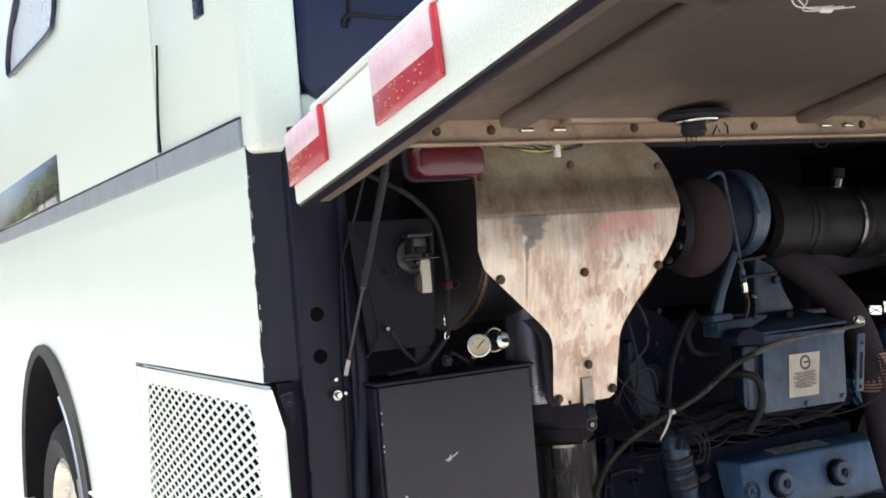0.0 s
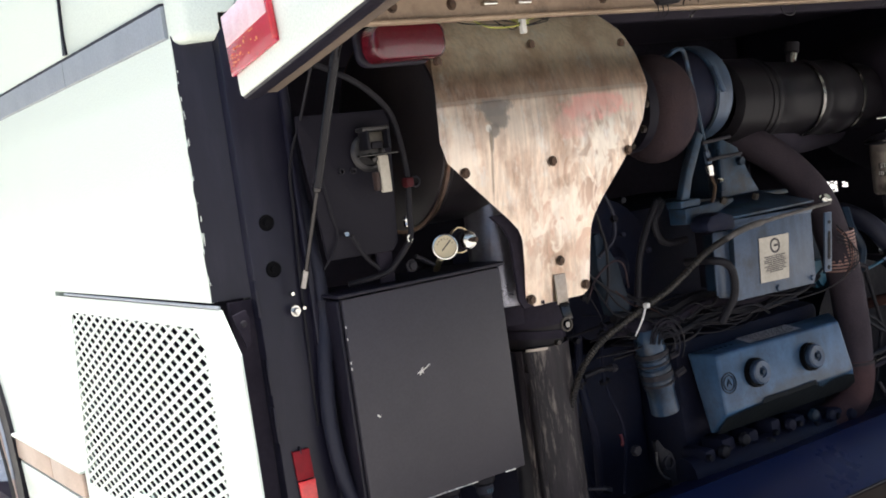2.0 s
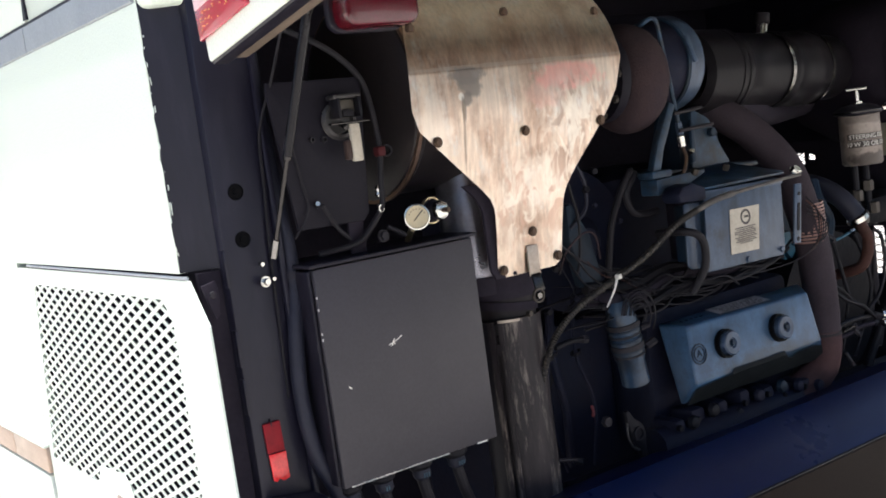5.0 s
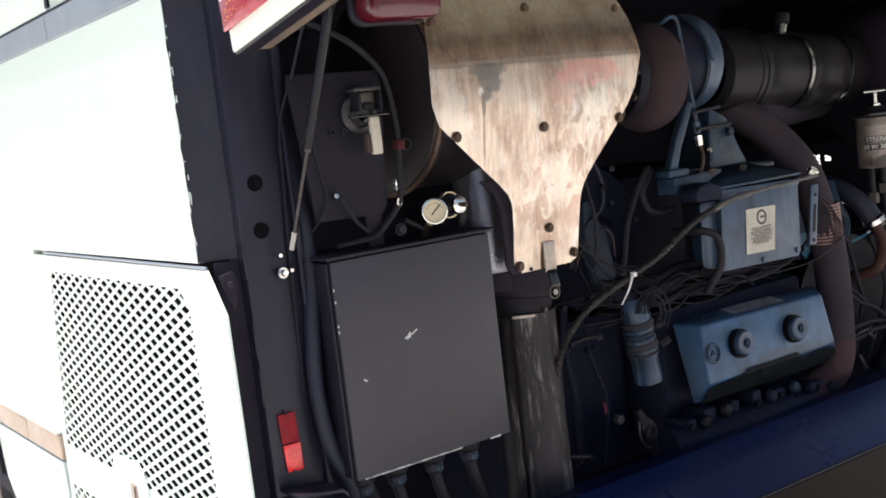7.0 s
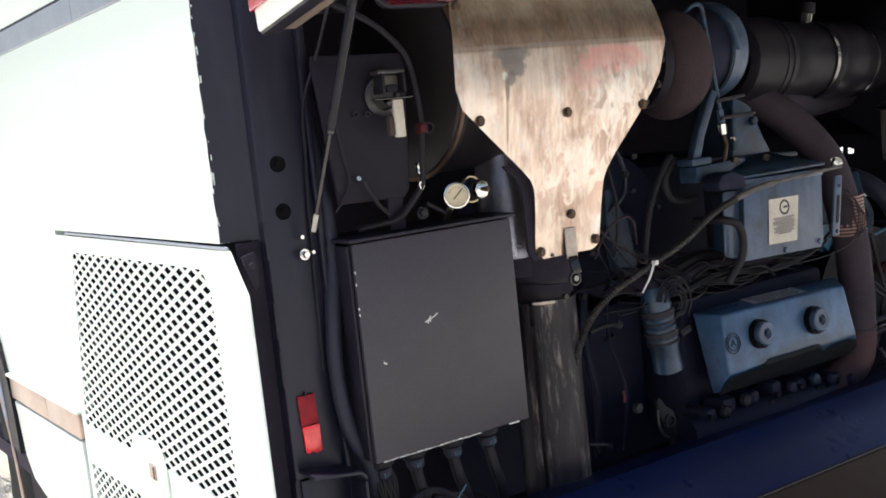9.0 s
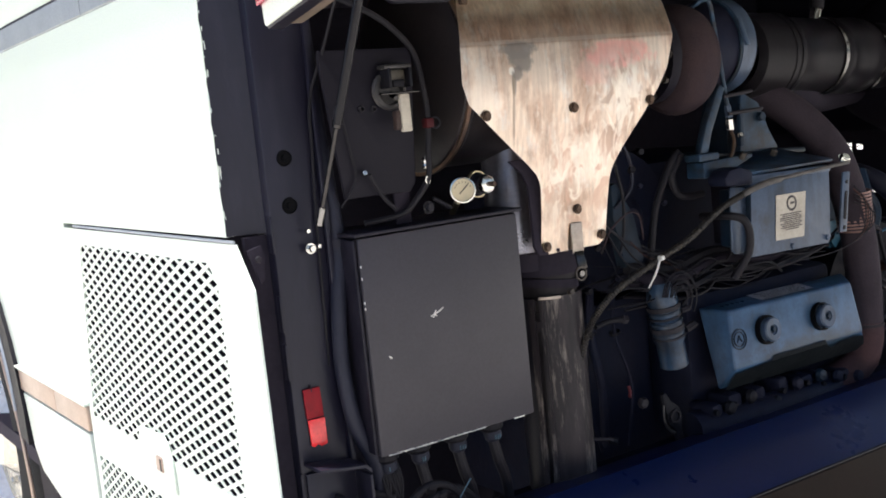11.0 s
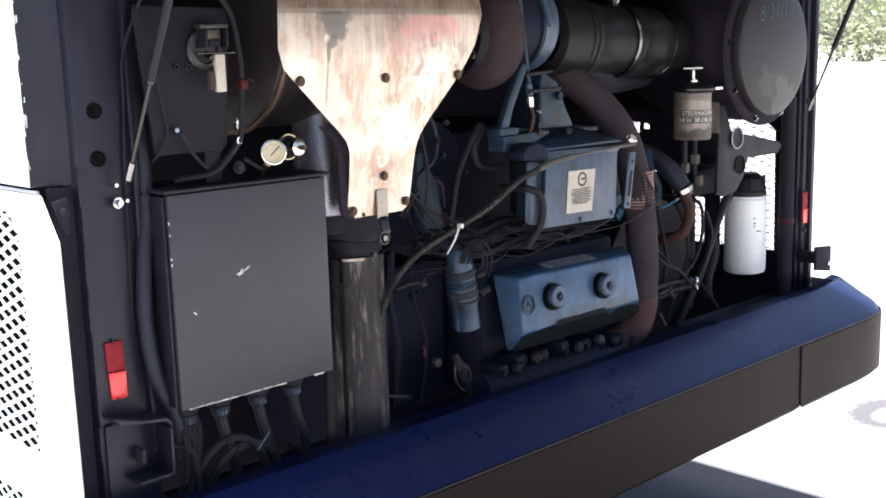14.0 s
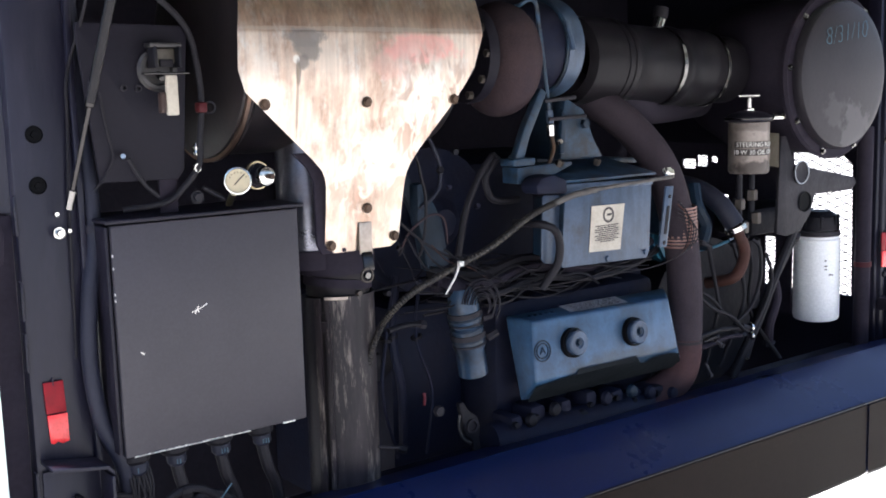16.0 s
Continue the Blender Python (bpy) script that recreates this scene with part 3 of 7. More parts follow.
skirt = [(1.045, 0.53), (1.045, 0.815), (1.715, 0.815), (1.7, 0.78), (1.665, 0.66), (1.6, 0.6), (1.417, 0.556), (1.181, 0.534)]
part("skirt_panel", slab(skirt, -0.004, 0.03, "x", 0.004), WHITE, coach)
part("sill_moulding", cube(-0.006, 0.02, 1.04, 1.335, 0.822, 0.884, 0.004), SILL, coach, "steel sill moulding above the skirt, tan ground reflection in its colour")
part("sill_moulding", cube(-0.006, 0.02, 1.339, 1.73, 0.822, 0.884, 0.004), SILL, coach, "steel sill moulding above the skirt, tan ground reflection in its colour")
part("sill_cap", cube(-0.012, 0.02, 1.035, 1.745, 0.886, 0.894, 0.002), WHITE, coach)
lip_bm = bmesh.new()
prev = None
for y, z in arch:
    wide = 0.95 - 0.13 * min(1.0, max(0.0, (2.55 - y) / 0.4))
    c = [lip_bm.verts.new(v) for v in ((-0.012, y, z), (0.3, y, z), (0.3, 2.45 + (y - 2.45) * 0.97, 0.66 + (z - 0.66) * 0.97), (-0.004, 2.45 + (y - 2.45) * wide, 0.66 + (z - 0.66) * wide))]
    if prev:
        for k in range(4):
            lip_bm.faces.new((prev[k], prev[(k + 1) % 4], c[(k + 1) % 4], c[k]))
    prev = c
part("wheel_arch_lip", lip_bm, RUBBER, coach, "dark navy wheel arch lip")
# Pale tube added to paint the highlight line inside the arch lip.
part("arch_highlight", tube([(-0.006, 2.45 + 0.75 * 0.82 * math.cos(radians(a)), 0.66 + 0.68 * 0.82 * math.sin(radians(a))) for a in range(172, 114, -8)], 0.006, 8, 4), RAIL, coach, "pale strip drawn for the highlight along the arch lip")
part("wheel_well_front", cube(0.032, 0.45, 3.2, 3.22, 0.1, 1.36), PITCH, coach)
part("mud_guard", slab([(1.4, 0.3), (1.4, 0.9), (1.97, 0.98), (1.9, 0.76), (1.83, 0.55), (1.8, 0.3)], 0.034, 0.05, "x", 0.003), PITCH, coach)
part("guard_trim", tube([(0.0, 1.97, 0.9), (0.0, 1.94, 0.838), (0.0, 1.856, 0.692), (0.0, 1.817, 0.551), (0.0, 1.8, 0.44)], 0.006, 8), SILL, coach, "pale worn edge of the wheel opening")
part("wheel_well", cube(0.45, 0.48, 1.65, 3.25, 0.1, 1.36), BAY, coach)

# side windows and the far end of the shell
vent = part("vent_window", slab([(2.655, 2.395), (2.645, 2.44), (2.52, 2.53), (2.2, 2.6), (1.62, 2.6), (1.66, 2.44), (1.76, 2.372)], -0.012, -0.006, "x"), VENTGLASS, coach, "small vent window, bright sky reflection put into its white")
part("vent_frame", tube([(-0.016, 2.36, 2.61), (-0.016, 2.535, 2.535), (-0.016, 2.62, 2.48), (-0.016, 2.66, 2.435), (-0.016, 2.67, 2.39)], 0.013, 8, 6), NAVY, vent)
part("vent_frame", tube([(-0.016, 2.67, 2.387), (-0.016, 2.2, 2.372), (-0.016, 1.78, 2.362), (-0.016, 1.7, 2.385), (-0.016, 1.65, 2.44), (-0.016, 1.6, 2.62)], 0.008, 8, 6), NAVY, vent)
part("low_window", cube(-0.003, 0.01, 1.9, 3.9, 1.825, 1.985, 0.003), GLASSD, coach, "glossy dark lower pane mirroring trees")
strip(3.2, 12, 2.385, 2.9, -0.006, -0.001, "side_window", GLASSD)

# roof, far side, front and floor that close the shell
part("roof", cube(-0.0, W, 0.05, 12, ROOF + 0.003, ROOF + 0.06, 0.02), WHITE, coach)
part("front_wall", cube(0, W, 12.003, 12.06, 0.36, ROOF), WHITE, coach)
part("floor_pan", cube(0.04, W - 0.04, 1.0, 12, 0.55, 0.6), BAY, coach)
part("right_upper_wall", cube(W - 0.035, W, 0.0, 12, 1.834, ROOF), WHITE, coach)
part("right_lower_wall", cube(W - 0.03, W, 1.03, 12, 0.36, 1.755), WHITE, coach)
part("right_wall_strip", cube(W - 0.03, W - 0.004, 0.02, 1.03, 1.3, 1.836), POST, coach)
part("bay_bulkhead", cube(0.04, W - 0.04, 0.97, 1.0, 0.3, 1.9), BULK, coach, "dark engine bay bulkhead, deep shade put into its colour")
part("bay_ceiling", cube(0.04, W - 0.04, 0.03, 0.968, 1.80, 1.83), BAY, coach)
part("bay_inner_wall", cube(0.036, 0.045, 0.06, 0.968, 1.335, 1.798), BAY, coach)
part("bay_frame_rail", cube(0.04, W - 0.04, 0.1, 0.2, 0.3, 0.5, 0.01), BAY, coach)

# rear wall above the hatch, with its dark window
part("rear_corner_pillar", cube(0.0, 0.1, 0.0, 0.075, 1.752, ROOF, 0.016, seg=4), WHITE, coach)
part("rear_sill", cube(0.102, W - 0.1, 0.02, 0.07, 1.80, 1.86, 0.01), WHITE, coach)
part("rear_corner_pillar", cube(W - 0.1, W, 0.0, 0.075, 1.80, ROOF, 0.03, seg=4), WHITE, coach)
rw = part("rear_window", slab(rounded(0.1, W - 0.1, 1.84, 2.9, 0.06), 0.004, 0.03, "y", 0.006), NAVY, coach, "dark blue rear window panel")
part("window_bead", tube([(0.208, 0.0, 2.6), (0.208, 0.0, 2.03), (0.225, 0.0, 2.005), (0.6, 0.0, 2.0), (2.0, 0.0, 2.0)], 0.0038, 8, 6), RUBBER, rw)
part("rear_top_wall", cube(0.1, W - 0.1, 0.03, 0.07, 2.9, ROOF), WHITE, coach)

# wheels
def wheel(y):
    w = thing("wheel", (0.15, y, 0.0), "black bus tyre on a pale polished steel rim", "wheel")
    r = 0.52
    part("tyre", lathe([(0.37, 0.0), (0.44, -0.02), (0.49, 0.0), (0.515, 0.03), (0.52, 0.07), (0.52, 0.21), (0.5, 0.26), (0.44, 0.28), (0.37, 0.27), (0.37, 0.0)], (0.06, y, r), (1, 0, 0), 40), TYRE, w)
    rim = part("rim", lathe([(0.375, 0.01), (0.35, 0.0), (0.335, 0.015), (0.31, 0.05), (0.2, 0.07), (0.16, 0.03), (0.13, 0.0), (0, 0.0)], (0.06, y, r), (1, 0, 0), 32), RIM, w)
    for k in range(10):
        a = k * math.tau / 10
        hexbolt((0.135, y + 0.235 * math.cos(a), r + 0.235 * math.sin(a)), (-1, 0, 0), 0.016, 0.03, CHROME, rim, "wheel_nut")


wheel(2.6)


# ---- expanded metal doors at both sides of the bay ----
def expanded(y0, y1, z0, z1, x, cell_w=0.0585, cell_h=0.0242, wide=0.008, thick=0.0015, cut=0.0):
    """Crossing strands of expanded metal in a rectangle with cut corners."""
    bm = bmesh.new()
    k = cell_h / cell_w
    for s in (1, -1):
        n = int((y1 - y0 + (z1 - z0) / k) / cell_w) + 3
        for i in range(-n, n):
            c = i * cell_w
            f = lambda y: z0 + s * k * (y - y0 - c) * 1.0
            g = lambda z: y0 + c + s * (z - z0) / k
            lo, hi = sorted((g(z0), g(z1)))
            ya, yb = max(y0, lo), min(y1, hi)
            if yb - ya < 0.006:
                continue
            xs = x + 0.0007 * (s + 1)
            a, b = Vector((xs, ya, f(ya))), Vector((xs, yb, f(yb)))
            d = (b - a).normalized()
            up = Vector((0, -d.z, d.y)) * wide / 2
            o = Vector((thick, 0, 0))
            q = [bm.verts.new(p) for p in (a - up, b - up, b + up, a + up, a - up + o, b - up + o, b + up + o, a + up + o)]
            for face in ((0, 1, 2, 3), (7, 6, 5, 4), (0, 4, 5, 1), (2, 6, 7, 3)):
                bm.faces.new([q[j] for j in face])
    return bm


def frame_sheet(outer, inner, x0, x1, bm=None):
    """A sheet with an opening: both outlines have the same count of (y, z) corners."""
    own = bmesh.new()
    n = len(outer)
    rows = [[own.verts.new((x, *p)) for p in line] for x, line in ((x0, outer), (x0, inner), (x1, inner), (x1, outer))]
    for i in range(n):
        j = (i + 1) % n
        for a, b in ((0, 1), (1, 2), (2, 3), (3, 0)):
            own.faces.new((rows[a][i], rows[a][j], rows[b][j], rows[b][i]))
    return joined(bm, own)


def side_door(x_out, x_in, left):
    name = "grille_door"
    d = thing(name, (x_out, 0.45, 0.8), "white side access door with diamond expanded metal grille" if left else "far side access door with expanded metal grille", "grille door", "side grille doors")
    o = [(1.027, 1.321), (0.025, 1.321), (-0.028, 1.25), (-0.034, 0.7795), (1.027, 0.7795)]
    if not left:
        o = [(1.027, 1.321), (0.06, 1.321), (0.03, 1.28), (0.03, 0.7795), (1.027, 0.7795)]
    i = [(0.915, 1.285), (0.155, 1.285), (0.118, 1.255), (0.113, 0.868), (1.0, 0.868)]
    part("door_frame", frame_sheet(o, i, x_out, x_in), WHITE if left else POST, d)
    part("mesh_panel", expanded(0.112, 1.005, 0.862, 1.29, x_out + 0.0004 if left else x_out - 0.004, wide=0.008 if left else 0.003), WHITE if left else POST, d, smooth=False)
    if not left:
        part("lower_panel", cube(x_in, x_out, 0.03, 0.97, 0.36, 0.7795, 0.0), POST, d)
        return d
    o = [(1.027, 0.779), (-0.034, 0.779), (-0.034, 0.36), (1.027, 0.36)]
    i = [(1.0, 0.772), (0.14, 0.772), (0.14, 0.42), (1.0, 0.42)]
    part("lower_frame", frame_sheet(o, i, x_out, x_in), WHITE if left else POST, d)
    part("lower_mesh_panel", expanded(0.135, 1.005, 0.415, 0.776, x_out + 0.0004, 0.045, 0.0242, 0.0075), WHITE if left else POST, d, smooth=False)
    return d


ld = side_door(0.0, 0.004, True)
part("hinge_seam", rod((0.002, 0.032, 1.3245), (0.002, 0.95, 1.3265), 0.003, 8), RAIL, ld, "grey piano hinge")
part("latch_plate", slab([(0.66, 0.866), (0.645, 0.9), (0.615, 0.914), (0.495, 0.917), (0.476, 0.9), (0.458, 0.866), (0.458, 0.8), (0.66, 0.8)], -0.006, 0.0, "x", 0.003), WHITE, ld)
latch = part("latch", cube(-0.0095, 0.0, 0.512, 0.548, 0.836, 0.868, 0.003), SILL, ld, "recessed paddle latch")
part("latch_slot", cube(-0.0105, -0.002, 0.515, 0.523, 0.839, 0.865, 0.001), BLACK, latch)
side_door(W, W - 0.012, False)

# added dark sheets that block light through the far grille, with gaps left open
sh2 = thing("grille_blocker", (2.4, 0.6, 0.8), "added dark sheets blocking the far grille, gaps left for bright spots", "shroud")
GAPS = {(0.338, 0.376): (0.86, 1.03), (0.43, 0.462): (0.905, 0.95), (0.516, 0.536): (1.105, 1.15), (0.56, 0.585): (1.25, 1.268), (0.6, 0.642): (1.236, 1.272), (0.648, 0.702): (1.228, 1.258)}
edges = sorted({0.28, 0.95} | {e for g in GAPS for e in g})
for y0, y1 in zip(edges, edges[1:]):
    if (y0, y1) in GAPS:
        z0, z1 = GAPS[(y0, y1)]
        part("sheet", cube(2.392, 2.398, y0, y1, 0.8, z0), BAY, sh2)
        part("sheet", cube(2.392, 2.398, y0, y1, z1, 1.31), BAY, sh2)
    else:
        part("sheet", cube(2.392, 2.398, y0, y1, 0.8, 1.31), BAY, sh2)
# Added sheet that keeps sky light from leaking in at the hinge.
part("hinge_gap_sheet", cube(0.104, W - 0.104, -0.26, 0.018, 1.803, 1.815, 0.002), LIDWHITE, coach, "added sheet closing the hinge gap against sky light")

# ---- rear frame posts ----
lp = thing("rear_post", (0.1, 0.03, 0.36), "black painted steel rear post with scuffed edges and bolt holes", "post", "rear posts")
part("channel", cube(0.056, 0.15, 0.0, 0.06, 0.45, 1.80, 0.006), POST, lp)
part("edge_flange", cube(0.148, 0.158, -0.008, 0.05, 0.6, 1.72, 0.002), POST, lp)
for z in (1.45, 1.373):
    part("bolt_hole", lathe([(0.0, 0.002), (0.005, 0.003), (0.0055, 0.0005), (0.0115, 0.0005), (0.0125, 0.003), (0.0135, 0.0)], (0.092, -0.0005, z), (0, -1, 0), 20), HOLE, lp, "dark round plug")
for z in (1.33, 1.2, 1.12, 0.9):
    part("weld_lug", cube(0.053, 0.057, -0.004, 0.01, z - 0.03, z + 0.03, 0.001), POST, lp)
curt = bmesh.new()
cols = []
for k in range(9):
    a = k / 8
    x, y = -0.001 + 0.06 * a, 0.052 - 0.03 * math.sin(a * math.pi * 0.5) + 0.008 * math.sin(a * math.pi)
    col = []
    for j in range(22):
        z = 1.333 + 0.43 * j / 21
        ragged = 0.004 * noise.noise((z * 40, 3.1, 0)) if k == 0 else 0
        top = 0.012 * noise.noise((x * 60, 1.7, 0)) if j == 21 else 0
        col.append(curt.verts.new((x + ragged, y, z + top)))
    cols.append(col)
for a, b in zip(cols, cols[1:]):
    for j in range(21):
        curt.faces.new((a[j], a[j + 1], b[j + 1], b[j]))
chip = bmesh.new()
rnd = random.Random(5)
for k in range(18):
    z = 1.36 + 0.37 * rnd.random()
    x = rnd.uniform(-0.0025, 0.0015)
    cube(x, x + rnd.uniform(0.0005, 0.0014), 0.048, 0.05, z, z + rnd.uniform(0.002, 0.012), bm=chip)
seal_chips = tagged(part("paint_chip_line", chip, WHITE), "ragged white paint chips along the body corner", "paint chips", kind="stuff")
tagged(part("rubber_curtain", curt, POST), "scuffed black seal strip along the rear body corner", "seal")
part("gusset", slab([(0.006, 1.312), (0.03, 1.318), (0.034, 1.30), (0.03, 1.262), (0.022, 1.256)], -0.01, -0.004, "y", 0.001), PITCH, lp)
part("rivet", lathe([(0, 0), (0.006, 0), (0.005, 0.003), (0, 0.004)], (0.022, -0.01, 1.296), (0, -1, 0), 12), TRANS, lp)
part("lower_shadow_panel", cube(0.015, 0.054, 0.02, 0.03, 0.4, 1.33), PITCH, lp)
rp = thing("rear_post", (2.4, 0.03, 0.45), "black painted steel rear post on the far side", "post", "rear posts")
part("channel", cube(2.414, 2.44, 0.0, 0.06, 0.45, 1.80, 0.006), POST, rp)
part("edge_flange", cube(2.441, 2.462, -0.012, 0.05, 0.5, 1.78, 0.003), POST, rp)
part("inner_flange", cube(2.398, 2.412, 0.01, 0.05, 0.5, 1.75, 0.003), POST, rp)
for z in (1.35, 0.95):
    hexbolt((2.427, 0.0, z), (0, -1, 0), 0.008, 0.006, TRANS, rp)
pipe = thing("corner_pipe", (2.36, 0.025, 0.5), "black vertical conduit beside the rear post", "conduit")
part("conduit", rod((2.36, 0.025, 0.5), (2.36, 0.025, 1.37), 0.022, 14), PITCH, pipe)
part("clip", ring((2.36, 0.025, 0.985), (0, 0, 1), 0.0225, 0.014, 0.002), DARKRED, pipe, "dark red band clip")
br = thing("side_bracket", (2.45, -0.06, 0.86), "small black steel bracket on the rear post", "bracket")
part("plate", slab([(2.388, 0.907), (2.484, 0.898), (2.484, 0.817), (2.388, 0.834)], -0.065, -0.055, "y", 0.002), PITCH, br)
part("arm", cube(2.405, 2.435, -0.056, 0.001, 0.85, 0.885, 0.002), PITCH, br)
part("wedge_plate", slab([(2.393, 0.7), (2.393, 0.812), (2.56, 0.772), (2.56, 0.7)], -0.052, -0.046, "y", 0.001), PITCH, br)
hexbolt((2.463, -0.065, 0.845), (0, -1, 0), 0.008, 0.006, CHROME, br)

refl = thing("post_reflector", (0.092, -0.004, 0.965), "red reflective tape strip on the black post", "reflector", "post reflectors")
# One red strip in two reds: sunlit lower half, shaded upper half, painted in.
part("upper_tape", slab([(0.076, 1.02), (0.107, 1.02), (0.105, 1.07), (0.074, 1.07)], -0.006, -0.002, "y", 0.001), TAPE_D, refl, "upper half, red darkened for shade")
part("lower_tape", slab([(0.079, 0.974), (0.084, 0.971), (0.09, 0.975), (0.097, 0.97), (0.108, 0.973), (0.108, 1.018), (0.077, 1.018)], -0.007, -0.002, "y", 0.001), TAPE_R, refl, "lower half, red brightened for sun")
part("tape_tear", cube(0.088, 0.0895, -0.0072, -0.001, 1.064, 1.076, 0.0), POST, refl)
copy_thing(refl, Matrix.Translation((W - 0.038, -0.004, 0.965)))

# step bracket low on the post
stepb = thing("step_bracket", (0.14, -0.04, 0.8), "dark blue-black folded steel bracket at the post foot", "bracket")
part("top_plate", slab([(0.062, 0.943), (0.062, 0.949), (0.148, 0.936), (0.157, 0.926), (0.157, 0.918), (0.146, 0.93)], -0.06, -0.002, "y", 0.001), POST, stepb)
part("end_flange", cube(0.152, 0.157, -0.06, -0.002, 0.836, 0.917, 0.001), POST, stepb)
part("back_plate", cube(0.062, 0.151, -0.008, -0.002, 0.70, 0.93, 0.001), POST, stepb)
part("lower_lip", cube(0.09, 0.151, -0.06, -0.01, 0.833, 0.838, 0.001), POST, stepb)
part("lock_tab", cube(0.108, 0.116, -0.04, -0.009, 0.86, 0.885, 0.002), TRANS, stepb)

# ---- gas struts ----
def strut(a, b, mid, group="gas struts"):
    s = thing("gas_strut", a, "black gas strut with a bright rod holding up the hatch", "gas strut", group)
    a, b = Vector(a), Vector(b)
    m = a.lerp(b, mid)
    part("rod", rod(a, m, 0.0035, 12), DARKSTEEL, s, "bright steel rod")
    part("cylinder", rod(m, b, 0.0078, 20), STRUTBLACK, s)
    part("gland_cap", rod(m - (b - a).normalized() * 0.006, m + (b - a).normalized() * 0.006, 0.0072, 16), DARKSTEEL, s)
    part("lower_socket", rod(a + (a - b).normalized() * 0.002, a.lerp(b, 0.07), 0.0062, 12), BANDSTEEL, s)
    part("upper_socket", rod(b.lerp(a, 0.06), b + (b - a).normalized() * 0.012, 0.009, 12), DARKSTEEL, s)
    return s


strut((0.127, -0.03, 1.338), (0.196, -0.14, 1.73), 0.40)
strut((2.318, -0.06, 1.33), (2.39, -0.2, 1.76), 0.42)
mount = thing("strut_mount", (0.12, -0.02, 1.30), "zinc ball studs that fix the strut to the post", "strut mount")
hexbolt((0.114, -0.012, 1.3), (0, -1, 0), 0.0062, 0.012, CHROME, mount, "stud", 0.009)
hexbolt((0.112, -0.008, 1.329), (0, -1, 0), 0.0042, 0.01, CHROME, mount, "stud")
hexbolt((0.13, -0.008, 1.302), (0, -1, 0), 0.004, 0.008, CHROME, mount, "stud")
cab = thing("hatch_cable", (0.12, 0.0, 1.3), "thin black release cable hanging behind the strut", "cable")
part("cable", tube([(0.165, -0.12, 1.72), (0.16, -0.05, 1.62), (0.145, -0.01, 1.54), (0.142, -0.004, 1.46), (0.135, -0.004, 1.34), (0.13, 0.0, 1.1)], 0.0025, 6), RUBBER, cab)
hose = thing("drain_hose", (0.16, 0.02, 0.85), "thick blue-black hose running down beside the post", "hose")
part("clip", ring((0.172, 0.0, 1.3), (0, 0.1, 1), 0.0145, 0.012, 0.003), BLACK, hose, "black strap clip")
part("hose", tube([(0.165, 0.03, 1.72), (0.168, 0.02, 1.5), (0.172, 0.0, 1.3), (0.155, -0.01, 1.2), (0.146, -0.015, 1.1), (0.155, -0.02, 1.0), (0.185, -0.02, 0.92), (0.2, 0.0, 0.84)], 0.0135, 12), HOSEBLUE, hose)

# ---- black electrical box ----
box = thing("electrical_box", (0.34, 0.02, 0.94), "dark grey painted steel electrical box with chipped lower edge", "electrical box")
part("body", cube(0.184, 0.496, -0.045, 0.12, 0.943, 1.312, 0.004), BLACK, box)
part("door", cube(0.176, 0.502, -0.062, -0.046, 0.94, 1.308, 0.003), BOXPAINT, box, "flat dark grey door")
part("top_flange", cube(0.166, 0.51, -0.07, 0.03, 1.311, 1.317, 0.002), BLACK, box)
part("side_lip", cube(0.168, 0.174, -0.056, 0.0, 0.945, 1.306, 0.002), BLACK, box)
chips = bmesh.new()
for k in range(60):
    x = 0.19 + 0.2 * (k / 60) ** 1.1
    cube(x, x + random.uniform(0.002, 0.007), -0.0632, -0.0618, 0.9395, 0.9395 + random.uniform(0.0005, 0.0028), bm=chips)
for k in range(4):
    x = 0.455 + 0.006 * k
    cube(x, x + 0.005, -0.0632, -0.0618, 0.9395, 0.942, bm=chips)
tagged(part("chipped_edge", chips, INKW, box, "bare bright metal chips"), kind="stuff")
scr = bmesh.new()
for a, b, c, d in ((0.300, 1.157, 0.318, 1.163), (0.318, 1.163, 0.327, 1.168), (0.305, 1.154, 0.312, 1.166), (0.312, 1.156, 0.308, 1.162)):
    rod((a, -0.0622, b), (c, -0.0622, d), 0.0011, 6, scr)
part("scratch", scr, INKW, box, "pale scratch mark")
sc2 = rod((0.211, -0.0622, 1.106), (0.216, -0.0622, 1.102), 0.0016, 6)
for z in (1.26, 1.24, 1.2, 1.19):
    cube(0.1757, 0.1768, -0.0627, -0.06, z, z + 0.004, bm=sc2)
tagged(part("paint_chip", sc2, INKW, box), kind="stuff")
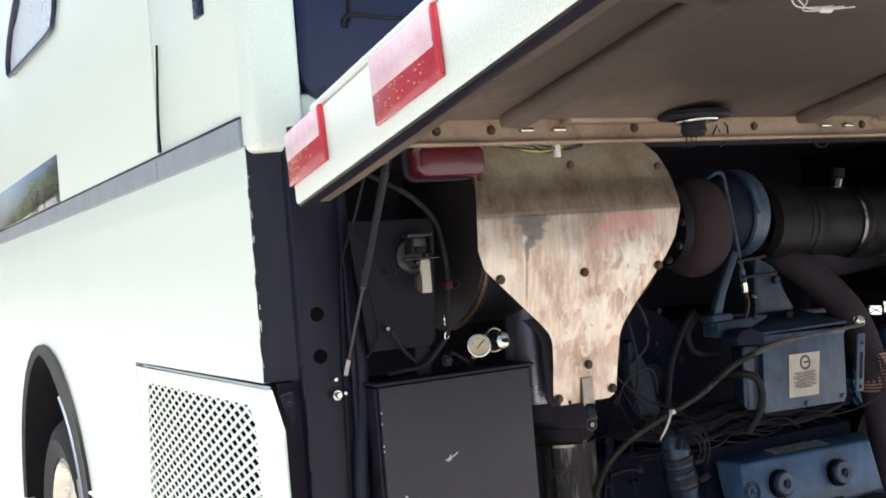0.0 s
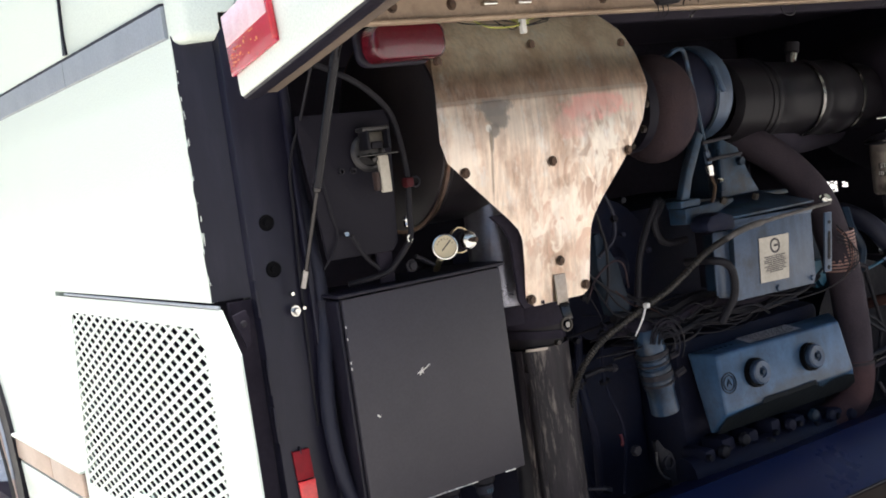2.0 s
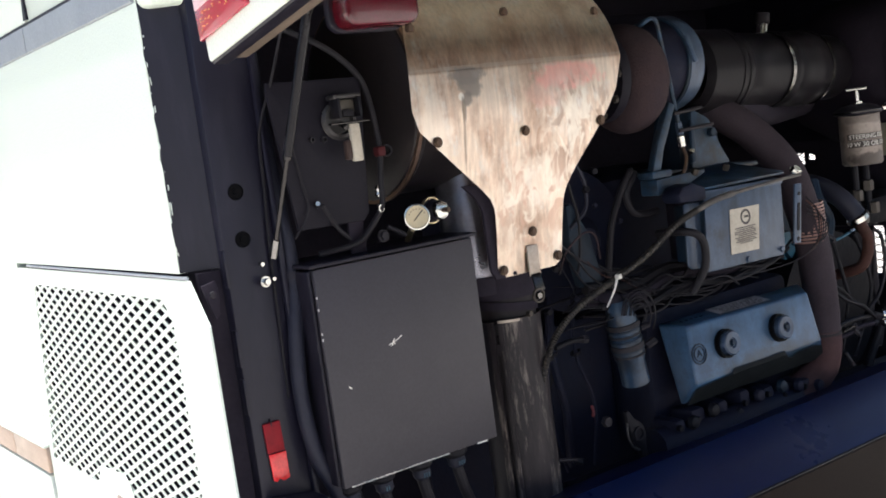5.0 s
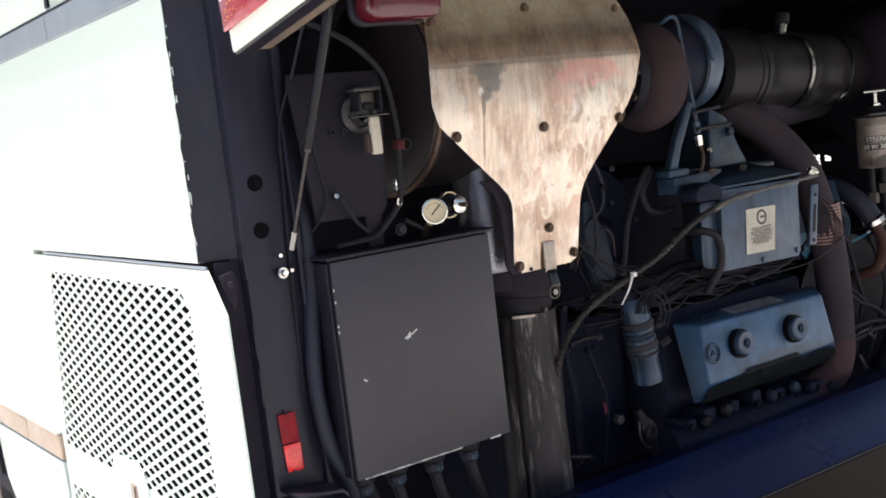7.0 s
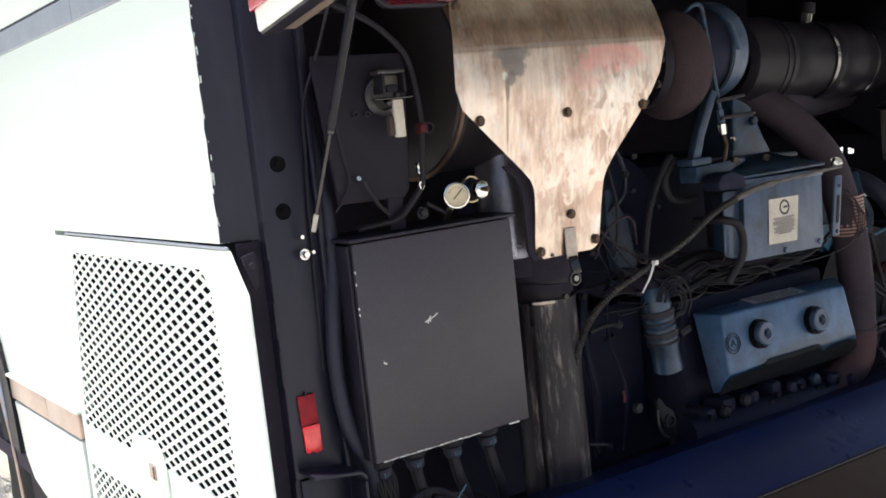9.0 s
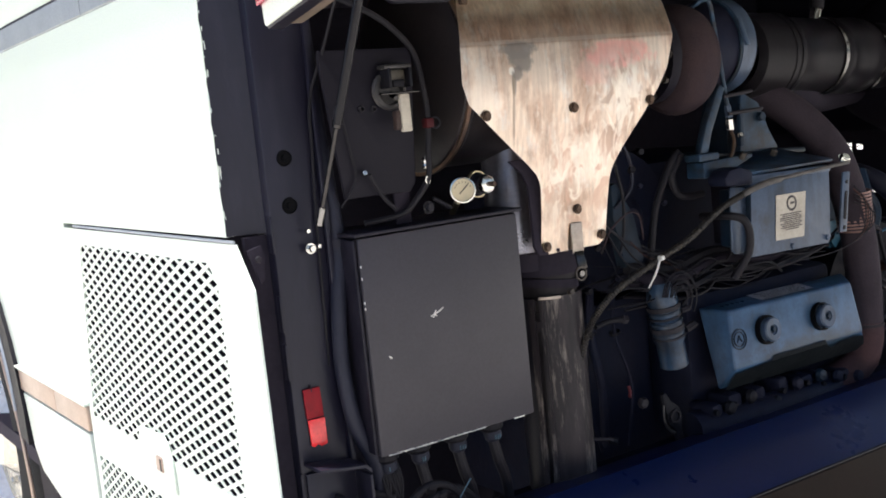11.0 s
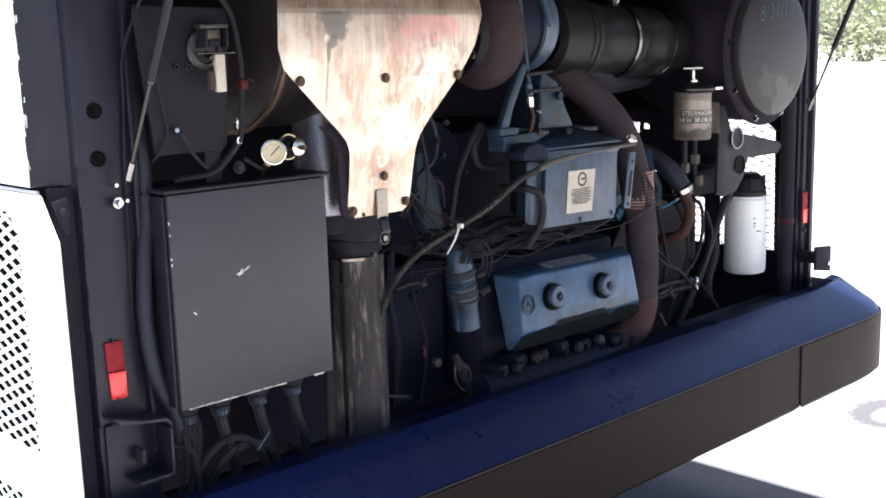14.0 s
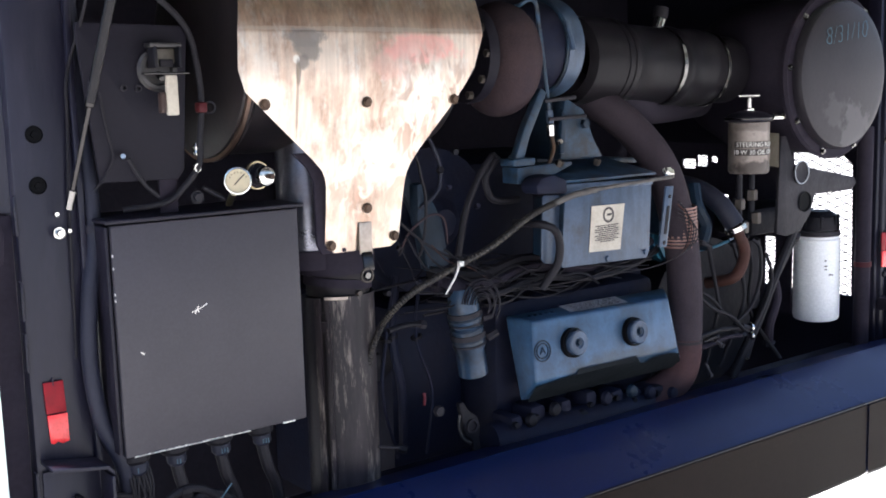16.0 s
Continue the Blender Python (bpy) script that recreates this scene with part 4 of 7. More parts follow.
for k, x in enumerate((0.205, 0.272, 0.352, 0.43)):
    gl = thing("cable_gland", (x, -0.01, 0.93), "black cable gland under the electrical box", "cable gland", "cable glands")
    part("nut", lathe([(0, 0), (0.022, 0), (0.024, 0.004), (0.024, 0.018), (0.019, 0.024), (0, 0.024)], (x, -0.02, 0.942), (0, 0, -1), 12), IRON, gl)
    part("neck", lathe([(0.015, 0), (0.0165, 0.004), (0.0165, 0.014), (0.012, 0.02), (0, 0.02)], (x + 0.003, -0.02, 0.918), (0.1, 0, -1), 14), HOSEBLUE, gl)
    dash = bmesh.new()
    for j in range(k + 1 if k < 3 else 3):
        cube(x - 0.003 + 0.005 * j, x - 0.0015 + 0.005 * j, -0.0385, -0.0365, 0.904, 0.912, bm=dash)
    part("number_mark", dash, CHALK, gl, "pale blue tally marks")
    part("cable", tube([(x + 0.003, -0.02, 0.9), (x + 0.012, -0.02, 0.86), (x + 0.04, 0.0, 0.8), (x + 0.06, 0.03, 0.7), (x + 0.08, 0.08, 0.55)], 0.0105 if k else 0.004, 10), RUBBER, gl)
wires = thing("wire_bundle", (0.22, 0.0, 0.75), "loose bundle of thin black wires under the box", "wires")
for k in range(8):
    x = 0.19 + 0.005 * k
    part("wire", tube([(x, -0.02, 0.92), (x + 0.004, -0.03, 0.88), (x + 0.002 + 0.02 * random.random(), -0.02, 0.83), (x + 0.05 * random.random(), 0.0, 0.76), (x + 0.15, 0.05, 0.7)], 0.0022, 6), RUBBER, wires)

for pts, r in (([(0.2, 0.0, 0.74), (0.235, -0.02, 0.82), (0.275, -0.03, 0.855), (0.32, -0.03, 0.845), (0.36, -0.02, 0.8), (0.39, 0.0, 0.72)], 0.007),
               ([(0.25, 0.02, 0.74), (0.27, -0.01, 0.8), (0.3, -0.02, 0.83), (0.345, -0.02, 0.83), (0.4, 0.0, 0.78), (0.43, 0.02, 0.7)], 0.009),
               ([(0.14, 0.0, 0.868), (0.19, -0.02, 0.865), (0.215, -0.025, 0.84), (0.225, -0.02, 0.76)], 0.006)):
    lc = thing("looped_cable", pts[-1], "black cable looping under the electrical box", "cable", "cables under the box")
    part("cable", tube(pts, r, 9), RUBBER, lc)
    part("sleeve", rod(pts[2], Vector(pts[2]).lerp(Vector(pts[3]), 0.4), r * 1.25, 9), IRON, lc)
tie2 = rod((0.335, -0.042, 0.822), (0.362, -0.042, 0.85), 0.0016, 6)
tagged(part("cable_tie", tie2, CHALK), "thin blue tie round the cables under the box", "cable tie")

# gauge and pressure sender on the box
ga = thing("pressure_gauge", (0.4, -0.03, 1.335), "small round pressure gauge with a chrome bezel", "gauge")
GA, GN = Vector((0.4, -0.05, 1.361)), Vector((0.5, 0.85, -0.05)).normalized()
GT = Matrix.Translation(GA) @ Matrix.Rotation(math.atan2(-GN.x, GN.y), 4, "Z") @ Matrix.Translation((-0.4, 0.0503, -1.361))
part("case", lathe([(0, 0.03), (0.0215, 0.03), (0.022, 0.0), (0.023, -0.002), (0.0225, -0.006), (0.0202, -0.0065), (0.0195, -0.003), (0.0193, -0.0005)], GA, GN, 32), CHROME, ga, "chrome bezel")
face = part("dial", lathe([(0, -0.001), (0.0195, -0.001), (0.0195, 0.001), (0, 0.001)], GA - GN * 0.001, GN, 28), CANLID, ga, "cream dial")
nb = rod((0.394, -0.0503, 1.355), (0.411, -0.0503, 1.372), 0.0012, 6)
for k in range(13):
    a = radians(-40 + k * 260 / 12)
    cube(0.4 + 0.0145 * math.cos(a) - 0.0005, 0.4 + 0.0145 * math.cos(a) + 0.0009, -0.0502, -0.0496, 1.361 + 0.0145 * math.sin(a) - 0.0015, 1.361 + 0.0145 * math.sin(a) + 0.0012, bm=nb)
nb.transform(GT @ Matrix.Translation((0, -0.002, 0)))
part("needle_and_marks", nb, INK, face)
part("stem", rod((0.4, -0.03, 1.34), (0.4, -0.01, 1.318), 0.006), BRASS, ga)
se = thing("pressure_sender", (0.45, -0.03, 1.335), "dull chrome threaded sender beside the gauge", "sender")
SN = Vector((0.08, -1.0, 0.0)).normalized()
SC = Vector((0.446, -0.03, 1.366))
part("collar", ring(SC, SN, 0.0215, 0.006, 0.0022, 32), BRASS, se, "thin brass ring")
part("barrel", lathe([(0, 0.0), (0.021, 0.0), (0.021, 0.002), (0.0175, 0.004), (0.0175, 0.02), (0, 0.02)], SC, SN, 24), BLACK, se, "black barrel")
part("nut", lathe([(0, 0.0), (0.016, 0.0), (0.0172, 0.003), (0.016, 0.011), (0.01, 0.014), (0, 0.014)], SC + SN * 0.02, SN, 8), CHROME, se, "bright hexagonal nut")
part("terminal", rod(SC + SN * 0.035, SC + SN * 0.048, 0.0045, 10), BOLT, se)

# ---- latch plate above the box ----
bp = thing("backing_plate", (0.24, -0.03, 1.37), "matt black steel plate carrying the latch", "plate")
part("plate", slab([(0.172, 1.373), (0.298, 1.371), (0.31, 1.384), (0.327, 1.598), (0.318, 1.611), (0.152, 1.614), (0.15, 1.6)], -0.044, -0.036, "y", 0.002), MATT, bp)
part("plate_leg", cube(0.27, 0.3, -0.035, -0.03, 1.318, 1.4, 0.001), PITCH, bp)
hexbolt((0.209, -0.045, 1.41), (-0.3, -1, 0.2), 0.005, 0.016, CHROME, bp, "bolt")
la = thing("hatch_latch", (0.27, -0.05, 1.53), "worn steel striker latch on the black plate", "latch")
part("keeper", lathe([(0.0, 0.0), (0.031, 0.0), (0.033, 0.005), (0.029, 0.01), (0.024, 0.011), (0.022, 0.004), (0.0, 0.004)], (0.272, -0.045, 1.542), (0, -1, 0), 28), KEEP, la, "worn steel keeper ring")
part("jaw", cube(0.262, 0.296, -0.066, -0.05, 1.551, 1.575, 0.003), LATCHOLIVE, la, "olive worn jaw")
part("jaw_front", cube(0.268, 0.29, -0.073, -0.067, 1.546, 1.558, 0.002), IRON, la)
for x in (0.259, 0.299):
    part("prong", cube(x - 0.003, x + 0.003, -0.08, -0.05, 1.545, 1.577, 0.002), IRON, la)
part("top_bar", cube(0.252, 0.304, -0.076, -0.05, 1.576, 1.583, 0.002), KEEP, la)
part("cross_bar", cube(0.236, 0.31, -0.084, -0.074, 1.5345, 1.538, 0.0012), DARKSTEEL, la)
part("tongue", cube(0.272, 0.2915, -0.082, -0.073, 1.472, 1.534, 0.003), LABEL, la, "bare pale metal tongue")
part("rust_foot", cube(0.263, 0.2725, -0.08, -0.065, 1.476, 1.508, 0.003), DULLRUST, la)
part("stud", rod((0.268, -0.06, 1.536), (0.268, -0.078, 1.528), 0.005, 10), DARKSTEEL, la)
for x, z in ((0.218, 1.516), (0.241, 1.5145), (0.303, 1.52)):
    part("screw_eye", ring((x, -0.047, z), (0, 1, 0), 0.0032, 0.006, 0.002, 16), TRANS, la)
lh = thing("air_line", (0.31, -0.05, 1.33), "black looping air hose with a dark red clip", "hose")
part("hose", tube([(0.2, 0.0, 1.71), (0.25, -0.04, 1.674), (0.294, -0.045, 1.643), (0.327, -0.048, 1.603), (0.34, -0.048, 1.549), (0.344, -0.048, 1.494), (0.338, -0.048, 1.435), (0.333, -0.048, 1.391), (0.305, -0.046, 1.356), (0.273, -0.045, 1.335), (0.21, -0.03, 1.328)], 0.0052, 10), RUBBER, lh)
part("clip", cube(0.334, 0.35, -0.06, -0.04, 1.474, 1.491, 0.004), DARKRED, lh, "dark red plastic clip")
part("clip_loop", ring((0.356, -0.05, 1.482), (0, 1, 0), 0.0075, 0.006, 0.003), IRON, lh)
part("branch", tube([(0.212, -0.062, 1.409), (0.222, -0.06, 1.39), (0.24, -0.055, 1.365), (0.262, -0.05, 1.346)], 0.0034, 8), RUBBER, lh)
part("thin_lead", tube([(0.178, -0.05, 1.51), (0.182, -0.05, 1.479), (0.187, -0.05, 1.447), (0.192, -0.05, 1.41), (0.176, -0.05, 1.381), (0.16, -0.05, 1.362)], 0.002, 6), RUBBER, lh)
fit_bm = lathe([(0, 0), (0.005, 0.0), (0.007, 0.004), (0.0055, 0.009), (0.007, 0.014), (0.004, 0.02), (0, 0.02)], (0.335, -0.04, 1.406), (0.05, 0, 1), 10)
ring((0.329, -0.05, 1.387), (0.3, -1, 0), 0.004, 0.004, 0.003, 14, fit_bm)
part("fitting", fit_bm, CHROME, lh, "bright fitting")
hexbolt((0.326, -0.05, 1.34), (0, -1, 0), 0.008, 0.008, TRANS, lh, "nut", 0.011)
part("spur", rod((0.337, -0.05, 1.355), (0.373, -0.05, 1.334), 0.004), IRON, lh)

# ---- muffler, heat shield and tail pipe ----
mu = thing("muffler", (0.64, 0.1, 1.4), "large soot-blackened cylindrical muffler lying across the bay", "muffler")
part("shell", lathe([(0, 0), (0.15, 0.0), (0.183, 0.012), (0.188, 0.03), (0.18, 0.04), (0.18, 0.43), (0.188, 0.44), (0.183, 0.46), (0.15, 0.47), (0, 0.47)], (0.405, 0.115, 1.575), (1, 0, 0), 48), MUFFLER, mu)
part("end_seam", ring((0.425, 0.115, 1.575), (1, 0, 0), 0.184, 0.007, 0.007, 48), SEAM, mu)

sh = thing("heat_shield", (0.63, -0.08, 1.22), "tarnished bare metal heat shield plate bolted over the muffler", "heat shield")
def shield_y(z):
    if z <= 1.6:
        return -0.097 + (1.484 - z) * 0.15 if z < 1.52 else -0.1024
    return -0.1024 + 0.14 * (z - 1.6) + 0.215 * (1 - math.cos(math.asin((z - 1.6) / 0.215)))


left_edge = [(1.755, 0.445), (1.72, 0.42), (1.66, 0.398), (1.6, 0.386), (1.54, 0.384), (1.505, 0.395), (1.45, 0.455), (1.40, 0.512), (1.375, 0.54), (1.35, 0.552), (1.29, 0.554), (1.24, 0.555), (1.226, 0.562), (1.22, 0.578)]
right_edge = [(1.755, 0.86), (1.72, 0.878), (1.66, 0.884), (1.6, 0.884), (1.545, 0.868), (1.505, 0.84), (1.45, 0.795), (1.40, 0.75), (1.375, 0.729), (1.35, 0.718), (1.29, 0.713), (1.24, 0.712), (1.226, 0.705), (1.22, 0.69)]
zs = [1.755, 1.74, 1.72, 1.7, 1.68, 1.66, 1.64, 1.62, 1.606, 1.601, 1.6, 1.596, 1.58, 1.54, 1.505, 1.47, 1.44, 1.41, 1.39, 1.37, 1.355, 1.34, 1.3, 1.26, 1.24, 1.23, 1.222]
shb = bmesh.new()
rows = []
for z in zs:
    a = float(np.interp(-z, [-q[0] for q in left_edge], [q[1] for q in left_edge]))
    b = float(np.interp(-z, [-q[0] for q in right_edge], [q[1] for q in right_edge]))
    rows.append([shb.verts.new((a + (b - a) * k / 14, shield_y(z) + 0.0022 * noise.noise((k * 0.45, z * 14, 0)), z)) for k in range(15)])
for a, b in zip(rows, rows[1:]):
    for k in range(14):
        shb.faces.new((a[k], a[k + 1], b[k + 1], b[k]))
bmesh.ops.solidify(shb, geom=shb.faces[:], thickness=0.003)
part("plate", shb, COPPER, sh)
# Dark strip added where only a shaded gap shows behind the plate edge.
part("shade_gap_strip", slab([(0.5, 1.4), (0.527, 1.375), (0.539, 1.35), (0.541, 1.24), (0.55, 1.222), (0.6, 1.222), (0.6, 1.4)], -0.058, -0.05, "y", 0.002), PITCH, sh, "dark strip drawn for the shaded gap behind the plate")
for x, z in ((0.43, 1.484), (0.627, 1.483), (0.817, 1.483), (0.638, 1.297), (0.566, 1.236), (0.7, 1.241), (0.418, 1.68), (0.638, 1.70), (0.858, 1.69)):
    hexbolt((x, shield_y(z) - 0.002, z), (0, -1, 0.0), 0.007, 0.006, BOLT, sh, "bolt", 0.0095, "rusty bolt")
st = thing("shield_strap", (0.63, -0.07, 1.18), "bent steel strap and bolt under the heat shield", "strap")
part("strap", cube(0.622, 0.648, -0.068, -0.064, 1.215, 1.272, 0.001), STRAP, st)
part("strap_tail", cube(0.624, 0.645, -0.07, -0.066, 1.185, 1.218, 0.001, turn=about((0.635, -0.066, 1.218), Matrix.Rotation(radians(-14), 4, "X"))), DARKSTEEL, st)
hexbolt((0.629, -0.072, 1.178), (0, -1, 0), 0.007, 0.008, BANDSTEEL, st, "bolt")
part("washer", ring((0.629, -0.076, 1.178), (0, 1, 0), 0.0105, 0.004, 0.003), DULLBRASS, st)

tp = thing("exhaust_pipe", (0.615, 0.06, 0.55), "vertical scorched exhaust pipe with flaking heat shield", "exhaust pipe")
part("pipe", lathe([(0.056, 0), (0.0615, 0.0), (0.0615, 0.55), (0.066, 0.555), (0.066, 0.575), (0.06, 0.58), (0.06, 0.70), (0, 0.70)], (0.645, 0.05, 0.55), (0, 0, 1), 32), PIPE, tp)
def arc_sheet(c, r, a0, a1, z0, z1, thick=0.004, n=14):
    """A curved upright sheet round a vertical axis; angles from the rear direction towards the right."""
    bm = bmesh.new()
    prev = None
    for k in range(n + 1):
        a = radians(a0 + (a1 - a0) * k / n)
        o = [bm.verts.new((c[0] + q * math.sin(a), c[1] - q * math.cos(a), z)) for q, z in ((r, z0), (r + thick, z0), (r + thick, z1), (r, z1))]
        if prev:
            for j in range(4):
                bm.faces.new((prev[j], prev[(j + 1) % 4], o[(j + 1) % 4], o[j]))
        else:
            bm.faces.new(o)
        prev = o
    bm.faces.new(prev[::-1])
    return bm


part("front_shield", arc_sheet((0.645, 0.05), 0.0635, -54, 75, 0.6, 1.132), FLAKE, tp, "curved guard with flaking pale paint")
part("left_guard", arc_sheet((0.645, 0.05), 0.0635, -125, -72, 0.6, 1.128), BLACK, tp, "black left guard")
for a0, a1 in ((-70, -60), (-50, -45)):
    part("guard_ridge", arc_sheet((0.645, 0.05), 0.0672, a0, a1, 0.6, 1.13, 0.005, 4), FLAKE, tp)
part("ridge_cap", arc_sheet((0.645, 0.05), 0.068, -52, -18, 1.128, 1.133, 0.006, 6), STRAP, tp, "bare bright edge")
part("guard_bridge", arc_sheet((0.645, 0.05), 0.0665, -62, -47, 1.066, 1.086), FLAKE, tp)
part("guard_bridge", arc_sheet((0.645, 0.05), 0.0645, -78, -50, 0.68, 0.7), FLAKE, tp)
part("clamp", ring((0.645, 0.05, 1.152), (0.12, 0, 1), 0.0605, 0.016, 0.004), PITCH, tp)
part("collar", ring((0.64, 0.05, 1.195), (0, 0, 1), 0.07, 0.045, 0.005), PITCH, tp)
hexbolt((0.642, -0.022, 1.138), (0, -1, 0), 0.006, 0.01, DULLBRASS, tp, "clamp_bolt")
part("elbow_cup", ring((0.592, 0.06, 1.202), (0, 0, 1), 0.056, 0.034, 0.008, 32), PITCH, tp)
part("top_elbow", tube([(0.592, 0.06, 1.19), (0.592, 0.06, 1.3), (0.6, 0.07, 1.42)], 0.056, 24), ELBOW, tp, "blued steel elbow")

# ---- turbo side: wrapped elbow, blue housing, intake duct ----
el = thing("exhaust_elbow", (1.0, 0.08, 1.45), "brown heat-wrapped exhaust elbow beside the muffler", "exhaust elbow")
prof = [(0.05 + 0.069 * math.sin(radians(k)) ** 0.8, -0.052 * math.cos(radians(k)) * (1 if k < 90 else 1.25)) for k in range(6, 175, 12)]
part("bulge", lathe(prof, (1.08, 0.09, 1.56), (1, -0.15, 0.0), 40), WRAP, el)
part("flange", lathe([(0.05, -0.012), (0.098, -0.012), (0.1, 0.0), (0.098, 0.012), (0.05, 0.012)], (1.005, 0.09, 1.57), (1, -0.1, 0), 28), MATT, el, "sooty clamp flange")
part("inlet_pipe", rod((0.86, 0.1, 1.57), (0.97, 0.09, 1.57), 0.07, 24), MUFFLER, el)
for k in range(10):
    a = k * math.tau / 10
    hexbolt((0.994, 0.09 + 0.086 * math.cos(a), 1.57 + 0.086 * math.sin(a)), (-1, 0, 0), 0.009, 0.016, DULLBRASS, el, "flange_bolt")
tu = thing("turbocharger", (1.25, 0.12, 1.45), "blue painted turbocharger housing", "turbocharger")
part("compressor", lathe([(0.05, -0.12), (0.085, -0.1), (0.098, -0.06), (0.1, -0.02), (0.1, 0.0), (0.085, 0.005), (0.06, 0.02)], (1.245, 0.12, 1.585), (1, 0, 0.0), 36), ENGINE, tu)
part("band", ring((1.238, 0.12, 1.585), (1, 0, 0), 0.1, 0.038, 0.008, 36), GREYBLUE, tu, "dulled blue clamp band")
part("band_rib", ring((1.216, 0.12, 1.585), (1, 0, 0), 0.101, 0.005, 0.005, 36), BLUEMID, tu)
part("band_rib", ring((1.262, 0.12, 1.585), (1, 0, 0), 0.101, 0.006, 0.004, 36), GREYBLUE, tu)
part("scroll_ring", ring((1.165, 0.12, 1.585), (1, 0, 0), 0.072, 0.02, 0.012, 32), ENGINE, tu)
part("band_lug", cube(1.21, 1.222, 0.01, 0.018, 1.575, 1.64, 0.003, turn=about((1.216, 0.01, 1.62), Matrix.Rotation(radians(-20), 4, "X"))), GREYBLUE, tu)
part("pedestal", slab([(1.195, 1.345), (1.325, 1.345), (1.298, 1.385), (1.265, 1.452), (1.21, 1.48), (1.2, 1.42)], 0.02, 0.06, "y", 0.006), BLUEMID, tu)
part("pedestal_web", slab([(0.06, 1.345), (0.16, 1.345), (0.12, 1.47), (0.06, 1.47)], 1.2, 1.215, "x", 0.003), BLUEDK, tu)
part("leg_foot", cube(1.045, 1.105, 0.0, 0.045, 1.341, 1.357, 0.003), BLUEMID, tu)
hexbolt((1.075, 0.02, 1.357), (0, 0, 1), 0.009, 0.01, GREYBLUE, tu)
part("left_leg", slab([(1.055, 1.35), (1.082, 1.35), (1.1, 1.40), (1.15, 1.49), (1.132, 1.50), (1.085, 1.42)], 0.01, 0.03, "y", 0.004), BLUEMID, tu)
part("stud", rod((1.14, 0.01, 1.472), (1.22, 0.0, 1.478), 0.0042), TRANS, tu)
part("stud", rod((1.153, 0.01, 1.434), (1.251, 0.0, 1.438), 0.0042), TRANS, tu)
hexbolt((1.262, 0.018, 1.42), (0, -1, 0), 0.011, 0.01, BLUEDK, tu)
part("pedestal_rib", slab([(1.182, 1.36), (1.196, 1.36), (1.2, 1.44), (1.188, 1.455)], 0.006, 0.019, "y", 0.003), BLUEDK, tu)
ol = thing("oil_line", (1.1, -0.02, 1.36), "thin blue oil line with a brass fitting", "pipe")
part("line", tube([(1.098, 0.1, 1.66), (1.1, 0.04, 1.668), (1.108, 0.025, 1.677), (1.121, 0.02, 1.678), (1.131, 0.02, 1.665), (1.138, 0.02, 1.62), (1.15, 0.02, 1.543), (1.163, 0.02, 1.45)], 0.0048, 10), BLUEMID, ol)
part("upper_nut", rod((1.1625, 0.02, 1.452), (1.166, 0.02, 1.425), 0.008, 6), GREYBLUE, ol)
part("fitting", rod((1.166, 0.02, 1.423), (1.168, 0.02, 1.398), 0.0095, 6), CHROME, ol, "bright fitting")
part("tail", tube([(1.168, 0.02, 1.40), (1.17, 0.015, 1.377), (1.16, 0.01, 1.358), (1.145, 0.008, 1.335)], 0.0042, 8), BOLT, ol)
hexbolt((1.176, 0.005, 1.385), (0, -1, 0.3), 0.006, 0.008, CHROME, ol, "nut")

du = thing("intake_duct", (1.6, 0.15, 1.44), "black ribbed rubber intake duct with steel clamps", "duct")
part("duct", lathe([(0.08, 0), (0.1, 0.01), (0.101, 0.09), (0.1015, 0.105), (0.1015, 0.15), (0.098, 0.165), (0.0935, 0.172), (0.0925, 0.25), (0.0915, 0.33), (0.093, 0.338), (0.0965, 0.345), (0.0965, 0.362), (0.094, 0.37), (0.0935, 0.43), (0.0965, 0.44), (0.0965, 0.465), (0.094, 0.475), (0.094, 0.50), (0.085, 0.51), (0.085, 0.6), (0.0, 0.6)], (1.32, 0.14, 1.56), (1, 0.05, -0.045), 36), DUCT, du)
for d in (0.325, 0.5):
    q = Vector((1.32, 0.14, 1.56)) + Vector((1, 0.05, -0.045)).normalized() * d
    part("clamp", ring(q, (1, 0.05, -0.045), 0.0945, 0.012, 0.002, 36), BANDSTEEL, du, "steel band clamp")
for d, r in ((0.118, 0.1022), (0.14, 0.1022)):
    q = Vector((1.32, 0.14, 1.56)) + Vector((1, 0.05, -0.045)).normalized() * d
    part("rib", ring(q, (1, 0.05, -0.045), r, 0.009, 0.0012, 36), DUCT, du)
part("lower_bend", tube([(1.48, 0.15, 1.5), (1.6, 0.18, 1.46), (1.75, 0.24, 1.45), (1.95, 0.28, 1.46)], 0.05, 16), PITCH, du)
sn = thing("duct_sensor", (1.655, 0.15, 1.63), "small chrome sensor above the intake duct", "sensor")
part("body", rod((1.64, 0.15, 1.612), (1.655, 0.15, 1.66), 0.015, 14), CHROME, sn)
part("cap", rod((1.655, 0.15, 1.66), (1.662, 0.15, 1.686), 0.018, 14), RUBBER, sn)
wh = thing("wrapped_hose", (1.58, 0.02, 0.75), "thick brown heat-wrapped hose curving down past the engine", "hose")
part("hose", tube([(1.375, 0.17, 1.5), (1.402, 0.13, 1.47), (1.462, 0.065, 1.4), (1.512, 0.02, 1.31), (1.545, 0.005, 1.2), (1.565, 0.0, 1.1), (1.575, 0.0, 0.98), (1.573, 0.0, 0.9)], 0.0405, 18), HOSEWRAP, wh)
part("lower_sleeve", tube([(1.573, 0.0, 0.9), (1.569, 0.0, 0.855), (1.545, 0.01, 0.80), (1.45, 0.04, 0.755), (1.35, 0.1, 0.74)], 0.041, 18), RUSTWRAP, wh, "rust-red lower sleeve")
